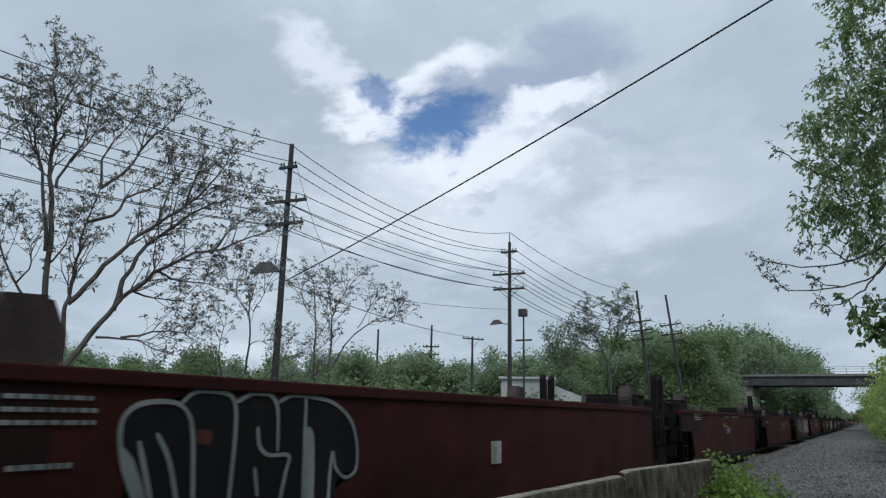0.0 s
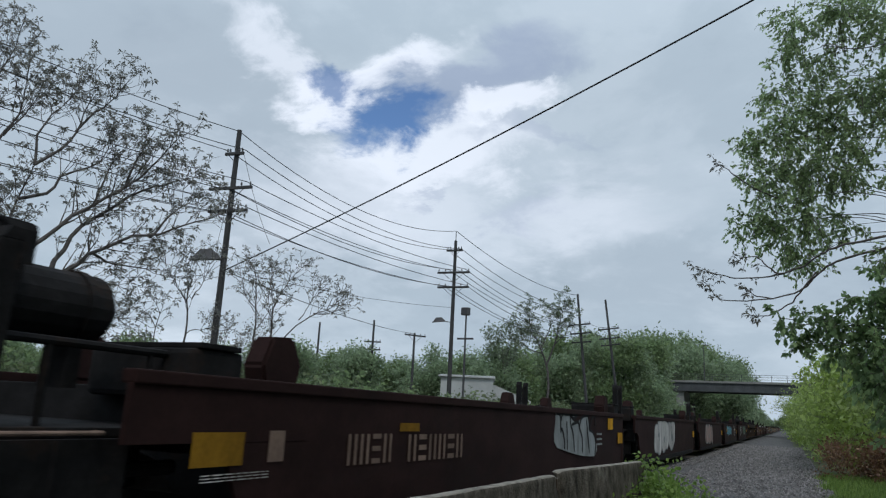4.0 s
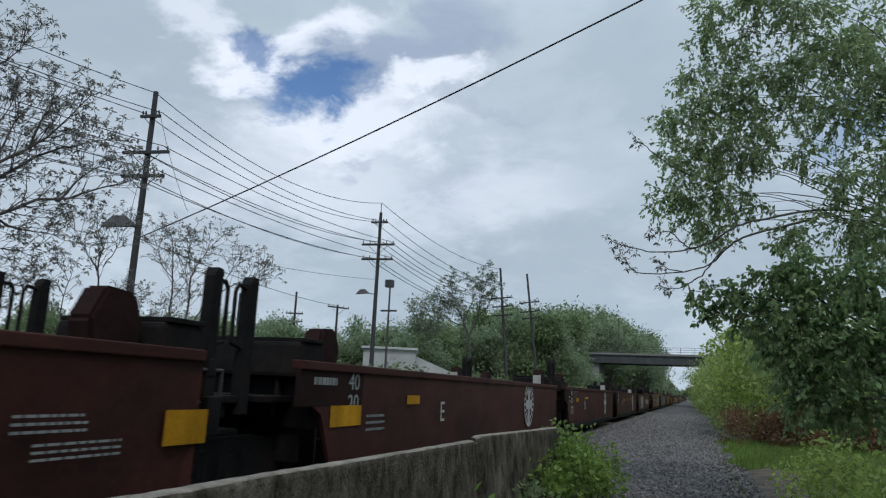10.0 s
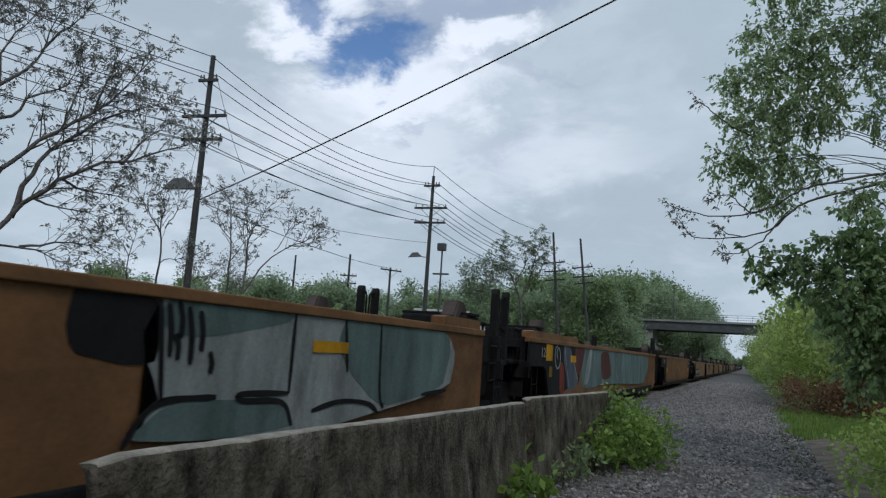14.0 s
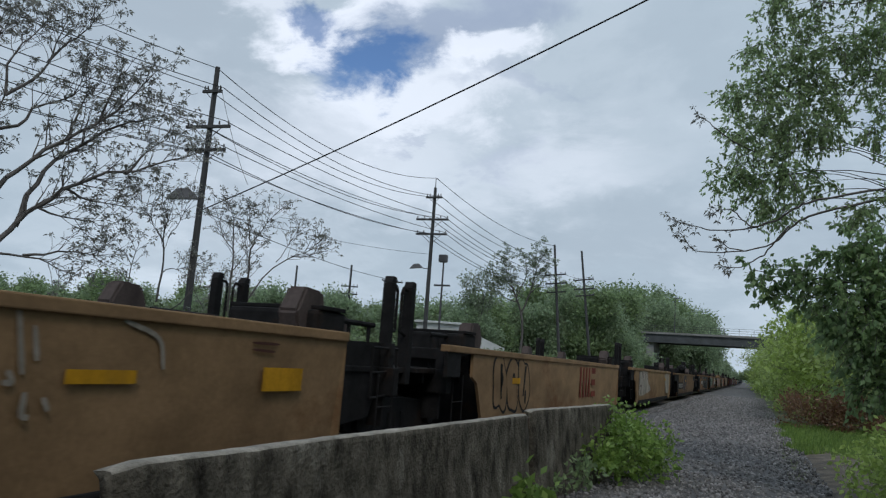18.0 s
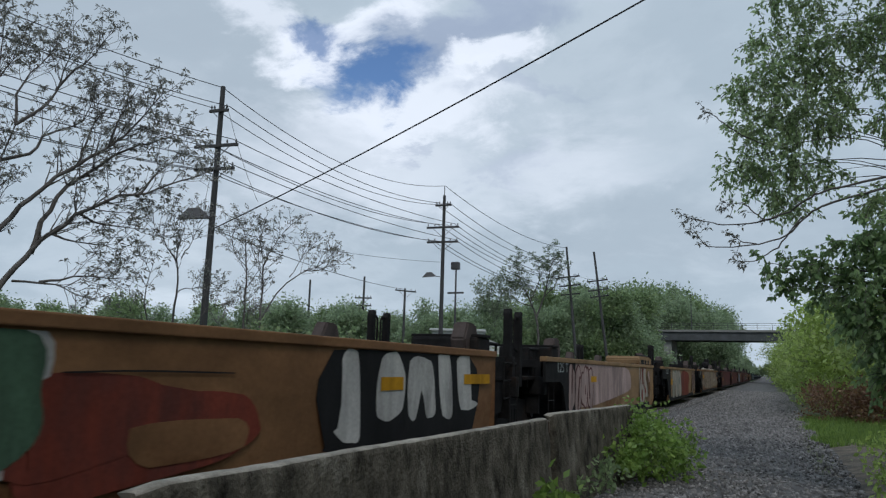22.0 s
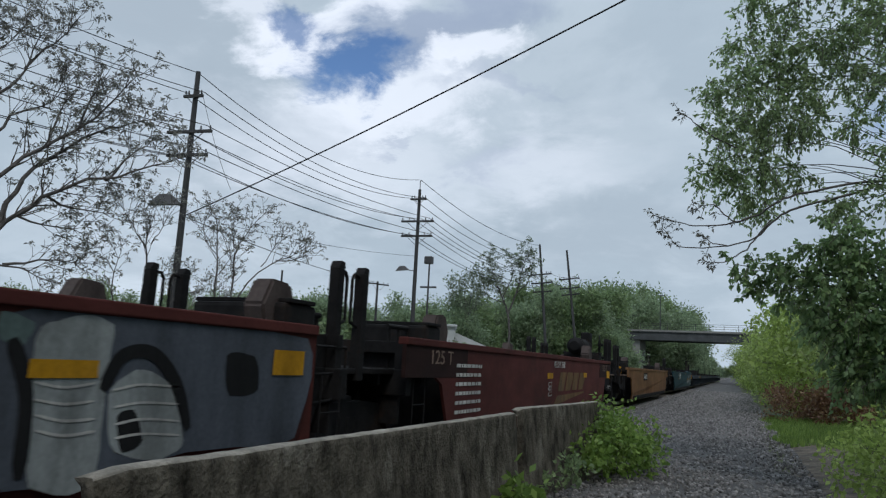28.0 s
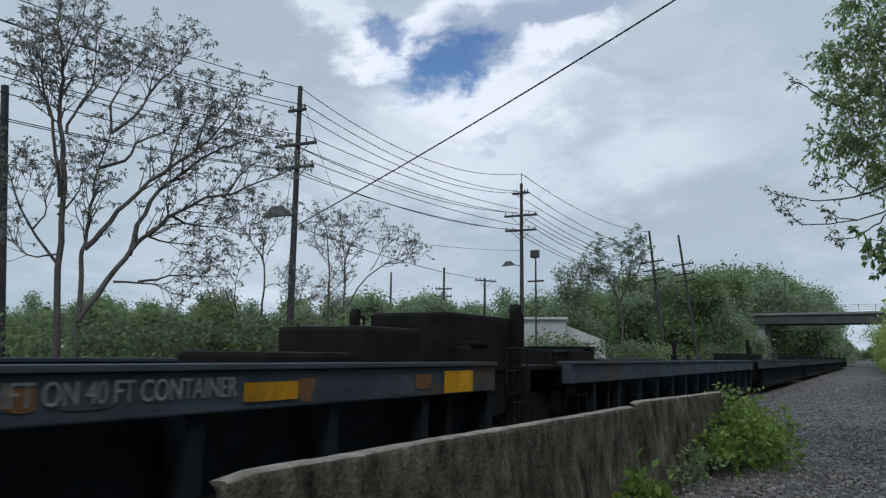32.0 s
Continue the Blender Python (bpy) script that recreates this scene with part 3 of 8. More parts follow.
# ---- poles and wires ----
def pole(x, y, height, arms=(), label="", radius=0.17, lean=(0, 0)):
    t = thing("utility_pole", pose(x, y, -0.1, lean[0], lean[1], 0), label, "utility pole", "utility poles beside the railway")
    bm = bmesh.new()
    rod(bm, (0, 0, 0), (0, 0, height + 0.1), radius, radius * 0.62, 10)
    part("pole_shaft", bm, WOOD, t)
    for z, half, turn in arms:
        bm = bmesh.new()
        box(bm, -half, half, -0.22, -0.11, z - 0.06, z + 0.08, 0.01)
        ob = part("crossarm", bm, WOOD, t)
        ob.matrix_basis = pose(0, 0, 0.1, 0, 0, turn)
        for e in (-1, 1):
            bm = bmesh.new()
            rod(bm, (e * half * 0.62, -0.17, z - 0.05), (e * 0.06, -0.15, z - 0.05 - half * 0.5), 0.018)
            part("brace", bm, LAMPGREY, ob, "diagonal crossarm brace")
        for k, px in enumerate((-half + 0.1, -half * 0.5, half * 0.5, half - 0.1)):
            bm = bmesh.new()
            rod(bm, (px, -0.165, z + 0.07), (px, -0.165, z + 0.16), 0.02)
            rod(bm, (px, -0.165, z + 0.14), (px, -0.165, z + 0.27), 0.05, 0.03)
            ins = part("insulator", bm, LAMPGREY, ob)
    return t


def cable(name, points, r, sag, label):
    """A wire over a row of supports, hanging between them."""
    line = [Vector(points[0])]
    for a, b in zip(points, points[1:]):
        a, b = Vector(a), Vector(b)
        n = 16
        line += [a.lerp(b, i / n) - Vector((0, 0, sag * 4 * (i / n) * (1 - i / n))) for i in range(1, n + 1)]
    v, f = tube_line(line, r)
    return tagged(new(name, mesh_of(name, v, f, WIRE, True)), label, "cable", "overhead cables")


PM, P1, P2, P3, P4 = (-25.4, 3.2), (-22.8, 24.15), (-20.6, 44.5), (-18.6, 70.6), (-16.6, 74.6)
ARMS = ((12.75, 0.5, 8), (11.05, 1.15, 8), (9.95, 1.05, 8))
pole(*PM, 14, ARMS, "tall weathered wooden utility pole with crossarms")
p1 = pole(*P1, 14, ARMS, "tall weathered wooden utility pole carrying a floodlight", 0.18)
p2 = pole(*P2, 13.35, ((12.6, 0.6, 6), (11.0, 1.2, 6), (9.95, 1.15, 6)), "tall wooden utility pole with floodlight arm and crossarms")
pole(-17.5, 71.0, 14, ((10.8, 1.1, 5), (9.9, 1.1, 5), (9.0, 1.0, 5)), "wooden utility pole with three crossarms before the woods", 0.17, (0, -5.0))
pole(-15.2, 75.2, 14.1, ((10.9, 1.1, 5), (9.9, 1.1, 5), (9.2, 1.0, 5)), "leaning wooden utility pole with three crossarms", 0.17, (0, -6.5))
pole(-24.9, 12.75, 10.4, (), "plain wooden utility pole among the trees", 0.2, (3.5, -1.7))
pole(-38.8, 64.2, 10.5, ((8.2, 0.9, 20), (7.4, 0.9, 20)), "distant wooden utility pole with two crossarms")
pole(-35.0, 66.3, 9.4, ((9.1, 1.3, 60),), "distant wooden utility pole with a wide crossarm")
pole(-47.0, 66.0, 10.6, (), "bare distant wooden pole above the trees")
pole(16.0, 14.3, 17.4, ((16.4, 1.0, 90),), "wooden utility pole carrying the crossing cable")

# each wire: its height at the near pole, side and height at the next two, and how deep it hangs in each span
for zm, d1, z1, d2, z2, near_sag, sag in ((13.5, 0.0, 13.95, 0.03, 14.06, 0.5, 1.38), (12.95, -0.45, 13.0, -0.5, 12.72, 0.5, 1.05), (12.25, 0.5, 12.95, 0.5, 12.72, 0.5, 1.05),
        (11.25, -0.8, 11.4, -0.4, 11.25, 0.5, 0.55), (11.0, 0.82, 11.35, 0.85, 11.25, 0.5, 0.45), (10.7, 0.1, 10.95, 0.3, 11.2, 0.5, 0.75),
        (9.95, 0.75, 10.2, 0.9, 10.12, 0.5, 0.38), (9.25, -0.6, 9.95, -0.75, 10.08, 0.5, 0.42), (9.1, 0.1, 9.85, -0.2, 10.05, 0.5, 0.6)):
    cable("power_line", [(PM[0] + d1, PM[1], zm), (P1[0] + d1, P1[1], z1)], 0.018, near_sag, "thin black overhead power line strung between poles")
    cable("power_line", [(P1[0] + d1, P1[1], z1), (P2[0] + d2, P2[1], z2)], 0.019, sag, "thin black overhead power line strung between poles")
    cable("power_line", [(P2[0] + d2, P2[1], z2), (P3[0] + d2, P3[1], z2 - (0.3 if z2 > 13 else 0.7))], 0.022, 0.9, "thin black overhead power line strung between poles")
for dx, z in ((-1.0, 9.6), (1.0, 9.6), (0.9, 10.5)):
    cable("power_line", [(P3[0] + dx, P3[1], z + 0.5), (P4[0] + dx, P4[1], z + 0.6), (-14.8, 118, 10.2)], 0.014, 0.35, "thin black power line running on to the woods")
cable("service_cable", [(P1[0], P1[1], 7.15), (16.0, 14.3, 17.2)], 0.026, 0.6, "thick black cable crossing high over the track")
cable("telephone_cable", [(P1[0], P1[1], 7.2), (-35.0, 66.3, 9.3)], 0.022, 0.4, "black telephone cable sagging between poles")
cable("telephone_cable", [(P1[0] - 0.1, P1[1], 7.3), (P2[0], P2[1], 8.55)], 0.012, 0.3, "thin telephone wire sagging between poles")
cable("guy_wire", [(P1[0] + 0.5, P1[1] - 0.2, 13.0), (P1[0] + 2.2, P1[1] + 0.4, 8.4)], 0.010, 0.3, "loose thin wire hanging from the pole")
cable("guy_wire", [(P1[0] - 0.1, P1[1], 11.1), (P1[0] - 0.9, P1[1] + 0.3, 8.1)], 0.010, 0.1, "loose thin wire hanging beside the pole")


def floodlight(parent, x, y, z, s, turn):
    bm = bmesh.new()
    rod(bm, (0, 0, 0), (x * 0.5, y * 0.5, 0.05), 0.03)
    arm = part("lamp_arm", bm, LAMPGREY, parent)
    arm.matrix_basis = pose(0, 0, z)
    bm = bmesh.new()
    top = [(-0.22, -0.16), (0.22, -0.16), (0.22, 0.16), (-0.22, 0.16)]
    low = [(-0.62, -0.36), (0.62, -0.36), (0.62, 0.36), (-0.62, 0.36)]
    a = [bm.verts.new((p[0] * s, p[1] * s, 0.42 * s)) for p in top]
    b = [bm.verts.new((p[0] * s, p[1] * s, 0.0)) for p in low]
    bm.faces.new(a)
    bm.faces.new(b[::-1])
    for i in range(4):
        bm.faces.new((b[i], b[(i + 1) % 4], a[(i + 1) % 4], a[i]))
    head = part("floodlight_hood", bm, LAMPGREY, parent, "wide pyramid-shaped lamp hood")
    head.matrix_basis = pose(x, y, z, 8, -6, turn)


for q in (p2,):
    bm = bmesh.new()
    rod(bm, (0, 0, 13.35), (0, 0, 14.12), 0.03)
    part("top_spike", bm, LAMPGREY, q)
floodlight(p1, -0.75, -0.3, 7.75, 1.15, 35)
floodlight(p2, -0.9, -0.2, 7.6, 0.8, 20)
lamp = thing("lamp_post", pose(-19.9, 45.3, -0.1), "grey floodlight mast beside the utility pole", "street lamp")
bm = bmesh.new()
rod(bm, (0, 0, 0), (0, 0, 8.4), 0.1, 0.06)
part("mast", bm, LAMPGREY, lamp)
bm = bmesh.new()
box(bm, -0.35, 0.25, -0.2, 0.2, 8.2, 8.75, 0.08)
part("lamp_head", bm, LAMPGREY, lamp)
bm = bmesh.new()
box(bm, -0.6, 0.6, -0.06, 0.06, 6.5, 6.62)
part("crossarm", bm, LAMPGREY, lamp)

shed = thing("warehouse", pose(-25.4, 53.2, -0.1, 0, 0, 22), "low pale warehouse with a shallow roof behind the trees", "building")
bm = bmesh.new()
box(bm, 0, 4.3, 0, 8, 0, 4.35)
part("wall", bm, PALE, shed)
bm = bmesh.new()
prism(bm, [(-0.25, 4.36), (8.3, 4.36), (8.3, 4.5), (4, 4.75), (-0.25, 4.5)], -0.2, 4.45)
part("roof", bm, PALE, shed, "shallow grey roof")
bm = bmesh.new()
for y in (0.3, 7.7):
    a = [bm.verts.new((x, y, z)) for x, z in ((4.32, 0), (7.4, 0), (7.4, 2.7), (4.32, 3.9))]
    bm.faces.new(a)
vs = list(bm.verts)
for i in range(4):
    bm.faces.new((vs[i], vs[(i + 1) % 4], vs[4 + (i + 1) % 4], vs[4 + i]))
part("lean_to", bm, PALE, shed, "lower lean-to with a sloping roof")


# ---- trees and plants ----
def tree_thing(name, m, label, segs, v, f, leaf, group="", bark=None, sides=5):
    t = thing(name, m, label, "tree" if name != "bush" else "bush", group)
    if segs:
        thick = max(r for _, _, r, _ in segs) * 0.3
        for word, some in (("trunk", [q for q in segs if q[2] >= thick]), ("branch", [q for q in segs if q[2] < thick])):
            if some:
                tv, tf = tubes(some, sides)
                ob = part(word, mesh_of(word, tv, tf, bark or BARK, True), BARK, t)
                if word == "branch":
                    ob["kind"] = "stuff"
    part("crown", leaf_mesh("crown", v, f, leaf), leaf, t)
    return t


def sparse_tree(x, y, height, stems, seed, label, leaf=None, per=8, size=0.12, depth=4, girth=0.13, spread=0.13, reach=0.40, fork=0.5, rise=0.06):
    """An open tree in bud: stems lean by the given amounts towards and away from the poles."""
    rng = np.random.default_rng(seed)
    segs, tips = [], []
    for right, ahead in stems:
        d = Vector((0.62 * right - 0.78 * ahead, 0.78 * right + 0.62 * ahead, 1)).normalized()
        branch(rng, segs, tips, Vector((right * 0.5, right * 0.6, -0.15)), d, height * reach, girth, depth, 0.2, rise, 3, fork, 0.66)
    top = max(p.z for p in tips)
    k = height / top
    segs = [(a * k, b * k, r0, r1) for a, b, r0, r1 in segs]
    pts = np.array([p * k for p in tips])
    pts = pts[pts[:, 2] > height * 0.2]
    v, f = leaves_at(pts, per, spread, size, rng)
    return tree_thing("tree", pose(x, y, 0), label, segs, v, f, leaf or LEAF_BUD, "trees behind the railway")


def curve(points, n):
    """A smooth line of n steps through a few points."""
    pts = [Vector(p) for p in points]
    pts = [pts[0] * 2 - pts[1]] + pts + [pts[-1] * 2 - pts[-2]]
    out = []
    k = len(pts) - 3
    for i in range(n + 1):
        u = min(i / n * k, k - 1e-6)
        j, f = int(u), u - int(u)
        a, b, c, d = pts[j:j + 4]
        out.append(0.5 * (2 * b + (c - a) * f + (2 * a - 5 * b + 4 * c - d) * f * f + (3 * b - a - 3 * c + d) * f * f * f))
    return out


def lobed(name, m, label, lobes, trunk, leaf, seed, clumps, per, size, clump_r, group="", droop=0.25):
    """A crown of leaf clumps in lobes (x, y, z, r), with limbs that run from the trunk to each."""
    rng = np.random.default_rng(seed)
    segs, places = [], []
    base, fork = Vector(trunk[0]), Vector(trunk[1])
    r0 = trunk[2]
    if r0:
        segs.append((base, fork, r0, r0 * 0.7))
    for x, y, z, r in lobes:
        c = Vector((x, y, z))
        if r0:
            d = (c - fork).length
            line = curve([fork, fork.lerp(c, 0.3) + Vector(rng.normal(0, 0.09, 3)) * d, fork.lerp(c, 0.65) + Vector(rng.normal(0, 0.09, 3)) * d + Vector((0, 0, 0.06 * d)), c], 9)
            for i in range(9):
                segs.append((line[i], line[i + 1], r0 * (0.17 - 0.015 * i), r0 * (0.155 - 0.015 * i)))
        n = max(4, int(clumps * r * r))
        for _ in range(n):
            d = Vector(rng.normal(0, 1, 3)).normalized()
            q = c + d * r * rng.uniform(0.2, 1.1)
            places.append(q)
            if r0 and rng.random() < 0.4:
                s = c.lerp(q, 0.25)
                segs.append((s, q, min(r0 * 0.04, 0.005) + 0.002, 0.002))
    v, f = leaves_at([tuple(p) for p in places], per, clump_r, size, rng, droop)
    return tree_thing(name, m, label, segs, v, f, leaf, group)


def shoot(rng, segs, tips, p, d, length, radius, depth, up):
    """A side shoot that bends upward, with twigs along it; every end is kept with its direction."""
    n = max(3, int(length / 0.25))
    step = length / n
    turn = rng.uniform(0, 6.28)
    for i in range(n):
        d = (d + Vector((0, 0, up)) + Vector(rng.normal(0, 0.12, 3))).normalized()
        q = p + d * step
        r0, r1 = radius * (1 - 0.75 * i / n), radius * (1 - 0.75 * (i + 1) / n)
        segs.append((p, q, max(r0, 0.007), max(r1, 0.006)))
        p = q
        if depth and i > 0:
            turn += 2.4
            side = d.orthogonal().normalized()
            side = (Matrix.Rotation(turn, 3, d) @ side) * 0.85 + d * 0.8
            shoot(rng, segs, tips, p, side.normalized(), length * rng.uniform(0.3, 0.5) * (1.15 - 0.6 * i / n), r1 * 0.65, depth - 1, up)
    tips.append((p, d))


def rosettes(tips, per, size, rng, wide=0.2):
    """Young compound leaves: leaflets that spread like a small umbrella from the end of each twig."""
    at = np.repeat(np.array([tuple(p) for p, _ in tips]), per, axis=0)
    way = np.repeat(np.array([tuple(d) for _, d in tips]), per, axis=0)
    n = len(at)
    along = rng.normal(0, 1, (n, 3)) * np.array((1.0, 1.0, 0.55)) + way * 0.55
    along /= np.linalg.norm(along, axis=1)[:, None]
    side = np.cross(along, np.array((0, 0, 1.0)) + rng.normal(0, 0.5, (n, 3)))
    side /= np.linalg.norm(side, axis=1)[:, None] + 1e-9
    s = size * rng.uniform(0.55, 1.25, n)[:, None]
    root = at + along * s * rng.uniform(0.0, 0.6, n)[:, None]
    droop = np.array((0, 0, -0.3)) * s
    v = np.stack([root, root + along * s * 0.45 + side * s * wide, root + along * s + droop, root + along * s * 0.45 - side * s * wide], 1).reshape(-1, 3)
    return v, np.arange(4 * n).reshape(-1, 4)


def fan_tree(x, y, turn, stems, seed, label, reach=1.6, per=15, size=0.135, depth=2, girth=0.12, every=0.42, up=0.07, leaf=None, keep=0.78, bare=0.25, deep=0.5):
    """An open tree in bud whose stems run through the given points (across, up), each a little nearer or farther than the last."""
    rng = np.random.default_rng(seed)
    segs, tips = [], []
    ends = [(Vector((stems[0][0][0], 0, stems[0][0][1])), 0.0)]
    for k, line in enumerate(stems):
        a = line[0]
        start = min(ends, key=lambda e: (e[0].x - a[0]) ** 2 + (e[0].z - a[1]) ** 2)[0].y if k else 0.0
        lean = rng.uniform(-deep, deep) if k else 0.0
        m = len(line) - 1
        line = [(px, start + lean * j / m * m * 0.35, pz) for j, (px, pz) in enumerate(line)]
        ends += [(Vector(q), 0.0) for q in line]
        length = sum((Vector(q) - Vector(w)).length for q, w in zip(line, line[1:]))
        n = max(6, int(length / every))
        pts = [p + Vector(rng.normal(0, 0.03, 3)) for p in curve(line, n)]
        r = girth * min(1.0, 0.2 + length / 14)
        ang = rng.uniform(0, 6.28)
        for i in range(n):
            u = i / n
            ra, rb = r * (1 - 0.85 * u), r * (1 - 0.85 * (u + 1 / n))
            segs.append((pts[i], pts[i + 1], ra, rb))
            if u > (0.4 if k == 0 else bare):
                d = (pts[i + 1] - pts[i]).normalized()
                for _ in range(3):
                    ang += 2.4 + rng.normal(0, 0.3)
                    side = Matrix.Rotation(ang, 3, d) @ d.orthogonal().normalized()
                    shoot(rng, segs, tips, pts[i + 1], (side * 0.7 + d * 0.75 + Vector((0, 0, 0.15))).normalized(), reach * rng.uniform(0.5, 1.1) * (1.15 - 0.5 * u), max(rb * 0.4, 0.012), depth - 1, up)
        tips.append((pts[-1], (pts[-1] - pts[-2]).normalized()))
    tips = [q for q in tips if q[0].z > 0.8 and rng.random() < keep]
    v, f = rosettes(tips, per, size, rng)
    return tree_thing("tree", pose(x, y, 0, 0, 0, turn), label, segs, v, f, leaf or LEAF_BUD, "trees behind the railway")


fan_tree(-21.25, 13.17, 58.2, [
    [(-0.1, -0.2), (-0.1, 2.2), (-0.1, 4.0), (-0.1, 4.7), (0.0, 6.0), (0.1, 7.2), (0.4, 8.4)],
    [(0.4, 8.4), (1.1, 9.1), (1.4, 9.8), (1.5, 10.5), (1.7, 11.5)],
    [(1.4, 9.8), (2.0, 10.8), (2.5, 11.5)],
    [(0.4, 8.4), (0.3, 9.3), (0.6, 10.1), (1.1, 10.9)],
    [(0.1, 7.2), (0.9, 7.6), (1.3, 8.3), (2.2, 8.9), (2.5, 9.9)],
    [(-0.1, 4.5), (0.7, 5.6), (1.6, 6.8), (3.0, 8.1), (3.7, 8.9), (4.5, 10.3)],
    [(3.0, 8.1), (3.3, 9.2), (3.5, 9.8)],
    [(2.3, 7.4), (2.5, 8.6), (2.7, 9.2)],
    [(-0.1, 2.2), (0.9, 3.9), (1.7, 5.1), (3.1, 6.3), (4.7, 7.0), (6.2, 7.8)],
    [(1.2, 4.4), (1.7, 6.2), (2.8, 7.5), (4.1, 8.5), (5.3, 9.1)],
    [(2.4, 5.8), (3.1, 5.6), (4.7, 5.6)],
    [(1.7, 5.1), (2.4, 4.9), (3.7, 5.0)],
    [(0.8, 3.5), (2.0, 3.5), (2.6, 3.2)],
    [(1.5, 3.5), (2.5, 3.8), (4.0, 3.9)],
    [(4.0, 6.6), (4.7, 7.6), (5.4, 8.3)]], 11, "tall many-stemmed tree with budding leaves and open crown", girth=0.13)
fan_tree(-22.41, 13.18, 59.5, [
    [(0.0, -0.2), (-0.2, 4.2), (-0.3, 7.2), (-0.6, 9.3), (-0.6, 10.7), (-0.8, 11.9), (-0.9, 13.1)],
    [(-0.3, 6.3), (-0.8, 8.9), (-1.2, 9.8), (-1.7, 11.2)],
    [(-0.8, 8.9), (-1.1, 10.0), (-1.3, 11.9)],
    [(-0.4, 8.4), (0.0, 9.4), (0.3, 10.3), (0.3, 12.0)],
    [(0.0, 9.4), (0.4, 10.1), (1.0, 11.3)],
    [(-0.2, 4.1), (-1.1, 5.3), (-1.7, 6.5), (-1.9, 7.2)],
    [(-1.0, 5.2), (-0.7, 5.9), (-0.9, 6.6)],
    [(-0.2, 4.4), (-1.1, 4.3), (-1.5, 4.7)],
    [(-0.3, 5.7), (0.2, 6.7), (0.4, 7.7)],
    [(-0.6, 10.7), (-0.4, 11.6), (-0.1, 13.1)]], 13, "tall thin tree with budding leaves beside the many-stemmed one", girth=0.12)
fan_tree(-24.4, 6.0, 72, [
    [(0.0, -0.2), (0.1, 4.0), (0.5, 8.0), (0.8, 12.5)],
    [(0.1, 3.0), (-1.2, 7.0), (-1.8, 12.0)],
    [(0.3, 5.5), (1.4, 9.0), (2.0, 11.8)]], 17, "tall budding tree at the end of the row", girth=0.12)
fan_tree(-20.02, 19.58, 45.6, [
    [(0.0, -0.2), (0.0, 2.5), (0.1, 4.0), (0.0, 5.1), (0.0, 5.8), (-0.3, 6.9)],
    [(0.1, 5.1), (0.5, 5.8), (0.7, 6.8)],
    [(0.0, 4.9), (-0.4, 5.5), (-0.9, 6.3)],
    [(0.1, 3.8), (0.6, 4.0), (1.2, 4.1)],
    [(-0.1, 1.8), (0.8, 2.7), (1.4, 3.3), (2.4, 3.5)],
    [(-0.1, 1.8), (-0.7, 2.2), (-1.8, 3.5)],
    [(-0.7, 2.2), (-1.0, 3.3), (-0.9, 4.4), (-1.3, 5.0)]], 23, "slender young tree with few small leaves", reach=1.1, per=12, size=0.115, girth=0.075, every=0.5)
fan_tree(-18.97, 23.24, 39.2, [
    [(-0.6, -0.2), (-0.6, 2.6), (-0.6, 4.3), (-0.7, 5.5), (-0.8, 6.4), (-1.1, 7.0)],
    [(-0.6, 5.0), (-1.1, 5.7), (-1.5, 6.5)],
    [(-0.1, -0.2), (0.0, 2.9), (0.0, 4.5), (0.1, 5.5), (0.4, 6.2), (1.0, 7.2)],
    [(0.1, 5.5), (-0.2, 6.2), (-0.2, 7.0)],
    [(0.0, 2.9), (0.7, 4.3), (1.7, 5.2), (2.4, 5.5), (2.8, 6.2)],
    [(1.1, 4.9), (1.5, 5.6), (1.9, 6.2)],
    [(1.7, 5.2), (2.5, 5.3), (2.9, 5.7)],
    [(-0.6, 4.3), (-0.2, 5.0), (-0.3, 5.7)]], 31, "young spreading tree with thin branches and buds", reach=1.1, per=12, size=0.115, girth=0.075, every=0.5)
sparse_tree(-29.0, 33.0, 6.6, [(-0.2, 0), (0.2, 0)], 37, "thin budding tree behind the poles", per=6, size=0.13, depth=3, girth=0.06)
fan_tree(-21.18, 68.81, 17.1, [
    [(0.0, -0.2), (0.1, 4.7), (-0.2, 6.9), (-0.9, 8.6), (-1.7, 10.3), (-2.2, 12.2)],
    [(-0.1, 6.4), (0.7, 8.6), (1.2, 10.9), (1.6, 12.8)],
    [(0.7, 8.6), (1.8, 9.7), (2.4, 11.5)],
    [(-0.7, 8.0), (0.2, 10.3), (0.0, 12.1)],
    [(-0.4, 7.5), (-2.0, 8.1), (-3.1, 9.2)]], 41, "tall pale tree with thin foliage before the woods", reach=1.7, per=22, size=0.19, girth=0.15, every=0.5, leaf=LEAF_PALE, keep=0.9)
lobed("tree", pose(-25.2, 67.5, 0), "round-headed pale green tree before the woods", [(-1.8, 0, 9.6, 0.9), (-0.8, 0.2, 8.6, 1.1), (0.5, 0, 10.3, 1.1), (2.0, 0.3, 9.6, 1.0), (0.0, 0, 7.4, 1.1), (1.3, 0, 7.4, 1.0), (-1.4, 0.2, 7.6, 0.9), (-0.5, 0, 9.8, 0.9), (1.1, 0.2, 8.6, 1.0)], ((0, 0, -0.1), (0, 0, 5.6), 0.16), LEAF_PALE, 43, 20, 13, 0.24, 0.22, "trees behind the railway")


def bush_lobes(rng, w, h, n, r):
    return [(rng.uniform(-w, w), rng.uniform(-w, w) * 0.7, rng.uniform(0.25, 1.0) * h, r * rng.uniform(0.6, 1.2)) for _ in range(n)]


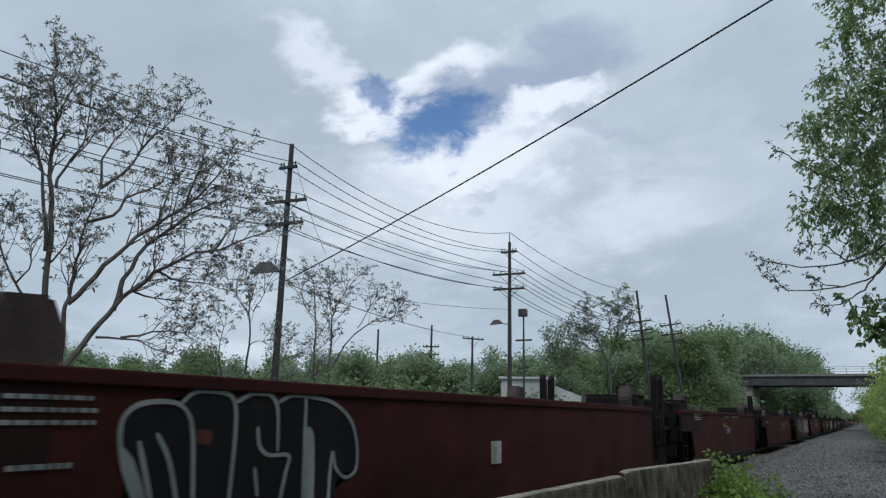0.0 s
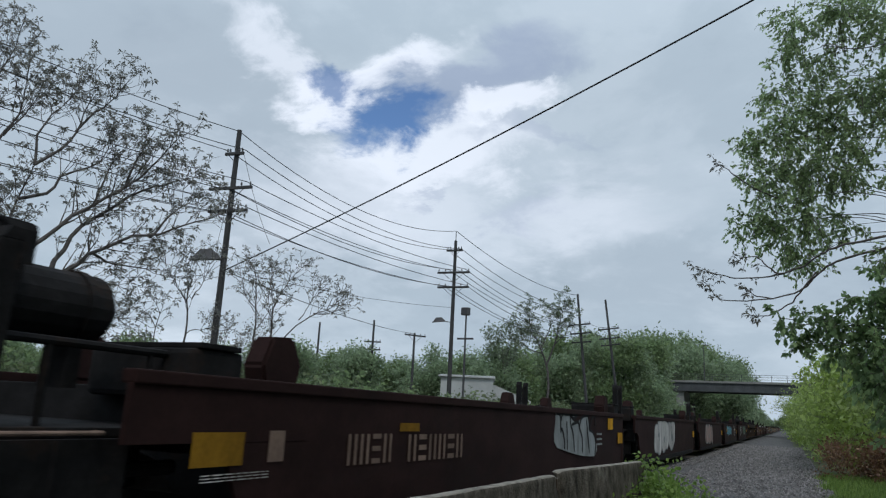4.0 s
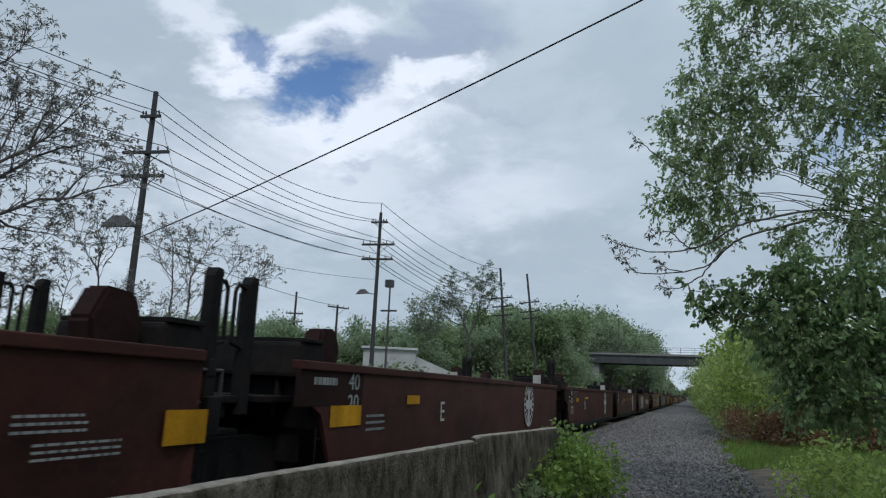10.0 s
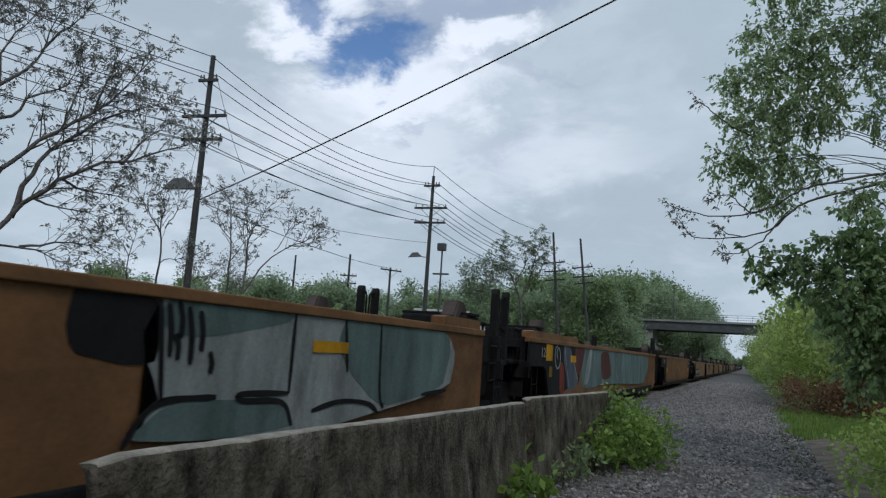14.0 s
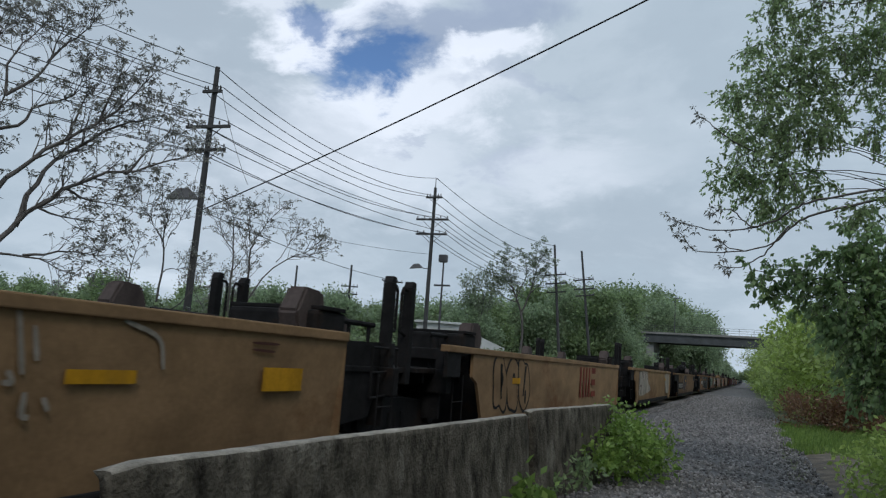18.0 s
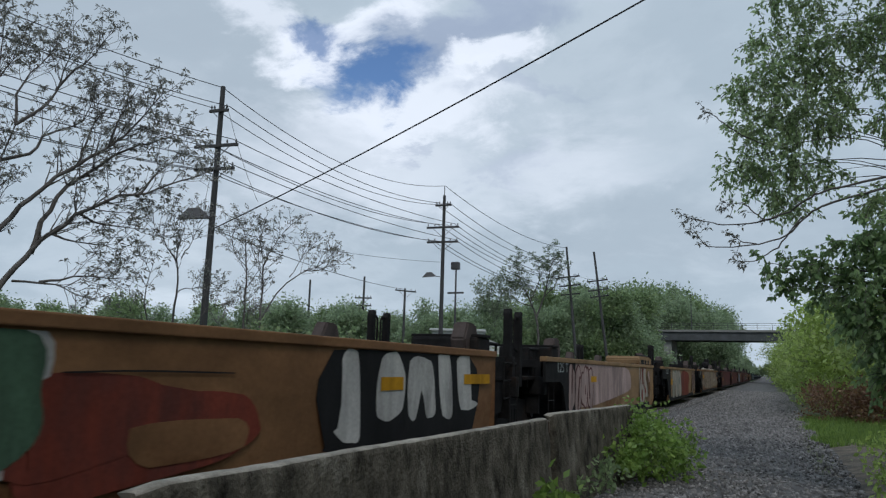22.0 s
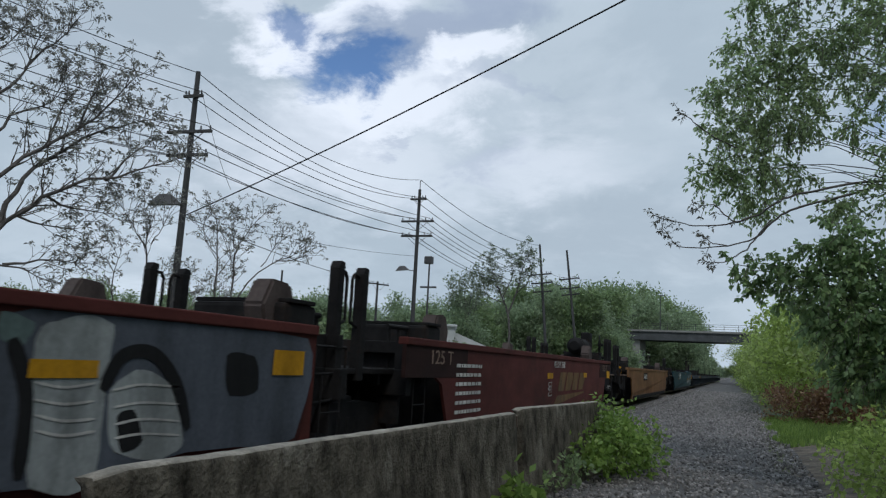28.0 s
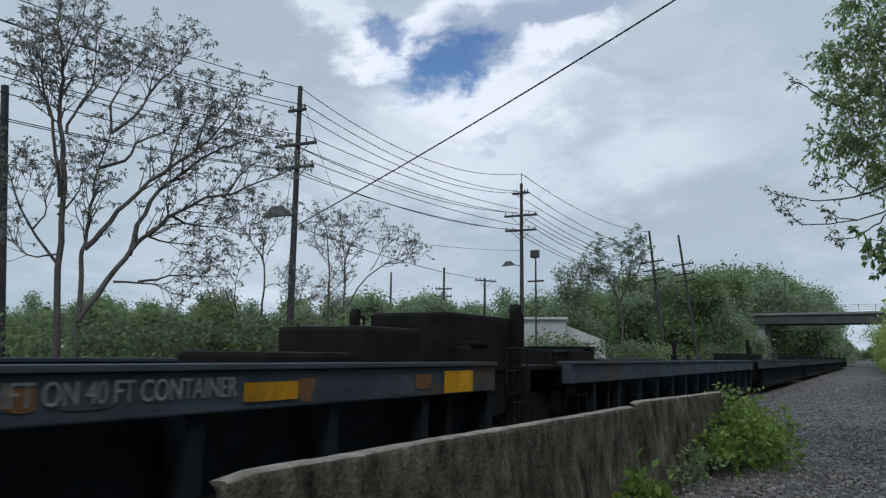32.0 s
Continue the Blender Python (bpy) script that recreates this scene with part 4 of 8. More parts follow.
def scrub():
    rng = np.random.default_rng(77)
    kinds = []
    for k, (leaf, word) in enumerate(((LEAF_SCRUB, "light green"), (LEAF_MID, "mid green"), (LEAF_SCRUB, "yellowish green"))):
        kinds.append(lobed("bush", pose(-19 - k * 2.0, 15 + k * 3.5, 0), word + " leafy scrub behind the railway", bush_lobes(rng, 1.4, 2.0, 10, 0.7), ((0, 0, -0.1), (0, 0, 0.6), 0.05), leaf, 80 + k, 26, 9, 0.17, 0.14, "scrub behind the railway"))
    spots = [(-21, 17), (-24, 14), (-18.5, 21.5), (-17.5, 26), (-21, 28), (-18, 31), (-20, 35), (-25, 19), (-28, 15), (-24, 23), (-17.2, 38), (-24, 40), (-28, 45), (-31, 52), (-18, 50), (-17, 56), (-16, 62), (-19, 64), (-23, 62), (-27, 64), (-22.5, 10), (-20, 14), (-23, 16.5), (-19.5, 18), (-22, 20.5), (-17.8, 24), (-20, 25.5), (-22.5, 26), (-17, 29), (-19, 33), (-16.8, 35), (-22, 33), (-17, 42), (-19, 46), (-23, 46), (-26, 30), (-30, 36), (-33, 26), (-34, 44), (-38, 34), (-16, 66), (-15, 70), (-14, 76), (-31, 60)]
    for i, (x, y) in enumerate(spots):
        ob = copy_thing(kinds[i % 3], pose(x + rng.uniform(-0.6, 0.6), y, -0.05, 0, 0, rng.uniform(0, 360)))
        s = rng.uniform(0.85, 1.3)
        ob.scale = (s * 1.3, s * 1.3, s)


def woods():
    rng = np.random.default_rng(99)
    kinds = []
    for k in range(3):
        lobes = [(rng.uniform(-2.4, 2.4), rng.uniform(-2.4, 2.4), rng.uniform(3.0, 9.0), rng.uniform(1.2, 2.2)) for _ in range(13)]
        lobes += [(rng.uniform(-2.6, 2.6), rng.uniform(-2.6, 2.6), rng.uniform(0.8, 2.6), rng.uniform(1.0, 1.5)) for _ in range(6)]
        kinds.append(lobed("tree", pose(-24.5 - k * 5, 108 + 7 * k, -0.1), "full green woodland tree beyond the poles", lobes, ((0, 0, 0), (0, 0, 3.2), 0.25), LEAF_FAR if k < 2 else LEAF_MID, 120 + k, 15, 16, 0.34, 0.42, "woodland trees"))
    # before the bridge, behind it, and far back along the low ground
    for i in range(54):
        if i < 30:
            d = rng.uniform(88, 122)
            a = -9.4 - (6.2 * i / 21 if i < 22 else 7.0 + 9.0 * (i - 22) / 7)
            rise = 5.4 if i < 22 else 2.6
        elif i < 42:
            d = rng.uniform(152, 190)
            a = -2.9 - 6.0 * (i - 30) / 11
            rise = 4.3 + 0.45 * min(3.0, -a - 2.9)
        else:
            d = rng.uniform(74, 100) + (i - 42) * 2.0
            a = -25 - (i - 42) * 3.6
            rise = 3.6
        a = radians(a)
        s = (1.35 + d * math.tan(radians(rise))) / 8.8 * rng.uniform(0.82, 1.05)
        ob = copy_thing(kinds[i % 3], pose(d * math.sin(a), d * math.cos(a), -0.1, 0, 0, rng.uniform(0, 360)))
        ob.scale = (s, s, s)
    for i in range(12):
        y = 205 + i * 17
        ob = copy_thing(kinds[i % 3], pose(-9.5 - rng.uniform(0, 3), y, -0.1, 0, 0, rng.uniform(0, 360)))
        ob.scale = (0.9, 0.9, 0.9)
    # the far end of the straight, beyond the last car
    for i in range(10):
        y = 735 + rng.uniform(0, 25)
        ob = copy_thing(kinds[i % 3], pose(-32 + 6.0 * i, y, -0.1, 0, 0, rng.uniform(0, 360)))
        k = rng.uniform(1.0, 1.4)
        ob.scale = (k * 1.2, k * 1.2, k)
    return kinds


def hedge(kinds):
    """The leafy edge that runs beside the gravel up to the bridge and past it."""
    rng = np.random.default_rng(131)
    base = []
    for k in range(3):
        lobes = [(rng.uniform(-1.3, 1.3), rng.uniform(-1.3, 1.3), rng.uniform(0.4, 3.9), rng.uniform(0.6, 1.0)) for _ in range(15)]
        base.append(lobed("bush", pose(3.2 + k * 1.4, 36 + k * 5, -0.1), "tall light green shrub at the edge of the gravel", lobes, ((0, 0, 0), (0, 0, 1.2), 0.07), (LEAF_HEDGE, LEAF_LIGHT, LEAF_HEDGE)[k], 140 + k, 34, 10, 0.16, 0.2, "shrubs along the gravel"))
    for i in range(40):
        y = 27 + 2.9 * i + rng.uniform(-1, 1)
        x = 2.2 + rng.uniform(0, 1.2) + (1.6 if i % 3 == 0 else 0)
        s = rng.uniform(0.95, 1.25) * (1.0 + 0.004 * max(0, y - 40))
        ob = copy_thing(base[i % 3], pose(x, y, -0.1, 0, 0, rng.uniform(0, 360)))
        ob.scale = (s, s, s)
    for i in range(14):
        y = 30 + i * 8 + rng.uniform(-2, 2)
        ob = copy_thing(kinds[i % 3], pose(8.5 + rng.uniform(0, 4), y, -0.1, 0, 0, rng.uniform(0, 360)))
        s = rng.uniform(0.5, 0.7)
        ob.scale = (s, s, s)
    # an unseen belt of trees, added behind and beside the camera to shade the train
    for i in range(26):
        ob = copy_thing(kinds[i % 3], pose(7.0 + (i % 2) * 4.5 + rng.uniform(-0.8, 0.8), -46 + 2.0 * i, -0.1, 0, 0, rng.uniform(0, 360)))
        ob.scale = (1.0, 1.0, 1.05)
    for i in range(10):
        ob = copy_thing(kinds[i % 3], pose(5.2 + rng.uniform(0, 2), 142 + i * 16, -0.1, 0, 0, rng.uniform(0, 360)))


scrub()
KINDS = woods()
hedge(KINDS)


def treeline(kinds):
    """The low wood that closes the view behind the poles, hazy by leaf colour."""
    rng = np.random.default_rng(151)
    for i in range(34):
        a = radians(-72 + 54 * i / 33 + rng.uniform(-0.6, 0.6))
        d = rng.uniform(70, 96)
        ob = copy_thing(kinds[i % 3], pose(d * math.sin(a), d * math.cos(a), -0.3, 0, 0, rng.uniform(0, 360)))
        k = 0.52 + 0.44 * i / 33 + rng.uniform(-0.09, 0.07)
        ob.scale = (k * 1.15, k * 1.15, k)


treeline(KINDS)

# the large tree beside the gravel: leafy masses in its crown (across, along, up, size), split by height
CROWN_TOP = ((0.55, 10.2, 5.7, 0.5), (0.2, 10.2, 5.4, 0.5), (0.56, 10.2, 6.28, 0.33), (1.09, 10.1, 5.86, 0.41), (1.48, 10.1, 6.03, 0.41), (1.41, 10.1, 5.42, 0.41), (0.31, 10.2, 6.57, 0.29), (0.16, 10.2, 6.08, 0.25),
    (-0.16, 10.2, 5.36, 0.27), (-0.35, 10.2, 5.41, 0.16), (-0.02, 10.2, 6.02, 0.15), (0.82, 10.2, 5.42, 0.33), (0.83, 10.2, 6.5, 0.2), (0.41, 10.2, 7.07, 0.41), (0.98, 10.2, 7.13, 0.5), (1.5, 10.1, 6.84, 0.5), (1.92, 10, 6.1, 0.5))
CROWN_LOW = ((0.55, 10.2, 4.89, 0.66), (0.0, 10.2, 4.76, 0.41), (0.41, 10.2, 4.26, 0.56), (-0.15, 10.2, 4.2, 0.35), (0.95, 10.1, 4.77, 0.33), (1.46, 10.1, 4.72, 0.3), (0.13, 10.2, 3.88, 0.3), (0.34, 10.2, 3.62, 0.26), (0.88, 10.2, 4.08, 0.18),
    (1.31, 10.1, 3.6, 0.36), (1.08, 10.1, 5.07, 0.22), (-0.27, 10.2, 4.9, 0.2), (-0.3, 10.2, 4.29, 0.2), (-0.41, 10.2, 3.97, 0.16), (1.95, 10, 5.25, 0.5), (1.9, 10, 4.3, 0.35), (1.95, 10, 3.72, 0.5), (2.5, 9.9, 5.54, 0.66), (2.5, 9.9, 4.45, 0.66), (2.4, 9.9, 3.55, 0.58))
CROWN_BACK = ((2.3, 10.6, 6.6, 0.9), (3.4, 10.6, 5.4, 1.2), (3.4, 10.8, 7.4, 1.3), (2.2, 10.8, 8.2, 1.1), (3.5, 10.4, 4.0, 1.0), (1.2, 10.6, 7.9, 0.7))
LOWER = ((0.13, 9.7, 2.73, 0.17), (0.32, 9.7, 2.6, 0.16), (0.48, 9.7, 2.8, 0.22), (0.76, 9.7, 2.73, 0.27), (1.01, 9.6, 3.01, 0.3), (1.27, 9.6, 3.14, 0.32), (1.12, 9.6, 2.53, 0.43), (1.45, 9.6, 2.8, 0.47), (1.36, 9.6, 2.13, 0.5), (1.16, 9.6, 1.99, 0.36),
    (1.48, 9.6, 1.61, 0.45), (0.96, 9.7, 2.25, 0.27), (1.3, 9.6, 1.41, 0.28), (1.8, 9.5, 2.27, 0.55), (1.85, 9.5, 1.5, 0.47), (1.95, 9.5, 2.93, 0.55), (0.66, 9.7, 2.38, 0.16), (0.0, 9.7, 2.81, 0.1), (0.19, 9.7, 2.48, 0.09), (2.6, 9.6, 2.2, 0.7), (2.6, 9.6, 1.3, 0.6))


def sprays(lobes, rng, every, per, size, wide, droop, tight):
    """Leaf sprays: short twigs that start inside each mass, run outward and hang, with leaves along them."""
    segs, at, way = [], [], []
    for x, y, z, r in lobes:
        c = Vector((x, y, z))
        n = max(5, int(every * r * r))
        for _ in range(n):
            d = Vector(rng.normal(0, 1, 3)).normalized()
            a = c + d * r * rng.uniform(0.0, 0.75)
            d = (d + Vector((-0.15, 0, -0.25)) + Vector(rng.normal(0, 0.3, 3))).normalized()
            length = rng.uniform(0.5, 1.0) * min(0.42, 0.25 + 0.35 * r)
            steps = 4
            for k in range(steps):
                d = (d + Vector((0, 0, -0.16))).normalized()
                b = a + d * length / steps
                segs.append((a, b, 0.004, 0.003))
                for _ in range(per):
                    at.append(a.lerp(b, rng.random()))
                    way.append(d)
                a = b
    at, way = np.array([tuple(p) for p in at]), np.array([tuple(d) for d in way])
    m = len(at)
    along = way * 0.5 + rng.normal(0, 0.55, (m, 3))
    along[:, 2] -= droop
    along /= np.linalg.norm(along, axis=1)[:, None]
    side = np.cross(along, rng.normal(0, 1, (m, 3)))
    side /= np.linalg.norm(side, axis=1)[:, None] + 1e-9
    s = size * rng.uniform(0.6, 1.25, m)[:, None]
    at = at + rng.normal(0, tight, (m, 3))
    v = np.stack([at, at + along * s * 0.4 + side * s * wide, at + along * s, at + along * s * 0.4 - side * s * wide], 1).reshape(-1, 3)
    return segs, v, np.arange(4 * m).reshape(-1, 4)


def limbs(segs, fork, lobes, rng, girth):
    """Crooked limbs from the fork to the leafy masses."""
    for x, y, z, r in lobes:
        c = Vector((x, y, z))
        d = (c - fork).length
        line = curve([fork, fork.lerp(c, 0.3) + Vector(rng.normal(0, 0.05, 3)) * d, fork.lerp(c, 0.65) + Vector(rng.normal(0, 0.05, 3)) * d + Vector((0, 0, 0.08 * d)), c], 10)
        for i in range(10):
            segs.append((line[i], line[i + 1], girth * (1 - 0.085 * i), girth * (1 - 0.085 * (i + 1))))


def roadside_tree():
    rng = np.random.default_rng(201)
    segs, v, f = sprays(CROWN_TOP + CROWN_LOW, rng, 240, 5, 0.07, 0.25, 0.55, 0.025)
    s2, v2, f2 = sprays(CROWN_BACK, rng, 60, 6, 0.09, 0.27, 0.5, 0.05)
    v, f = np.concatenate([v, v2]), np.concatenate([f, f2 + len(v)])
    base, fork = Vector((4.9, 11.0, 0)), Vector((4.3, 10.8, 3.0))
    segs += s2 + [(base, fork, 0.24, 0.18)]
    for mid, group in ((Vector((3.4, 10.6, 5.0)), CROWN_TOP), (Vector((3.2, 10.5, 3.7)), CROWN_LOW), (Vector((3.8, 10.7, 5.6)), CROWN_BACK)):
        limbs(segs, fork, [(*mid, 1)], rng, 0.1)
        limbs(segs, mid, group, rng, 0.013)
    return tree_thing("tree", pose(0, 0, -0.05), "large leafy maple-like tree with overhanging branches", segs, v, f, LEAF_CROWN)


def understorey_tree():
    rng = np.random.default_rng(207)
    segs, v, f = sprays(LOWER, rng, 240, 5, 0.085, 0.3, 0.6, 0.02)
    base, fork = Vector((3.6, 10.4, 0)), Vector((3.2, 10.1, 1.4))
    segs.append((base, fork, 0.12, 0.08))
    limbs(segs, fork, LOWER, rng, 0.03)
    return tree_thing("tree", pose(0, 0, -0.05), "dark dense lower tree with broad drooping leaves", segs, v, f, LEAF_DARK)


roadside_tree()
understorey_tree()


def overhang():
    """The long thin twigs that reach out over the gravel from the large tree."""
    rng = np.random.default_rng(211)
    segs, tips = [], []
    lines = (
        ((-1.01, 9.94, 3.5), (-0.75, 9.97, 3.4), (-0.5, 9.98, 3.33), (-0.08, 9.99, 3.35), (0.26, 9.99, 3.44), (0.53, 9.98, 3.62), (0.79, 9.96, 3.71), (1.6, 10.0, 3.85), (2.4, 10.4, 3.9)),
        ((-0.88, 9.96, 3.28), (-0.68, 9.97, 3.05), (-0.28, 9.99, 3.04), (0.13, 9.99, 3.1), (0.33, 9.99, 3.21), (0.53, 9.98, 3.4), (0.79, 9.96, 3.54), (1.6, 10.0, 3.75)),
        ((-0.5, 9.98, 3.54), (-0.29, 9.99, 3.63), (-0.15, 9.99, 3.52), (0.03, 9.99, 3.37), (0.2, 9.99, 3.42)),
        ((-0.41, 9.99, 3.2), (-0.25, 9.99, 3.08), (-0.08, 9.99, 3.06)),
        ((-0.32, 9.99, 2.84), (-0.14, 9.99, 2.82), (0.03, 9.99, 2.91), (0.2, 9.99, 3.06), (0.46, 9.98, 3.38)),
        ((-0.67, 9.97, 4.96), (-0.52, 9.98, 4.85), (-0.3, 9.99, 4.63), (0.1, 10.1, 4.4)),
        ((0.82, 9.96, 6.46), (1.15, 9.93, 6.35), (1.8, 9.95, 6.4)))
    for k, line in enumerate(lines):
        n = 4 * (len(line) - 1)
        pts = [p + Vector(rng.normal(0, 0.008, 3)) for p in curve(line, n)]
        for i in range(n):
            r = 0.005 + 0.012 * (i / n) * (len(line) / 8)
            segs.append((pts[i], pts[i + 1], r, r + 0.0004))
        reach = 5 if k < 2 else 3
        for i in range(reach):
            tips.append((pts[i], (pts[0] - pts[2]).normalized()))
            q = pts[i] + Vector((-0.05, rng.normal(0, 0.06), rng.uniform(-0.07, 0.1)))
            segs.append((pts[i], q, 0.004, 0.003))
            tips.append((q, (q - pts[i]).normalized()))
        for i in range(reach, n, 3):
            if rng.random() < 0.35:
                q = pts[i] + Vector((rng.normal(-0.1, 0.06), rng.normal(0, 0.08), rng.uniform(-0.14, 0.16)))
                segs.append((pts[i], q, 0.004, 0.003))
                tips.append((q, (q - pts[i]).normalized()))
    v, f = rosettes(tips, 9, 0.06, rng, 0.22)
    tree_thing("tree", pose(0, 0, 0), "thin drooping branches with reddish young leaves", segs, v, f, LEAF_BUD)


overhang()


def tuft(name, x, y, lobes, leaf, label, seed, clumps=150, per=10, size=0.075, clump_r=0.05, category="bush"):
    ob = lobed("bush", pose(x, y, 0), label, lobes, ((0, 0, -0.02), (0, 0, 0.2), 0.014), leaf, seed, clumps, per, size, clump_r)
    return ob


tuft("bush", -1.5, 9.6, [(-0.1, 0, 0.55, 0.36), (0.15, -0.5, 0.45, 0.36), (0.3, 0.4, 0.4, 0.34), (-0.1, 0.6, 0.6, 0.35), (-0.15, -0.9, 0.35, 0.3), (0.2, 0.9, 0.3, 0.3), (0.4, -0.1, 0.25, 0.25), (0.0, 0.2, 0.25, 0.4)], LEAF_BUSH, "bright green leafy bush growing against the concrete barrier", 301, 300, 15, 0.072, 0.06)
tuft("bush", -1.75, 6.1, [(0, 0, 0.3, 0.17), (0.08, 0.25, 0.18, 0.15), (0.02, -0.15, 0.15, 0.14)], LEAF_BUSH, "small broad-leaved weed at the foot of the barrier", 303, 330, 8, 0.10, 0.04)
tuft("bush", -1.7, 7.3, [(0, 0, 0.16, 0.16), (0.1, 0.3, 0.22, 0.18), (0.05, 0.7, 0.25, 0.2)], LEAF_MID, "low weeds growing along the barrier foot", 305, 260, 8, 0.07, 0.04)
rng = np.random.default_rng(311)
tuft("bush", 1.75, 7.0, [(rng.uniform(-0.75, 0.7), rng.uniform(-2.6, 2.4), rng.uniform(0.1, 0.75), rng.uniform(0.22, 0.4)) for _ in range(34)], LEAF_LIGHT, "tangle of light green weeds at the edge of the gravel", 313, 190, 14, 0.062, 0.07)
tuft("bush", 1.35, 5.2, [(rng.uniform(-0.35, 0.5), rng.uniform(-1.0, 1.3), rng.uniform(0.05, 0.6), rng.uniform(0.14, 0.26)) for _ in range(22)], LEAF_LIGHT, "sprigs of pale green weeds on bare earth", 319, 300, 10, 0.055, 0.06)
tuft("bush", 2.1, 5.4, [(rng.uniform(-0.5, 0.7), rng.uniform(-1.4, 1.4), rng.uniform(0.2, 1.0), rng.uniform(0.2, 0.36)) for _ in range(26)], LEAF_LIGHT, "taller yellowish green weeds under the tree", 323, 150, 12, 0.07, 0.07)
tuft("bush", 3.4, 26.5, [(rng.uniform(-2.4, 3.4), rng.uniform(-2.2, 2.2), rng.uniform(0.15, 0.95), rng.uniform(0.3, 0.5)) for _ in range(64)], LEAF_RED, "reddish brown dry brush beside the grass patch", 317, 90, 14, 0.09, 0.12)


def dirt():
    """A thin uneven skin of trodden earth where the gravel ends."""
    verts, faces = [], []
    nx, ny = 14, 44
    for j in range(ny + 1):
        y = 5.0 + 12.5 * j / ny
        for i in range(nx + 1):
            u = i / nx
            x = 0.75 + 2.6 * u + 0.22 * noise.noise((y * 0.9, 3.3, 0)) * (1 - u) + 0.1 * noise.noise((y * 3.1, 8.0, 0)) * (1 - u)
            e = min(u * 5, 1.0)
            verts.append((x, y, -0.07 + 0.085 * e + 0.025 * noise.noise((x * 2.5, y * 2.5, 1)) * e))
    for j in range(ny):
        for i in range(nx):
            a = j * (nx + 1) + i
            faces.append((a, a + 1, a + nx + 2, a + nx + 1))
    ob = new("bare_earth", mesh_of("bare_earth", verts, faces, DIRT, True))
    tagged(ob, "bare brown earth between the gravel and the weeds", "ground", kind="structure")


dirt()


def grass_patch():
    rng = np.random.default_rng(401)
    n = 26000
    y = rng.uniform(16.5, 27.0, n)
    x = 0.95 + rng.random(n) ** 1.3 * 4.6 + 0.3 * np.sin(y * 1.7) * rng.random(n)
    h = rng.uniform(0.06, 0.2, n)
    a = rng.uniform(0, 2 * math.pi, n)
    p = np.stack([x, y, np.full(n, -0.05)], 1)
    w = np.stack([np.cos(a), np.sin(a), np.zeros(n)], 1) * 0.012
    bend = np.stack([rng.normal(0, 0.04, n), rng.normal(0, 0.04, n), h], 1)
    v = np.stack([p - w, p + w, p + bend + w * 0.2, p + bend - w * 0.2], 1).reshape(-1, 3)
    f = np.arange(4 * n).reshape(-1, 4)
    tagged(new("grass", leaf_mesh("grass", v, f, GRASS)), "bright green grass patch beside the gravel", "grass", kind="stuff")


grass_patch()


# ---- the train ----
SPEED = 18.4
CACHE = {}
TRAIN = []


def shared(key, build, material):
    """A mesh that alike pieces share."""
    if key not in CACHE:
        bm = bmesh.new()
        build(bm)
        bmesh.ops.recalc_face_normals(bm, faces=bm.faces)
        me = bpy.data.meshes.new(key[0])
        bm.to_mesh(me)
        bm.free()
        me.materials.append(material)
        CACHE[key] = me
    return CACHE[key]


def paint_of(name):
    return PAINT[name] if name in PAINT else CAR[name]


def disc(bm, cy, cz, ry, rz, x, hole=0.0, n=36):
    ring = [bm.verts.new((x, cy + ry * math.cos(2 * math.pi * i / n), cz + rz * math.sin(2 * math.pi * i / n))) for i in range(n)]
    if not hole:
        bm.faces.new(ring)
        return
    inner = [bm.verts.new((x, cy + ry * hole * math.cos(2 * math.pi * i / n), cz + rz * hole * math.sin(2 * math.pi * i / n))) for i in range(n)]
    for i in range(n):
        bm.faces.new((ring[i], ring[(i + 1) % n], inner[(i + 1) % n], inner[i]))


def flat_quad(bm, x, pts):
    bm.faces.new([bm.verts.new((x, y, z)) for y, z in pts])


def skin(name, bm, material, parent, label=""):
    """A coat of paint 2 mm thick on the side."""
    faces = list(bm.faces)
    out = bmesh.ops.extrude_face_region(bm, geom=faces)
    bmesh.ops.translate(bm, verts=[g for g in out["geom"] if isinstance(g, bmesh.types.BMVert)], vec=(0.002, 0, 0))
    return part(name, bm, material, parent, label)


def lettering(body, y0, y1, z0, z1, x, material, parent):
    cu = bpy.data.curves.new("lettering", "FONT")
    cu.body = body
    cu.extrude = 0.0015
    ob = bpy.data.objects.new("lettering", cu)
    me = bpy.data.meshes.new_from_object(ob)
    bpy.data.objects.remove(ob)
    co = np.empty(len(me.vertices) * 3, np.float32)
    me.vertices.foreach_get("co", co)
    co = co.reshape(-1, 3)
    lo, hi = co.min(0), co.max(0)
    v = np.empty_like(co)
    v[:, 0] = x + co[:, 2]
    v[:, 1] = y0 + (co[:, 0] - lo[0]) / (hi[0] - lo[0]) * (y1 - y0)
    v[:, 2] = z0 + (co[:, 1] - lo[1]) / (hi[1] - lo[1]) * (z1 - z0)
    me.vertices.foreach_set("co", v.ravel())
    me.materials.clear()
    me.materials.append(material)
    part("lettering", me, material, parent)


def blob(rng, cy, cz, w, h, kind):
    """A rounded, swollen outline in (y, z)."""
    pts = []
    p1, p2, p3 = rng.uniform(0, 6.28, 3)
    for i in range(40):
        a = 2 * math.pi * i / 40
        c, s = math.cos(a), math.sin(a)
        k = (abs(c) ** 3.2 + abs(s) ** 3.2) ** (-1 / 3.2)
        r = k * (1 + 0.10 * math.sin(2 * a + p1) + 0.09 * math.sin(3 * a + p2) + 0.06 * math.sin(5 * a + p3))
        pts.append((cy + w * r * c + 0.12 * w * s * kind, cz + h * r * s))
    return pts


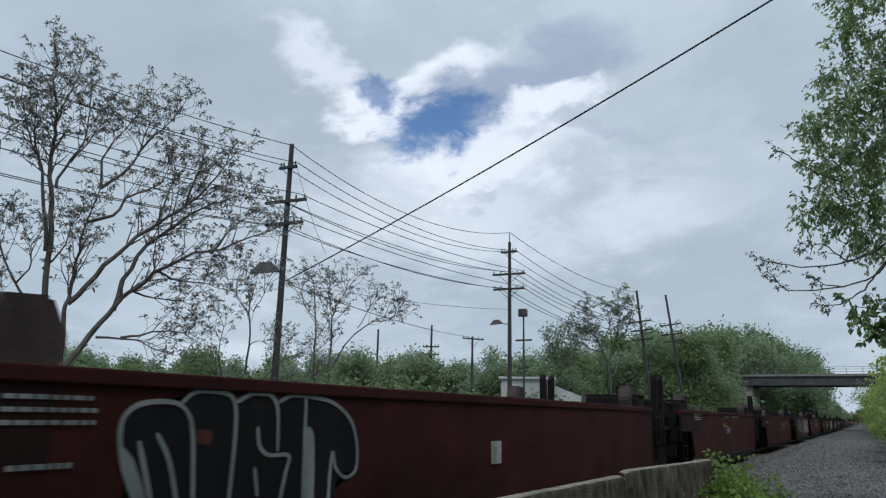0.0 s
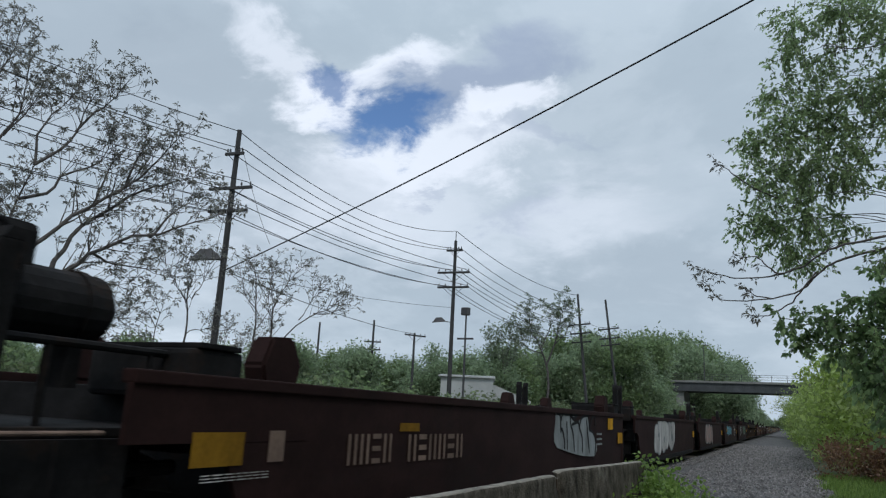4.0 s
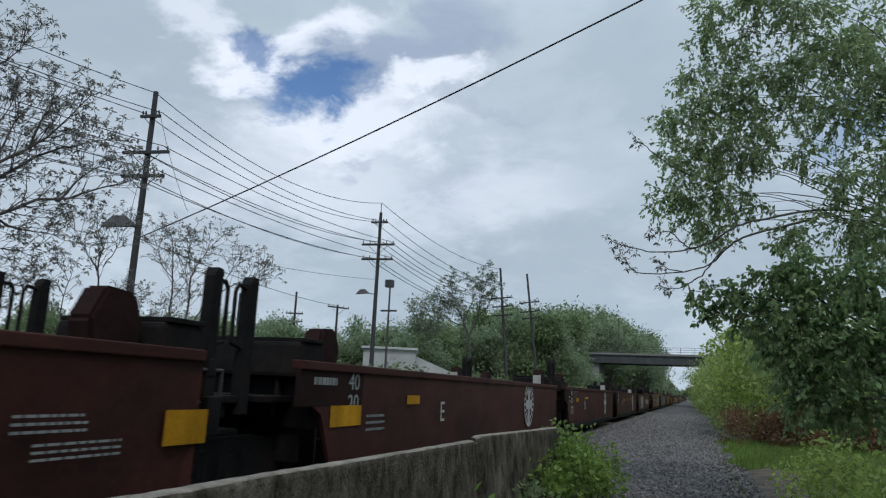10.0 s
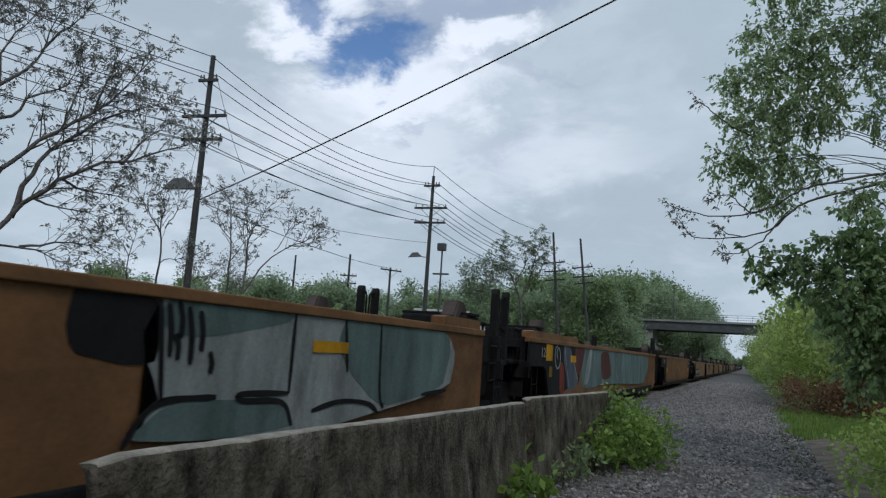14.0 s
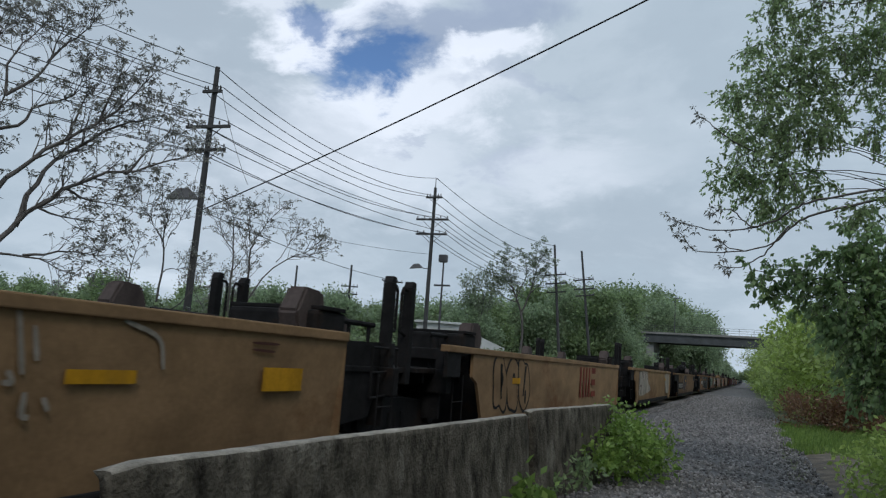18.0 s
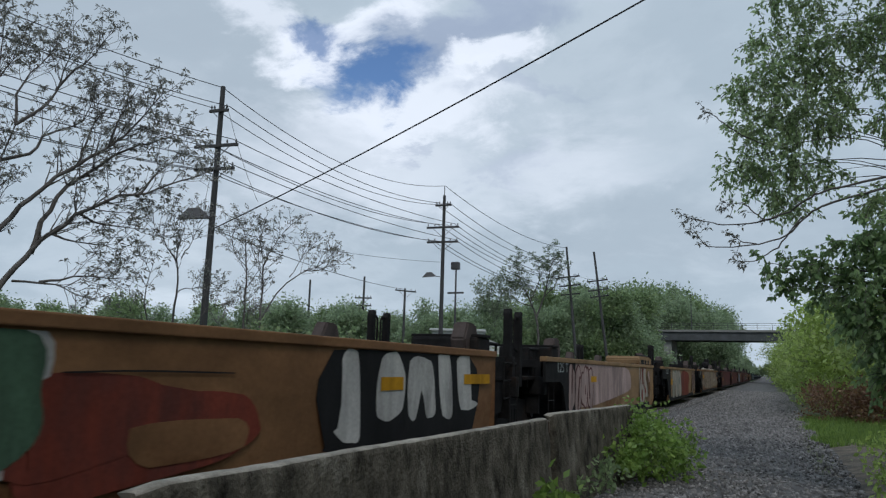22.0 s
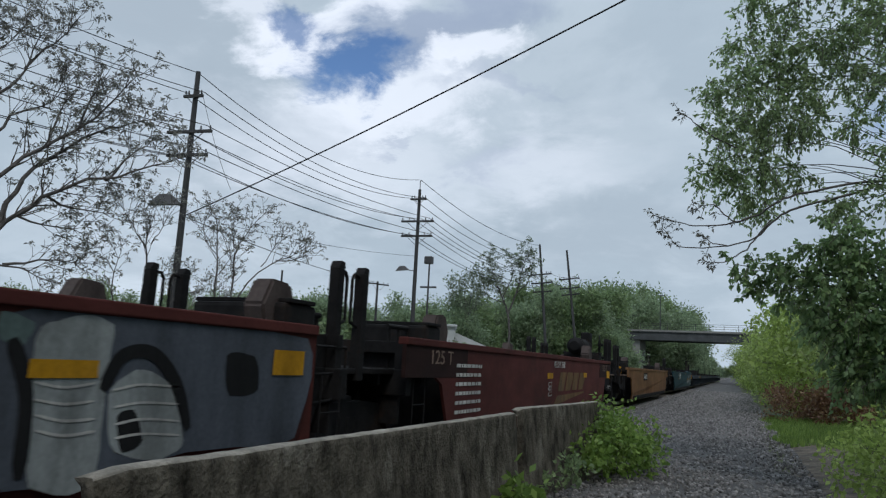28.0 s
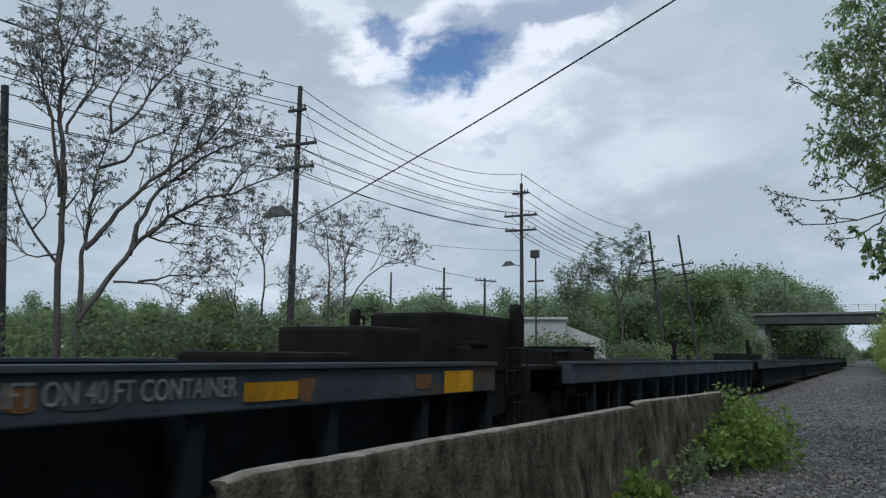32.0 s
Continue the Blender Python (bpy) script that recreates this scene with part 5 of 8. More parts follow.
def graffiti(t, y0, y1, z0, z1, n, fill, line, x, seed, low, high):
    rng = np.random.default_rng(seed)
    n = max(1, int(n))
    w = (y1 - y0) / n

    def cut(p):
        return [(y, min(max(z, low), high)) for y, z in p]

    for i in range(n):
        out, inn, eye = bmesh.new(), bmesh.new(), bmesh.new()
        cy = y0 + w * (i + 0.5) + rng.uniform(-0.05, 0.05) * w
        cz = (z0 + z1) / 2 + rng.uniform(-0.04, 0.04)
        hh = (z1 - z0) / 2 * rng.uniform(0.85, 1.0)
        b = blob(rng, cy, cz, w * 0.55, hh, rng.choice((-1, 1)))
        flat_quad(out, x + 0.0005 * (i % 2), cut(b))
        edge = min(0.045, 0.12 * w)
        k = [(cy + (y - cy) * (1 - edge / (w * 0.55)), cz + (z - cz) * (1 - edge / hh)) for y, z in b]
        flat_quad(inn, x + 0.003 + 0.0005 * (i % 2), cut(k))
        for _ in range(rng.integers(1, 3)):
            ey, ez = cy + rng.uniform(-0.15, 0.15) * w, cz + rng.uniform(-0.5, 0.5) * hh
            style = rng.random()
            if style < 0.5:
                disc(eye, ey, ez, 0.09 * w * rng.uniform(0.6, 1.5), 0.16 * hh * rng.uniform(0.7, 1.8), x + 0.0065, 0, 16)
            else:
                a = rng.uniform(-0.3, 0.3)
                ww, lz = 0.03 + 0.03 * w, 0.6 * hh
                flat_quad(eye, x + 0.0065, cut([(ey - ww + a * w, ez + lz), (ey + ww + a * w, ez + lz), (ey + ww * 0.6, ez - lz), (ey - ww * 0.6, ez - lz)]))
        skin("graffiti_outline", out, paint_of(line), t, line + " spray paint outline")
        skin("graffiti_fill", inn, paint_of(fill), t, fill + " spray paint letter that cannot be read")
        skin("graffiti_stroke", eye, paint_of(line), t)


def mark(t, m, x, seed, low, high):
    kind, y0, y1, z0, z1, *ex = m
    w, h = y1 - y0, z1 - z0
    if kind == "rect" or kind == "patch":
        bm = bmesh.new()
        if kind == "rect":
            flat_quad(bm, x + 0.009, [(y0, z0), (y1, z0), (y1, z1), (y0, z1)])
            skin("reflector_panel", bm, paint_of(ex[0]), t, ex[0] + " rectangular panel")
        else:
            rng = np.random.default_rng(seed)
            b = blob(rng, (y0 + y1) / 2, (z0 + z1) / 2, w / 2, h / 2, 0)
            flat_quad(bm, x + 0.001 + 0.0012 * (seed % 5), [(y, min(max(z, low), high)) for y, z in b])
            skin("paint_patch", bm, paint_of(ex[0]), t)
    elif kind == "bars":
        n = int(ex[0])
        for i in range(n):
            a, b = y0 + w * (i + 0.14) / n, y0 + w * (i + 0.86) / n
            s = min(b - a, h) * 0.30
            if (i * 7 + seed) % 3:
                for q in ([(a, z0), (a + s, z0), (a + s, z1), (a, z1)], [(b - s, z0), (b, z0), (b, z1), (b - s, z1)]):
                    bm = bmesh.new()
                    flat_quad(bm, x + 0.009, q)
                    skin("stencil_bar", bm, paint_of(ex[1]), t)
            else:
                for q in ([(a, z0), (b, z0), (b, z0 + s), (a, z0 + s)], [(a, z1 - s), (b, z1 - s), (b, z1), (a, z1)], [(a, (z0 + z1 - s) / 2), (b, (z0 + z1 - s) / 2), (b, (z0 + z1 + s) / 2), (a, (z0 + z1 + s) / 2)]):
                    bm = bmesh.new()
                    flat_quad(bm, x + 0.009, q)
                    skin("stencil_bar", bm, paint_of(ex[1]), t)
    elif kind == "lines":
        n = int(ex[0])
        rng = np.random.default_rng(seed)
        for i in range(n):
            bm = bmesh.new()
            z = z1 - h * (i + 0.2) / n
            y = y0
            while y < y1 - 0.02:
                e = min(y1, y + rng.uniform(0.05, 0.16) * max(w, 0.4))
                flat_quad(bm, x + 0.009, [(y, z - 0.38 * h / n), (e, z - 0.38 * h / n), (e, z), (y, z)])
                y = e + 0.03 * max(w, 0.4)
            tagged(skin("stencil_line", bm, paint_of(ex[1]), t, "row of small unreadable stencils"), kind="stuff")
    elif kind == "frame":
        bm = bmesh.new()
        s = 0.012
        for q in ([(y0, z0), (y1, z0), (y1, z0 + s), (y0, z0 + s)], [(y0, z1 - s), (y1, z1 - s), (y1, z1), (y0, z1)], [(y0, z0 + s), (y0 + s, z0 + s), (y0 + s, z1 - s), (y0, z1 - s)], [(y1 - s, z0 + s), (y1, z0 + s), (y1, z1 - s), (y1 - s, z1 - s)]):
            flat_quad(bm, x + 0.009, q)
        skin("stencil_frame", bm, paint_of(ex[0]), t, "thin white stencil frame")
    elif kind == "ring":
        bm = bmesh.new()
        disc(bm, (y0 + y1) / 2, (z0 + z1) / 2, h / 2, h / 2, x + 0.009, 0.8, 24)
        skin("stencil_ring", bm, paint_of(ex[0]), t, "thin grey stencil ring")
    elif kind == "panel":
        bm = bmesh.new()
        flat_quad(bm, x + 0.006, [(y0, z0), (y1, z0), (y1, z1), (y0, z1)])
        skin("number_panel", bm, paint_of(ex[1]), t, "black panel for the car number")
        n = int(ex[0])
        for i in range(n):
            if i == 4 and n > 8:
                continue
            a, b = y0 + w * (0.06 + 0.88 * (i + 0.16) / n), y0 + w * (0.06 + 0.88 * (i + 0.84) / n)
            s, lo, hi = (b - a) * 0.3, z0 + 0.2 * h, z1 - 0.2 * h
            for q in ([(a, lo), (a + s, lo), (a + s + 0.03, hi), (a + 0.03, hi)], [(b - s, lo), (b, lo), (b + 0.03, hi), (b - s + 0.03, hi)]):
                bm = bmesh.new()
                flat_quad(bm, x + 0.011, q)
                skin("stencil_bar", bm, PAINT["white"], t)
    elif kind == "logo":
        cy, cz = (y0 + y1) / 2, (z0 + z1) / 2
        r = (w + h) / 4
        bm = bmesh.new()
        disc(bm, cy, cz, r, r, x + 0.009, 0.62)
        skin("logo_ring", bm, paint_of(ex[0]), t, "white ring emblem")
        bm = bmesh.new()
        flat_quad(bm, x + 0.009, [(cy - r * 0.2, cz - r * 0.615), (cy + r * 0.2, cz - r * 0.615), (cy + r * 0.2, cz + r * 0.615), (cy - r * 0.2, cz + r * 0.615)])
        flat_quad(bm, x + 0.0092, [(cy - r * 0.6, cz - r * 0.2), (cy - r * 0.2, cz - r * 0.2), (cy - r * 0.2, cz + r * 0.2), (cy - r * 0.6, cz + r * 0.2)])
        flat_quad(bm, x + 0.0092, [(cy + r * 0.2, cz - r * 0.2), (cy + r * 0.6, cz - r * 0.2), (cy + r * 0.6, cz + r * 0.2), (cy + r * 0.2, cz + r * 0.2)])
        skin("logo_cross", bm, paint_of(ex[0]), t, "white cross inside the ring")
        for i in range(20):
            a = 2 * math.pi * (i + 0.5) / 20
            if 4.4 < a < 5.0:
                continue
            c, s = math.cos(a), math.sin(a)
            bm = bmesh.new()
            q = []
            for rr, ww in ((0.70, -0.07), (0.70, 0.07), (0.92, 0.07), (0.92, -0.07)):
                q.append((cy + r * (rr * c - ww * s), cz + r * (rr * s + ww * c)))
            flat_quad(bm, x + 0.012, q)
            skin("logo_bar", bm, PAINT["black"], t)
    elif kind == "swoosh":
        zm = z0 + 0.42 * h
        for i in range(4):
            bm = bmesh.new()
            a, b, k = y0 + w * (0.12 + 0.215 * i), y0 + w * (0.30 + 0.215 * i), 0.07 * w
            q = z1 - 0.3 * (z1 - zm) * (i % 2)
            flat_quad(bm, x + 0.006, [(a, zm), (b - 0.3 * k, zm), (b, zm + 0.2 * (z1 - zm)), (b + k, q), (b + 0.8 * k, z1), (a + k, z1)])
            skin("emblem_block", bm, paint_of(ex[0]), t, "faded gold slanted emblem shape")
        bm = bmesh.new()
        flat_quad(bm, x + 0.006, [(y0, z0), (y0 + 0.04 * w, z0), (y0 + 0.45 * w, z0 + 0.14 * h), (y0 + 0.98 * w, z0 + 0.30 * h), (y0 + 0.98 * w, z0 + 0.35 * h), (y0 + 0.10 * w, z0 + 0.28 * h)])
        skin("emblem_underline", bm, paint_of(ex[0]), t, "faded gold swept underline")
    elif kind == "text":
        lettering(ex[0], y0, y1, z0, z1, x + 0.010, paint_of(ex[1]), t)
    elif kind == "graf":
        graffiti(t, y0, y1, z0, z1, ex[0], ex[1], ex[2], x + 0.0015, seed, low, high)


def painted(t, m, x, low, high):
    """One freehand shape, stroke or panel of paint, given by points along and up."""
    kind, color, k, *pts = m
    pts = [(y, min(max(z, low), high)) for y, z in pts]
    bm = bmesh.new()
    if kind == "shape":
        ring = []
        n = len(pts)
        for i in range(n):
            a, b, c, d = (pts[(i + j) % n] for j in (-1, 0, 1, 2))
            for u in (0.0, 0.25, 0.5, 0.75):
                q = [0.5 * (2 * b[e] + (c[e] - a[e]) * u * 0.8 + (2 * a[e] - 5 * b[e] + 4 * c[e] - d[e]) * u * u * 0.8 + (3 * b[e] - a[e] - 3 * c[e] + d[e]) * u * u * u * 0.8) if u else b[e] for e in (0, 1)]
                ring.append((q[0], min(max(q[1], low), high)))
        flat_quad(bm, x + 0.001 + 0.0022 * k, ring)
        bmesh.ops.triangulate(bm, faces=bm.faces)
        skin("paint_patch", bm, paint_of(color), t, color + " spray paint shape")
    elif kind == "stroke":
        line = curve([(0, y, z) for y, z in pts], 5 * (len(pts) - 1))
        for p in line:
            p.z = min(max(p.z, low), high)
        rows = []
        for i, p in enumerate(line):
            d = (line[min(i + 1, len(line) - 1)] - line[max(i - 1, 0)]).normalized()
            w = k * (0.5 + 0.12 * noise.noise((p.y * 4, p.z * 4, 3))) * (0.6 if i in (0, len(line) - 1) else 1.0)
            rows.append([bm.verts.new((x + 0.009, p.y + e * d.z * w, p.z - e * d.y * w)) for e in (-1, 1)])
        for a, b in zip(rows, rows[1:]):
            bm.faces.new((a[0], a[1], b[1], b[0]))
        skin("paint_stroke", bm, paint_of(color), t, color + " spray paint stroke")
    elif kind == "panel":
        (y0, z0), (y1, z1) = pts
        flat_quad(bm, x + 0.012, [(y0, z0), (y1, z0), (y1, z1), (y0, z1)])
        skin("reflector_panel", bm, paint_of(color), t, color + " rectangular panel")
    else:
        bm.free()
        (y0, z0), (y1, z1) = pts
        mark(t, ("lines", y0, y1, z0, z1, k, color), x, 7, low, high)


def truck(t, y):
    """A two-axle truck with its wheels, side frames and bolster."""
    for ax in (-0.89, 0.89):
        for s in (-0.755, 0.755):
            def wheel(bm, s=s):
                k = 1 if s > 0 else -1
                rod(bm, (-0.06 * k, 0, 0), (0.06 * k, 0, 0), 0.42, 0.405, 28)
                rod(bm, (-0.09 * k, 0, 0), (-0.055 * k, 0, 0), 0.445, 0.44, 28)
                rod(bm, (0.05 * k, 0, 0), (0.10 * k, 0, 0), 0.15, 0.10, 14)
            w = part("wheel", shared(("wheel", s), wheel, WHEEL), WHEEL, t)
            w.matrix_basis = pose(s, y + ax, 0.42)

            def tread(bm, s=s):
                k = 1 if s > 0 else -1
                n = 28
                for r, z in ((0.424, -0.055), (0.409, 0.061)):
                    for i in range(n):
                        a = 2 * math.pi * i / n
                        bm.verts.new((z * k, r * math.cos(a), r * math.sin(a)))
                bm.verts.ensure_lookup_table()
                for i in range(n):
                    j = (i + 1) % n
                    bm.faces.new([bm.verts[q] for q in (i, j, n + j, n + i)])
            part("tread", shared(("tread", s), tread, TREAD), TREAD, w, "bright polished running tread")
        a = part("axle", shared(("axle",), lambda bm: rod(bm, (-1.05, 0, 0), (1.05, 0, 0), 0.08), STEEL), STEEL, t)
        a.matrix_basis = pose(0, y + ax, 0.42)
    for s in (-1.0, 1.0):
        def frame_side(bm):
            prism(bm, [(-1.15, 0.36), (-0.95, 0.30), (-0.45, 0.18), (0.45, 0.18), (0.95, 0.30), (1.15, 0.36), (1.15, 0.56), (0.75, 0.62), (0.35, 0.66), (-0.35, 0.66), (-0.75, 0.62), (-1.15, 0.56)], -0.07, 0.07)
            for ay in (-0.89, 0.89):
                rod(bm, (-0.1, ay, 0.42), (0.13, ay, 0.42), 0.12, 0.10, 14)
            for k in (-0.16, 0.0, 0.16):
                rod(bm, (0.03, k, 0.24), (0.03, k, 0.5), 0.06, 0.06, 10)
        f = part("side_frame", shared(("side_frame",), frame_side, STEEL), STEEL, t, "cast steel truck side frame")
        f.matrix_basis = pose(s, y, 0)
    b = part("bolster", shared(("bolster",), lambda bm: box(bm, -1.0, 1.0, -0.2, 0.2, 0.45, 0.72, 0.03), STEEL), STEEL, t)
    b.matrix_basis = pose(0, y, 0)


def post_with_hoop(t, y, x, top, sign, both):
    def post(bm):
        box(bm, -0.055, 0.055, -0.06, 0.06, 0.9, 2.02, 0.012)
        prism(bm, [(-0.06, 2.02), (0.06, 2.02), (0.05, 2.08), (-0.02, 2.09)], -0.055, 0.055)
    p = part("guide_post", shared(("guide_post",), post, STEEL), STEEL, t, "tall dark steel guide post")
    p.matrix_basis = pose(x, y, top - 1.37)
    def hoop(bm, s=sign):
        pts = [(0, 0.06 * s, 1.98), (0, 0.16 * s, 2.0), (0, 0.20 * s, 1.94), (0, 0.20 * s, 1.5), (0, 0.06 * s, 1.46)]
        for a, b in zip(pts, pts[1:]):
            rod(bm, a, b, 0.018)
    h = part("grab_hoop", shared(("grab_hoop", sign), hoop, STEEL), STEEL, p)


def car_end(t, y_well, y_joint, top, color, coupled, tank, lab, machinery=False):
    """The platform over the truck between a well and the joint, with its rails, posts and guides."""
    s = 1 if y_joint > 0 else -1
    c = CAR[color]
    key = (round(y_well, 2), round(y_joint, 2), round(top, 2), color)
    lo, hi = sorted((y_well - 0.2 * s, y_joint - 0.12 * s))

    def deck(bm):
        box(bm, -1.25, 1.25, lo, hi, 0.96, 1.02, 0.01)
    part("end_platform", shared(("end_platform", *key), deck, STEEL), STEEL, t, "grimy steel end platform")

    for k in np.arange(lo + 0.3, hi, 0.6):
        b = part("crossbeam", shared(("crossbeam",), lambda bm: box(bm, -1.2, 1.2, -0.03, 0.03, 0.84, 0.957), STEEL), STEEL, t)
        b.matrix_basis = pose(0, float(k), 0)

    def bulk(bm):
        box(bm, -1.4, 1.4, y_well - 0.05, y_well + 0.05, 0.98, top - 0.06, 0.01)
        k = y_well - 0.75 * s
        box(bm, -1.4, 1.4, k - 0.05, k + 0.05, 0.15, 1.0, 0.01)
    part("bulkhead", shared(("bulkhead", *key), bulk, STEEL), STEEL, t)

    def sill(bm):
        box(bm, -0.28, 0.28, lo, hi + 0.001, 0.66, 0.95, 0.02)
    part("center_sill", shared(("center_sill", *key), sill, STEEL), STEEL, t)
    for x in (-1.1, 1.1):
        a, b = y_well + 0.15 * s, y_joint - 0.75 * s

        def handrail(bm, x=x):
            rod(bm, (x, a, top + 0.16), (x, b, top + 0.16), 0.028)
            for k in (0.1, 0.5, 0.9):
                q = a + (b - a) * k
                rod(bm, (x, q, 1.0), (x, q, top + 0.16), 0.022)
        part("handrail", shared(("handrail", x, *key), handrail, STEEL), STEEL, t)
    for x in (-1.22, 1.22) if lab != "none" or s > 0 else ():
        post_with_hoop(t, y_joint - ((1.08 if s > 0 else 0.7) if coupled else 0.67 if s > 0 else -0.16) * s, x, top, s, True)
    # tapered container guides on the corners of the well
    for x in (-1.13, 1.13) if lab != "none" else ():
        def guide(bm, x=x):
            k = 1 if x > 0 else -1
            prism(bm, [(-0.20, 0), (0.20, 0), (0.25, 0.17), (0.15, 0.40), (-0.13, 0.42), (-0.25, 0.19)], -0.11, 0.11)
            bmesh.ops.bevel(bm, geom=list(bm.edges), offset=0.025, segments=2, affect="EDGES")
        paint = CAR["umber"] if color in ("brown", "umber") else PAINT["dust"]
        g = part("corner_guide", shared(("corner_guide", paint.name), guide, paint), paint, t, "stubby sloped corner guide")
        g.matrix_basis = pose(x, y_well - (0.9 if coupled else (0.6 if color in ("brown", "umber") else 0.21) if s > 0 else 0.6) * s, top - 0.01, 0, 0, 0 if s > 0 else 180)
        if lab == "white" and s > 0:
            p = part("painted_face", shared(("painted_face",), lambda bm: box(bm, -0.10, 0.10, -0.245, -0.222, 0.01, 0.27), PAINT["white"]), PAINT["white"], g, "white painted face of the guide")
    def crate(bm):
        box(bm, -0.5, 0.5, -0.25, 0.25, 0, 0.34, 0.04)
        box(bm, -0.52, 0.52, -0.2, 0.2, 0.34, 0.38, 0.01)
    g = part("equipment_box", shared(("equipment_box",), crate, STEEL), STEEL, t)
    g.matrix_basis = pose(0.85, y_well - 0.05 * s, 1.24 + top - 1.37)
    if tank:
        def cyl(bm):
            rod(bm, (0, -0.6, 0), (0, 0.6, 0), 0.23, 0.23, 20)
            rod(bm, (0, -0.7, 0), (0, -0.6, 0), 0.13, 0.23, 20)
            rod(bm, (0, 0.6, 0), (0, 0.7, 0), 0.23, 0.13, 20)
            for k in (-0.45, 0.45):
                rod(bm, (0, k - 0.03, 0), (0, k + 0.03, 0), 0.245, 0.245, 20)
                box(bm, -0.12, 0.12, k - 0.05, k + 0.05, -0.5, -0.15)
        g = part("air_tank", shared(("air_tank",), cyl, STEEL), STEEL, t, "dark horizontal air reservoir")
        g.matrix_basis = pose(0.78, y_well - (0.15 if s > 0 else -0.0) * s + (1.2 * s if s < 0 else 0), top + 0.40)

        def handwheel(bm):
            ring = [(0, 0.27 * math.cos(2 * math.pi * i / 20), 0.27 * math.sin(2 * math.pi * i / 20)) for i in range(20)]
            for i in range(20):
                rod(bm, ring[i], ring[(i + 1) % 20], 0.02, None, 6, False)
            for i in range(0, 20, 4):
                rod(bm, (0.05, 0, 0), ring[i], 0.015, None, 6, False)
            rod(bm, (-0.05, 0, 0), (0.12, 0, 0), 0.04)
        g = part("brake_wheel", shared(("brake_wheel",), handwheel, STEEL), STEEL, t, "spoked hand brake wheel")
        g.matrix_basis = pose(1.1, y_well + (1.22 if s > 0 else 1.55) * s, top + 0.52, 0, 0, 12)

        def stand(bm):
            box(bm, -0.06, 0.06, -0.06, 0.06, 1.0, top + 0.7)
            box(bm, -0.2, 0.08, -0.24, 0.2, top + 0.3, top + 0.86, 0.06)
        g = part("brake_stand", shared(("brake_stand", round(top, 2)), stand, STEEL), STEEL, t)
        g.matrix_basis = pose(0.82, y_well + (0.98 if s > 0 else 1.3) * s, 0)
    if coupled:
        # a second pair of posts, the machinery box, skirts and pale grab irons of a coupled end
        for x in (-1.22, 1.22) if lab != "none" or s > 0 else ():
            post_with_hoop(t, y_joint - (1.25 if s < 0 else 0.42) * s, x, top, s, True)
        if s < 0 and machinery:
            def machine(bm):
                box(bm, -0.65, 0.9, -0.62, 0.62, 1.02, 1.62, 0.04)
                box(bm, -0.5, 0.7, -0.5, 0.3, 1.62, 1.70, 0.02)
                for k in (-0.4, 0.0, 0.4):
                    box(bm, 0.9, 0.93, k - 0.04, k + 0.04, 1.06, 1.58)
            g = part("machinery_box", shared(("machinery_box",), machine, STEEL), STEEL, t, "grimy box of brake machinery")
            g.matrix_basis = pose(0, y_joint - 1.65 * s, 0)
        for x in (-1.34, 1.34):
            def skirt(bm, x=x):
                a, b = sorted((y_joint - 0.7 * s, y_joint - 2.1 * s))
                prism(bm, [(a, 0.70), (a + 0.2, 0.56), (b - 0.2, 0.50), (b, 0.56), (b, 0.962), (a, 0.962)], x - 0.03, x + 0.03)
            part("side_skirt", shared(("side_skirt", x, *key), skirt, STEEL), STEEL, t, "black skirt plate under the platform")

            def iron(bm, x=x):
                k = 0.10 if x > 0 else -0.10
                a, b = y_joint - 0.85 * s, y_joint - 1.85 * s
                rod(bm, (x + k, a, 1.0), (x + k, b, 1.0), 0.013)
                for y in (a, b):
                    rod(bm, (x + 0.02, y, 1.0), (x + k, y, 1.0), 0.012)
            part("grab_iron", shared(("grab_iron", x, *key), iron, PAINT["taupe"]), PAINT["taupe"], t, "thin pale grab iron")

            def valve(bm, x=x):
                box(bm, x * 0.62 - 0.14, x * 0.62 + 0.14, -0.22, 0.22, 0.62, 0.93, 0.04)
                rod(bm, (x * 0.8, -0.35, 0.75), (x * 0.8, 0.4, 0.75), 0.05)
            g = part("brake_cylinder", shared(("brake_cylinder", x), valve, STEEL), STEEL, t)
            g.matrix_basis = pose(0, y_joint - 2.35 * s, 0)
        def knuckle(bm):
            a, b = sorted((y_joint - 0.9 * s, y_joint + 0.02 * s))
            box(bm, -0.14, 0.14, a, b, 0.60, 0.84, 0.04)
        part("coupler", shared(("coupler", *key), knuckle, STEEL), STEEL, t)

    if not coupled and s > 0:
        # black plates and the square grab loop behind the end of the well
        for x in (-1.2, 1.2):
            def plate(bm, x=x):
                prism(bm, [(y_well + 0.02, 0.40), (y_joint - 0.95, 0.50), (y_joint - 0.75, 0.98), (y_joint - 0.75, top - 0.04), (y_well + 0.02, top - 0.04)], x - 0.03, x + 0.03)
            part("end_plate", shared(("end_plate", x, *key), plate, STEEL), STEEL, t, "sooty black end plate")

            def loop(bm, x=x):
                k = 1.34 if x > 0 else -1.34
                a, b = y_joint - 1.15, y_joint - 0.6
                pts = [(k, a, 1.22), (k, b, 1.22), (k, b, 0.74), (k, a, 0.70)]
                for i in range(4):
                    rod(bm, pts[i], pts[(i + 1) % 4], 0.014)
                rod(bm, (k, a, 0.96), (k, b, 0.98), 0.012)
            bare = WHEEL if color in ("brown", "umber") else STEEL
            part("grab_loop", shared(("grab_loop", x, *key), loop, bare), bare, t, "thin square grab loop")

    # end frame, hoses and steps that fill the space over the coupler or joint
    q = y_joint - (1.15 if coupled else 0.75) * s

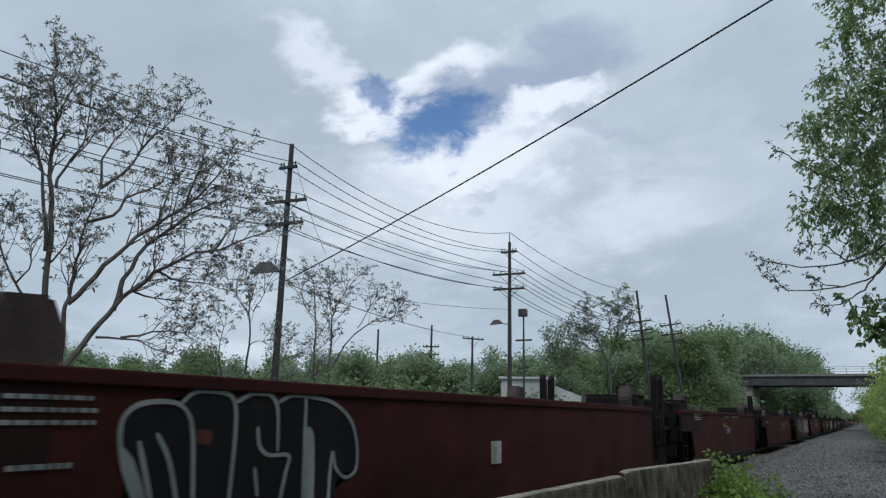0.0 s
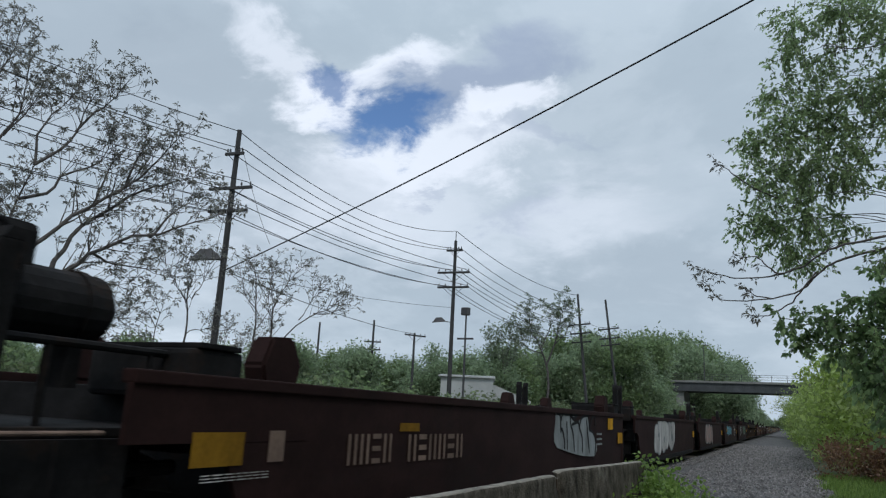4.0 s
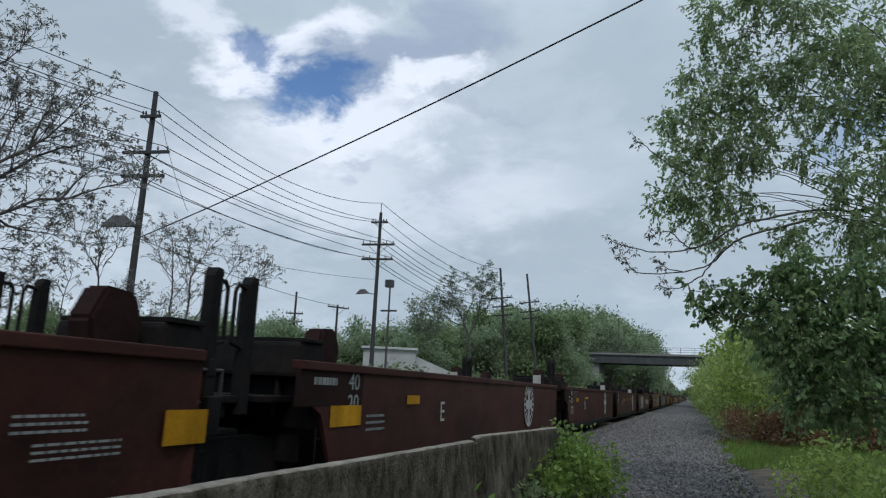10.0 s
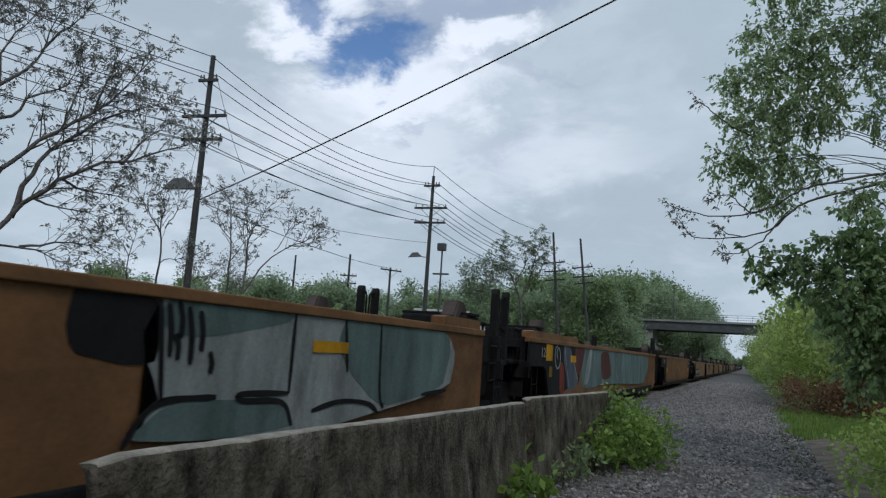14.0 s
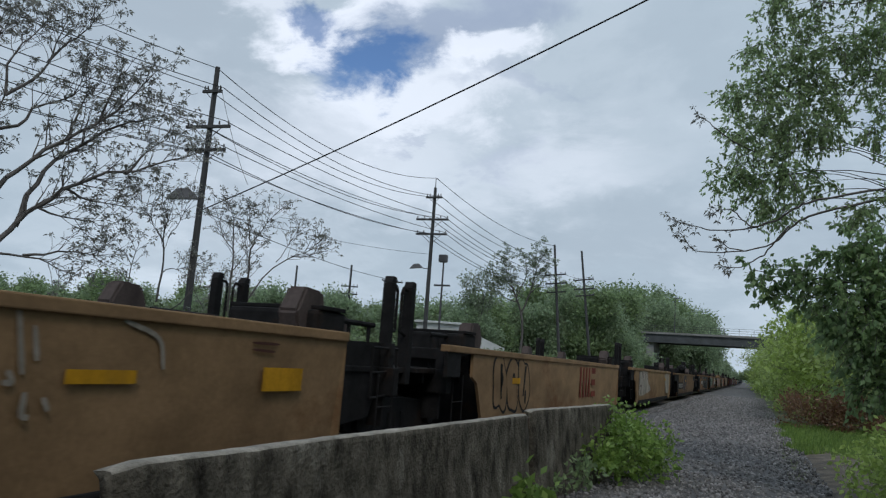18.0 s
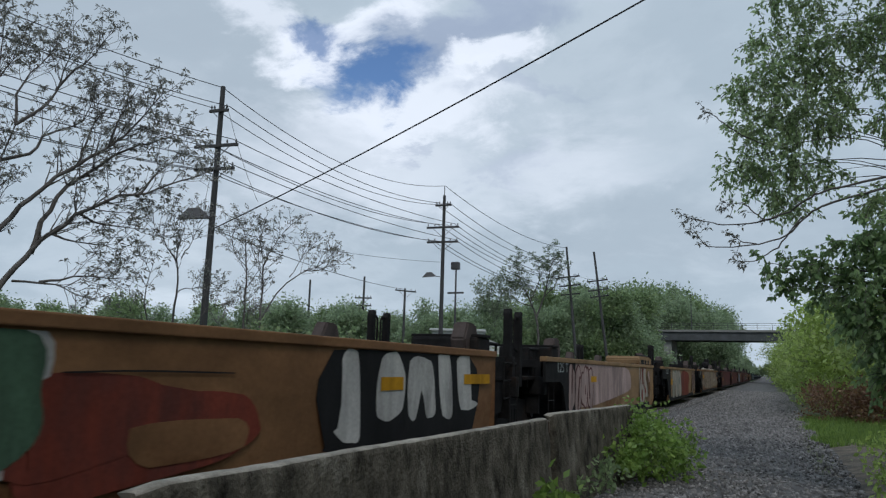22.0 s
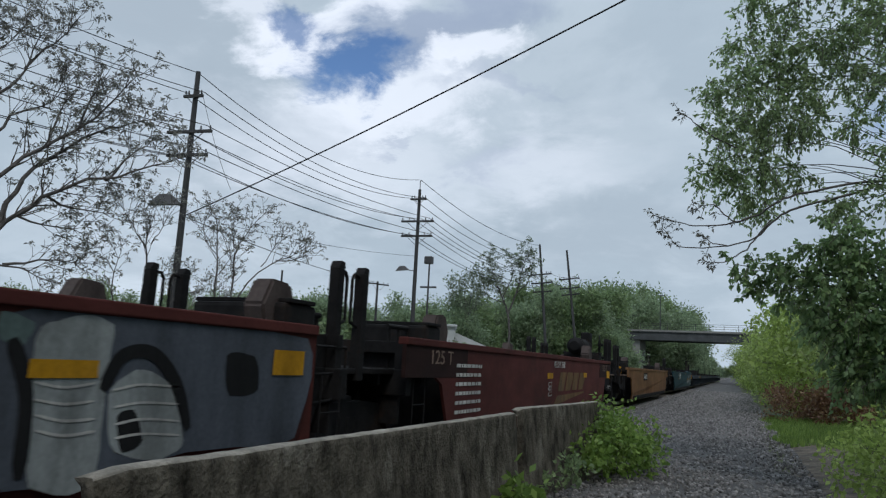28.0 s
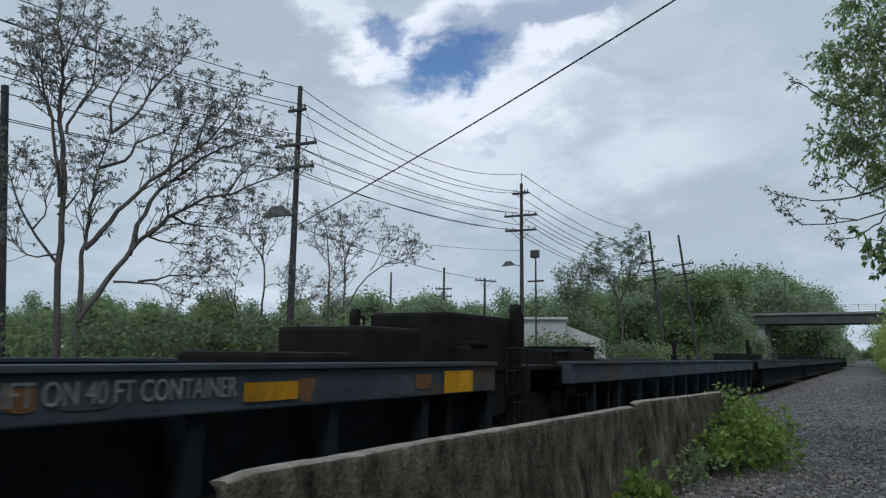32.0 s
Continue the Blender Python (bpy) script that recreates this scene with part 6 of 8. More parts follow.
    def end_frame(bm):
        box(bm, -1.42, 1.42, q - 0.08, q + 0.08, 0.72, 1.02, 0.015)
        for x in (-1.3, -0.7, 0.0, 0.7, 1.3):
            box(bm, x - 0.05, x + 0.05, q - 0.06, q + 0.06, 0.98, top - 0.02)
        box(bm, -1.36, 1.36, q - 0.05, q + 0.05, top - 0.16, top - 0.02, 0.01)
        box(bm, -1.30, 1.30, q - 0.03, q + 0.03, 0.40, 0.74)
    part("end_frame", shared(("end_frame", *key), end_frame, STEEL), STEEL, t, "dark steel end frame")

    def hose(bm):
        pts = [Vector((0.55, q + 0.1 * s, 0.8)), Vector((0.6, q + 0.35 * s, 0.55)), Vector((0.6, q + 0.6 * s, 0.48)), Vector((0.5, q + 0.9 * s, 0.62))]
        for a, b in zip(pts, pts[1:]):
            rod(bm, a, b, 0.028)
    part("air_hose", shared(("air_hose", *key), hose, STEEL), STEEL, t)

    def step(bm):
        y = q - 0.25 * s
        for z in (0.34, 0.62):
            rod(bm, (1.44, y - 0.17, z), (1.44, y + 0.17, z), 0.009)
        for k in (-0.17, 0.17):
            rod(bm, (1.44, y + k, 0.34), (1.44, y + k, 0.96), 0.009)
    part("side_step", shared(("side_step", *key), step, STEEL), STEEL, t, "thin worn side step")


def side_outline(well, end, top, low):
    """The side sheet in (y, z), with the arches over the trucks."""
    a, b = well[0], well[1]
    return [(a - 0.15, 0.94), (a + 0.05, 0.86), (a + 0.30, 0.36), (a + 0.40, low)] + ([(b - 0.40, low), (b - 0.30, 0.36), (b - 0.05, 0.86), (b + 0.15, 0.94), (b + 0.15, top)] if end else [(b - 0.12, low), (b, 0.30), (b, top)]) + [(a - 0.15, top)]


def well_unit(first, last, color, label, marks=(), top=1.37, style="plain", front=False, rear=False, tank="", trim="plain", roll=(), hood=None, boxes=(), machinery=False, gap=1.75, raised=(), lead=1.5, art=(), post=None, strip_to=0.95):
    """One unit of the train between the moments at which its joints pass: a container well on trucks."""
    length = (last - first) * SPEED
    t = thing("well_car", pose(TRACK_X, 3 + SPEED * (first + last) / 2, RAIL_TOP), label, "freight car", "well cars of the train")
    c = CAR[color]
    h = length / 2
    wf, wr = -h + (2.75 if front else lead), h - (2.75 if rear else gap)
    ef, er = -h + (1.95 if front else min(0.45, lead - 0.4)), h - (1.95 if rear else gap)
    low = 0.14
    key = (round(length, 2), front, rear, round(top, 2), color, style)
    if style == "plain":
        for s in (1, -1):
            def sheet(bm, s=s):
                o = side_outline((wf, wr), rear, top, low)
                # upper sheet stands upright, the lower sill leans in
                prism(bm, o, s * 1.46, s * 1.5)
                for v in bm.verts:
                    if v.co.z < 0.2:
                        v.co.x -= 0.05 * s
            part("side_panel", shared(("side_panel", s, *key), sheet, c), c, t)
            for y0, y1 in ((ef, wf + strip_to), (wr - 0.95, er)) if rear else ((ef, wf + strip_to),):
                def strip(bm, s=s, y0=y0, y1=y1):
                    x0, x1 = sorted((s * 1.455, s * 1.504))
                    if y0 < 0 and strip_to > 0 and color in ("tan", "orange", "dun") and top > 1.26:
                        prism(bm, [(y0, 0.935), (wf - 0.15, 0.935), (wf + 0.05, 0.855), (wf + 0.30, 0.355), (wf + 0.38, 0.24), (y1, 0.24), (y1, top - 0.05), (y0, top - 0.05)], x0, x1)
                    else:
                        box(bm, x0, x1, y0, y1, 0.935, top - 0.05, 0.004)
                dark = STEEL if color in ("tan", "orange", "dun") and top > 1.26 else c if color in ("teal", "orange") else CAR["umber"]
                part("end_strip", shared(("end_strip", s, y0 > 0, strip_to, *key), strip, dark), dark, t, "grimy side strip above the truck")

            def chord(bm, s=s):
                x0, x1 = sorted((s * 1.40, s * 1.525))
                box(bm, x0, x1, ef, er, top - 0.055, top + 0.03, 0.012)
            part("top_chord", shared(("top_chord", s, *key), chord, c), c, t)

            def sill(bm, s=s):
                x0, x1 = sorted((s * 1.28, s * 1.49))
                box(bm, x0, x1, wf + 0.8, wr - 0.8, low - 0.02, low + 0.12, 0.02)
            part("bottom_sill", shared(("bottom_sill", s, *key), sill, STEEL), STEEL, t)
    else:
        deep = 0.24 if style == "rib" else 0.25
        for s in (1, -1):
            def band(bm, s=s):
                x0, x1 = sorted((s * 1.36, s * 1.5))
                box(bm, x0, x1, ef, er, top - deep, top, 0.014)
            part("top_chord", shared(("top_chord", s, *key), band, c), c, t, "heavy top chord band")
            for z in (top + 0.002, top - deep - 0.042) if style == "rib" else (top + 0.002,):
                def flange(bm, s=s, z=z):
                    x0, x1 = sorted((s * 1.30, s * 1.53))
                    box(bm, x0, x1, ef, er, z, z + 0.04, 0.008)
                part("flange", shared(("flange", s, round(z, 2), *key), flange, c), c, t)

            def web(bm, s=s):
                x0, x1 = sorted((s * 1.16, s * 1.20))
                box(bm, x0, x1, wf, wr, low, top - deep + 0.01)
            # The low style's web and ribs carry the chord's shade as colour.
            inner = CAR["rust"] if style == "rib" else SHADE_BLUE
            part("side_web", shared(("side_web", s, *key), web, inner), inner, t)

            def foot(bm, s=s):
                x0, x1 = sorted((s * 1.15, s * 1.45))
                box(bm, x0, x1, wf + 0.3, wr - 0.3, low - 0.03, low + 0.1, 0.015)
            part("bottom_sill", shared(("bottom_sill", s, *key), foot, STEEL), STEEL, t)
            n = int((wr - wf) / 1.15)
            for i in range(n + 1):
                def rib(bm, s=s):
                    x0, x1 = sorted((s * 1.19, s * 1.44))
                    prism(bm, [(-0.05, low), (0.05, low), (0.06, top - deep), (-0.06, top - deep)], x0, x1)
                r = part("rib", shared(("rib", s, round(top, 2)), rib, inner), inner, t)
                r.matrix_basis = pose(0, wf + (wr - wf) * i / n, 0)

    def floor(bm):
        box(bm, -1.3, 1.3, wf + 0.75, wr - 0.75, low - 0.02, low + 0.06)
    part("well_floor", shared(("well_floor", *key), floor, STEEL), STEEL, t)
    if style != "plain" or color == "teal":
        trim = "none"
    car_end(t, wf, -h, top, color, front, tank == "front", trim, machinery)
    car_end(t, wr, h, top, color, rear, tank == "rear", trim)
    if front:
        truck(t, -h + 1.75)
    if rear:
        truck(t, h - 1.75)
    else:
        truck(t, h)
    # load stencils over both trucks
    if style == "plain" and top > 1.26 and color not in ("umber", "dun", "maroon") and strip_to > 0:
        for y in (wf - 0.3, wr - 0.45) if rear and color != "brown" else (wf - 0.3,):
            if color == "brown" and not front and y < 0:
                for word, z in (("40", 1.10), ("20", 0.88)):
                    lettering(word, y + 0.9, y + 1.15, z, z + 0.17, 1.506, PAINT["grey"], t)
            else:
                lettering("125 T", y, y + 0.7, 1.10, 1.27, 1.506, PAINT["grey" if color in ("tan", "orange", "dun") else "taupe"], t)
            if color in ("maroon", "brown") or art:
                continue
            bm = bmesh.new()
            q = (wf + 1.0) if y < 0 else (wr - 0.95)
            flat_quad(bm, 1.507, [(q, 0.70), (q + 0.46, 0.70), (q + 0.46, 0.92), (q, 0.92)])
            skin("reflector_panel", bm, PAINT["yellow"], t, "yellow rectangular panel")
    if style == "plain" and color == "umber":
        if not rear:
            bm = bmesh.new()
            flat_quad(bm, 1.507, [(wr - 0.62, 0.72), (wr - 0.12, 0.72), (wr - 0.12, 0.95), (wr - 0.62, 0.95)])
            skin("reflector_panel", bm, PAINT["yellow"], t, "yellow rectangular panel")
    for paint, r, y0, y1 in roll:
        bm = bmesh.new()
        n = 10
        pts = [Vector((1.38 + 0.015 * noise.noise((y0 * 3, i, 1)), y0 + (y1 - y0) * i / n, top + 0.03 + r * 0.8 + 0.02 * noise.noise((i * 0.9, y0, 2)))) for i in range(n + 1)]
        for i in range(n):
            rod(bm, pts[i], pts[i + 1], r * (1 + 0.2 * noise.noise((i * 1.3, y0, 5))), r * (1 + 0.2 * noise.noise((i * 1.3 + 1.3, y0, 5))), 10, i in (0, n - 1))
        part("cover_roll", bm, paint_of(paint), t, "rolled cover lying along the top edge")
    if hood:
        y0, y1 = hood
        bm = bmesh.new()
        prism(bm, [(y0, top + 0.03), (y1, top + 0.03), (y1 + 0.02, top + 0.20), (y1 - 0.08, top + 0.27), (y0 + 0.10, top + 0.27), (y0, top + 0.18)], 0.5, 1.47)
        bmesh.ops.bevel(bm, geom=list(bm.edges), offset=0.03, segments=2, affect="EDGES")
        part("end_hood", bm, c, t, "rounded raised hood on the end of the well")
        for a, b in ((0.33, 0.85), (0.98, 1.28), (1.54, 1.77)):
            bm = bmesh.new()
            flat_quad(bm, 1.473, [(y0 + a, top + 0.05), (y0 + b, top + 0.05), (y0 + b, top + 0.17), (y0 + a, top + 0.17)])
            skin("hood_opening", bm, PAINT["black"], t)
        bm = bmesh.new()
        rod(bm, (1.36, y0 + 0.15, top + 0.28), (1.36, y1 - 0.1, top + 0.28), 0.045)
        part("hood_tube", bm, STEEL, t, "dark tube along the top of the hood")
    for y0, y1, z in raised:
        bm = bmesh.new()
        prism(bm, [(y0, top + 0.032), (y1, top + 0.032), (y1, top + z - 0.02), (y1 - 0.1, top + z), (y0 + 0.1, top + z), (y0, top + z - 0.02)], 1.30, 1.49)
        part("raised_coaming", bm, c, t, "raised edge along the end of the well")
    for y0, y1, z in boxes:
        bm = bmesh.new()
        box(bm, 0.2, 1.2, y0, y1, top - 0.3, top + z, 0.04)
        part("equipment_box", bm, STEEL, t, "dark boxy equipment on the end of the well")
    if post:
        bm = bmesh.new()
        box(bm, 1.24, 1.32, post - 0.07, post + 0.07, 0.80, 1.28, 0.01)
        part("marker_post", bm, PAINT["yellow"], t, "short yellow upright over the coupler")
    x = 1.5
    for i, m in enumerate(marks):
        if m[0] in ("graf", "patch"):
            m = (m[0], max(m[1], wf + 0.42), min(m[2], wr - (0.42 if rear else 0.05)), *m[3:])
            if m[2] - m[1] < (0.3 if m[0] == "graf" else 0.05):
                continue
        drop = np.interp((first + last) / 2, (4.5, 6.5, 12.0, 24.5, 28.0), (0.015, -0.015, -0.04, -0.042, -0.058))
        m = (*m[:3], m[3] + drop, m[4] + drop, *m[5:])
        mark(t, m, x, int(abs(first) * 100) + i * 13, 0.22, top - 0.07)
    for m in art:
        painted(t, m, x, 0.22, top - 0.06)
    TRAIN.append((t, 3 + SPEED * (first + last) / 2))
    return t


MARKS = {}
MARKS['U0'] = (
    ('rect', -0.15, 0.09, 0.69, 0.92, 'white'),
)
MARKS['U1'] = (
    ('lines', -5.37, -4.60, 1.15, 1.30, 3, 'white'),
)
MARKS['U2'] = (
    ('swoosh', 0.01, 2.63, 0.74, 1.10, 'gold'),
    ('rect', 3.15, 3.38, 1.01, 1.09, 'yellow'),
    ('lines', -5.67, -5.04, 1.06, 1.16, 3, 'white'),
)
MARKS['U3'] = (
    ('graf', 0.30, 6.25, 0.37, 1.33, 5, 'pink', 'maroon'),
)
MARKS['U4'] = (
    ('text', -2.51, -2.24, 0.69, 0.98, 'A', 'white'),
    ('frame', -1.32, -1.09, 0.64, 0.94, 'white'),
    ('swoosh', -0.64, 2.45, 0.66, 1.09, 'gold'),
    ('text', -0.90, 0.36, 1.17, 1.30, 'WELL LD LMT 125 000', 'white'),
)
MARKS['V0'] = (
    ('rect', -6.09, -5.60, 0.77, 0.99, 'amber'),
    ('rect', -5.33, -5.15, 0.78, 1.00, 'taupe'),
    ('bars', -4.30, -3.48, 0.71, 0.97, 4, 'taupe'),
    ('bars', -3.20, -1.80, 0.70, 0.96, 6, 'taupe'),
    ('rect', -3.36, -2.95, 0.99, 1.07, 'amber'),
)
MARKS['V1'] = (
    ('graf', -3.85, 0.24, 0.32, 1.33, 3, 'white', 'grey'),
)
MARKS['V2'] = (
    ('graf', -3.59, -0.12, 0.33, 1.33, 3, 'pink', 'grey'),
)
MARKS['V3'] = (
    ('graf', -4.34, -0.06, 0.65, 1.31, 5, 'cyan', 'brown'),
    ('rect', -4.75, -4.21, 0.91, 1.08, 'yellow'),
    ('logo', 2.44, 3.34, 0.68, 1.33, 'white'),
)
MARKS['V4'] = (
    ('logo', -4.70, -3.72, 0.59, 1.32, 'white'),
    ('graf', -0.13, 3.52, 0.64, 1.33, 3, 'green', 'grey'),
    ('graf', -2.47, -1.47, 0.69, 1.30, 1, 'brown', 'grey'),
    ('rect', 5.20, 5.85, 0.79, 0.99, 'yellow'),
)
MARKS['R0'] = (
    ('rect', -8.9, -8.0, 1.27, 1.40, 'yellow'),
    ('bars', -5.53, -4.97, 0.77, 0.93, 4, 'grey'),
    ('bars', -4.84, -4.08, 0.75, 0.92, 5, 'grey'),
    ('text', 4.68, 5.20, 0.70, 1.03, '53', 'yellow'),
    ('rect', 8.05, 8.96, 1.27, 1.33, 'yellow'),
)
MARKS['W0'] = (
    ('bars', -3.77, -3.36, 0.77, 1.01, 3, 'white'),
    ('bars', -3.06, -1.67, 0.74, 1.01, 6, 'white'),
    ('text', -0.52, -0.31, 0.72, 0.92, 'A', 'white'),
    ('logo', 3.81, 4.69, 0.42, 1.33, 'white'),
    ('rect', 2.95, 3.41, 0.95, 1.06, 'yellow'),
    ('rect', 4.81, 5.24, 0.94, 1.06, 'yellow'),
    ('rect', 6.74, 7.19, 0.72, 0.96, 'yellow'),
)
MARKS['W1'] = (
    ('logo', 2.31, 3.37, 0.51, 1.33, 'white'),
    ('text', -3.06, -2.90, 0.73, 1.00, 'E', 'white'),
)
MARKS['W2'] = (
    ('logo', 2.48, 3.41, 0.46, 1.33, 'white'),
    ('lines', -6.26, -6.12, 0.93, 1.14, 2, 'white'),
    ('text', -3.10, -2.89, 0.70, 0.98, 'D', 'white'),
    ('frame', -5.94, -5.48, 0.62, 0.83, 'white'),
    ('rect', -2.91, -2.18, 1.04, 1.11, 'yellow'),
)
MARKS['W3'] = (
    ('logo', 2.36, 3.39, 0.40, 1.33, 'white'),
    ('text', -3.83, -3.68, 0.73, 0.95, 'C', 'white'),
    ('rect', -3.08, -2.60, 0.95, 1.06, 'yellow'),
    ('rect', -1.03, -0.59, 0.98, 1.08, 'yellow'),
    ('rect', 1.08, 1.53, 0.99, 1.10, 'yellow'),
)
MARKS['W4'] = (
    ('logo', -5.43, -4.51, 0.40, 1.33, 'white'),
    ('graf', -4.25, -2.41, 0.38, 1.28, 4, 'grey', 'cream'),
    ('rect', -6.02, -5.70, 0.98, 1.09, 'yellow'),
    ('rect', -3.76, -3.29, 1.12, 1.21, 'yellow'),
    ('rect', 0.21, 0.67, 0.95, 1.07, 'yellow'),
    ('rect', 2.39, 2.85, 0.97, 1.09, 'yellow'),
    ('rect', 4.86, 5.50, 0.79, 0.99, 'yellow'),
    ('bars', 0.72, 1.58, 0.69, 0.96, 4, 'white'),
    ('bars', 2.03, 3.31, 0.68, 0.97, 6, 'white'),
    ('text', -0.55, -0.40, 0.76, 0.95, 'B', 'white'),
    ('lines', -6.76, -6.34, 0.63, 0.86, 4, 'white'),
)
MARKS['X0'] = (
    ('panel', -3.97, -0.94, 0.76, 1.17, 10, 'black'),
)
MARKS['Y0'] = (
    ('panel', -4.53, -1.26, 0.45, 0.88, 9, 'black'),
    ('graf', 2.29, 2.95, 0.41, 1.28, 1, 'maroon', 'cream'),
)
MARKS['Y1'] = (
    ('graf', -3.35, -1.10, 0.50, 1.33, 4, 'black', 'cream'),
    ('rect', -3.00, -2.58, 0.94, 1.03, 'yellow'),
    ('bars', 0.38, 2.03, 0.59, 1.21, 3, 'redtext'),
)
MARKS['Y2'] = (
    ('graf', -5.18, -3.38, 0.46, 1.33, 3, 'tan', 'black'),
    ('bars', 0.44, 2.27, 0.58, 1.24, 3, 'redtext'),
    ('rect', -4.32, -3.91, 0.89, 0.98, 'yellow'),
)
MARKS['Y3'] = (
    ('rect', 2.75, 3.17, 0.97, 1.06, 'yellow'),
)
MARKS['Y4'] = (
    ('panel', -5.88, -3.06, 0.54, 0.88, 6, 'black'),
)
MARKS['Z0'] = (
    ('panel', -3.55, -1.41, 0.68, 1.00, 10, 'black'),
)
MARKS['Z1'] = (
    ('graf', -5.20, -1.14, 0.49, 1.33, 4, 'green', 'white'),
)
MARKS['Z2'] = (
    ('graf', -7.07, -3.26, 0.38, 1.33, 4, 'pink', 'maroon'),
    ('rect', -3.46, -2.94, 0.95, 1.07, 'yellow'),
)
MARKS['Z3'] = (
    ('graf', -3.91, -1.07, 0.16, 1.33, 3, 'cream', 'tealgrey'),
    ('patch', -1.08, 2.14, 0.16, 1.28, 'redtext'),
    ('graf', 3.47, 5.61, 0.32, 1.33, 4, 'taupe', 'brown'),
)
MARKS['Z4'] = (
    ('patch', -6.29, 8.72, 0.38, 1.33, 'putty'),
    ('bars', 1.6, 3.1, 0.74, 0.88, 7, 'cream'),
)
MARKS['A1'] = (
    ('frame', 5.41, 6.03, 0.48, 0.83, 'white'),
    ('rect', 5.63, 6.05, 0.88, 1.03, 'yellow'),
)
MARKS['A2'] = (
    ('graf', -4.78, -1.09, 0.33, 1.33, 5, 'skyblue', 'grey'),
    ('swoosh', -0.24, 2.72, 0.48, 1.13, 'gold'),
    ('text', -0.26, 0.76, 1.23, 1.33, 'WELL LD LMT 125 000', 'white'),
    ('rect', -0.78, -0.32, 1.00, 1.12, 'yellow'),
    ('rect', 2.85, 3.23, 1.01, 1.15, 'yellow'),
    ('lines', -5.97, -4.85, 1.19, 1.33, 3, 'white'),
    ('lines', -6.28, -5.96, 0.59, 0.80, 4, 'white'),
)
MARKS['A3'] = (
    ('text', -3.11, -2.85, 0.73, 0.96, 'C', 'white'),
    ('lines', -5.71, -4.92, 1.07, 1.19, 3, 'white'),
)
MARKS['A4'] = (
    ('text', -0.75, 0.25, 1.19, 1.32, 'WELL LD LMT 125 000', 'white'),
    ('rect', -1.26, -0.82, 0.97, 1.08, 'yellow'),
    ('rect', 2.32, 2.69, 0.99, 1.10, 'yellow'),
    ('frame', -1.18, -0.91, 0.63, 0.90, 'white'),
    ('text', -1.13, -0.97, 0.77, 0.83, 'PLATE', 'white'),
    ('text', -1.08, -1.02, 0.69, 0.77, 'H', 'white'),
    ('swoosh', -0.73, 2.43, 0.43, 1.10, 'gold'),
    ('lines', -6.22, -5.21, 0.47, 1.20, 6, 'white'),
)
MARKS['B0'] = (
    ('panel', -3.24, -1.96, 0.86, 1.16, 6, 'black'),
)
MARKS['C0'] = (
    ('bars', -4.88, -4.35, 0.90, 1.18, 3, 'white'),
    ('bars', -4.22, -3.25, 0.89, 1.22, 5, 'white'),
    ('rect', -5.15, -4.98, 0.86, 0.96, 'yellow'),
    ('rect', 1.10, 1.65, 1.19, 1.31, 'yellow'),
    ('bars', 3.29, 6.37, 0.53, 0.77, 15, 'grey'),
    ('text', 6.93, 7.69, 0.45, 0.73, "53'", 'white'),
    ('text', 5.21, 5.39, 1.00, 1.12, '40', 'white'),
    ('rect', 5.22, 5.42, 0.98, 0.99, 'white'),
    ('text', 5.24, 5.41, 0.85, 0.96, '20', 'white'),
    ('text', 6.02, 6.18, 1.02, 1.12, '45', 'grey'),
    ('text', 6.48, 6.65, 1.02, 1.13, '48', 'grey'),
    ('text', 7.26, 7.47, 1.01, 1.13, '53', 'grey'),
    ('lines', 5.47, 5.93, 0.81, 1.08, 6, 'grey'),
    ('lines', 7.64, 8.61, 0.80, 1.13, 5, 'grey'),
    ('rect', 8.75, 9.29, 0.83, 1.15, 'yellow'),
    ('rect', 6.46, 6.98, 0.78, 0.91, 'yellow'),
    ('ring', 4.21, 4.35, 0.98, 1.14, 'grey'),
    ('rect', 3.89, 4.51, 0.80, 0.90, 'yellow'),
)
MARKS['D0'] = (
    ('text', 1.78, 3.23, 0.93, 1.05, 'LIFT ON 40 FT CONTAINER', 'grey'),
    ('rect', 3.29, 3.78, 0.89, 1.01, 'yellow'),
    ('rect', 5.72, 6.26, 0.85, 1.05, 'yellow'),
)

# painted shapes and strokes on the sides: kind, colour, layer or width, then points along and up
ART = {}
ART['U1'] = (
    ('stroke', 'grey', 0.035, (-1.03, 0.98), (-0.93, 1.03), (-0.9, 0.96), (-0.99, 0.84), (-0.83, 0.85)),
    ('stroke', 'grey', 0.035, (-0.84, 1.0), (-0.71, 1.0), (-0.75, 0.93), (-0.86, 0.9)),
    ('stroke', 'grey', 0.035, (-0.67, 0.81), (-0.69, 0.97), (-0.57, 0.92), (-0.66, 0.88)),
    ('stroke', 'grey', 0.035, (-0.55, 0.95), (-0.56, 0.83), (-0.5, 0.92), (-0.45, 0.84)),
    ('stroke', 'grey', 0.035, (-0.42, 0.82), (-0.43, 0.96), (-0.34, 0.96)),
    ('stroke', 'grey', 0.035, (-0.43, 0.89), (-0.35, 0.89)),
    ('lines', 'grey', 2, (-1.3, 1.23), (-0.43, 1.32)),
    ('lines', 'grey', 2, (0.18, 1.25), (1.43, 1.37)),
    ('panel', 'amber', 0, (-1.47, 0.99), (-1.03, 1.1)),
)
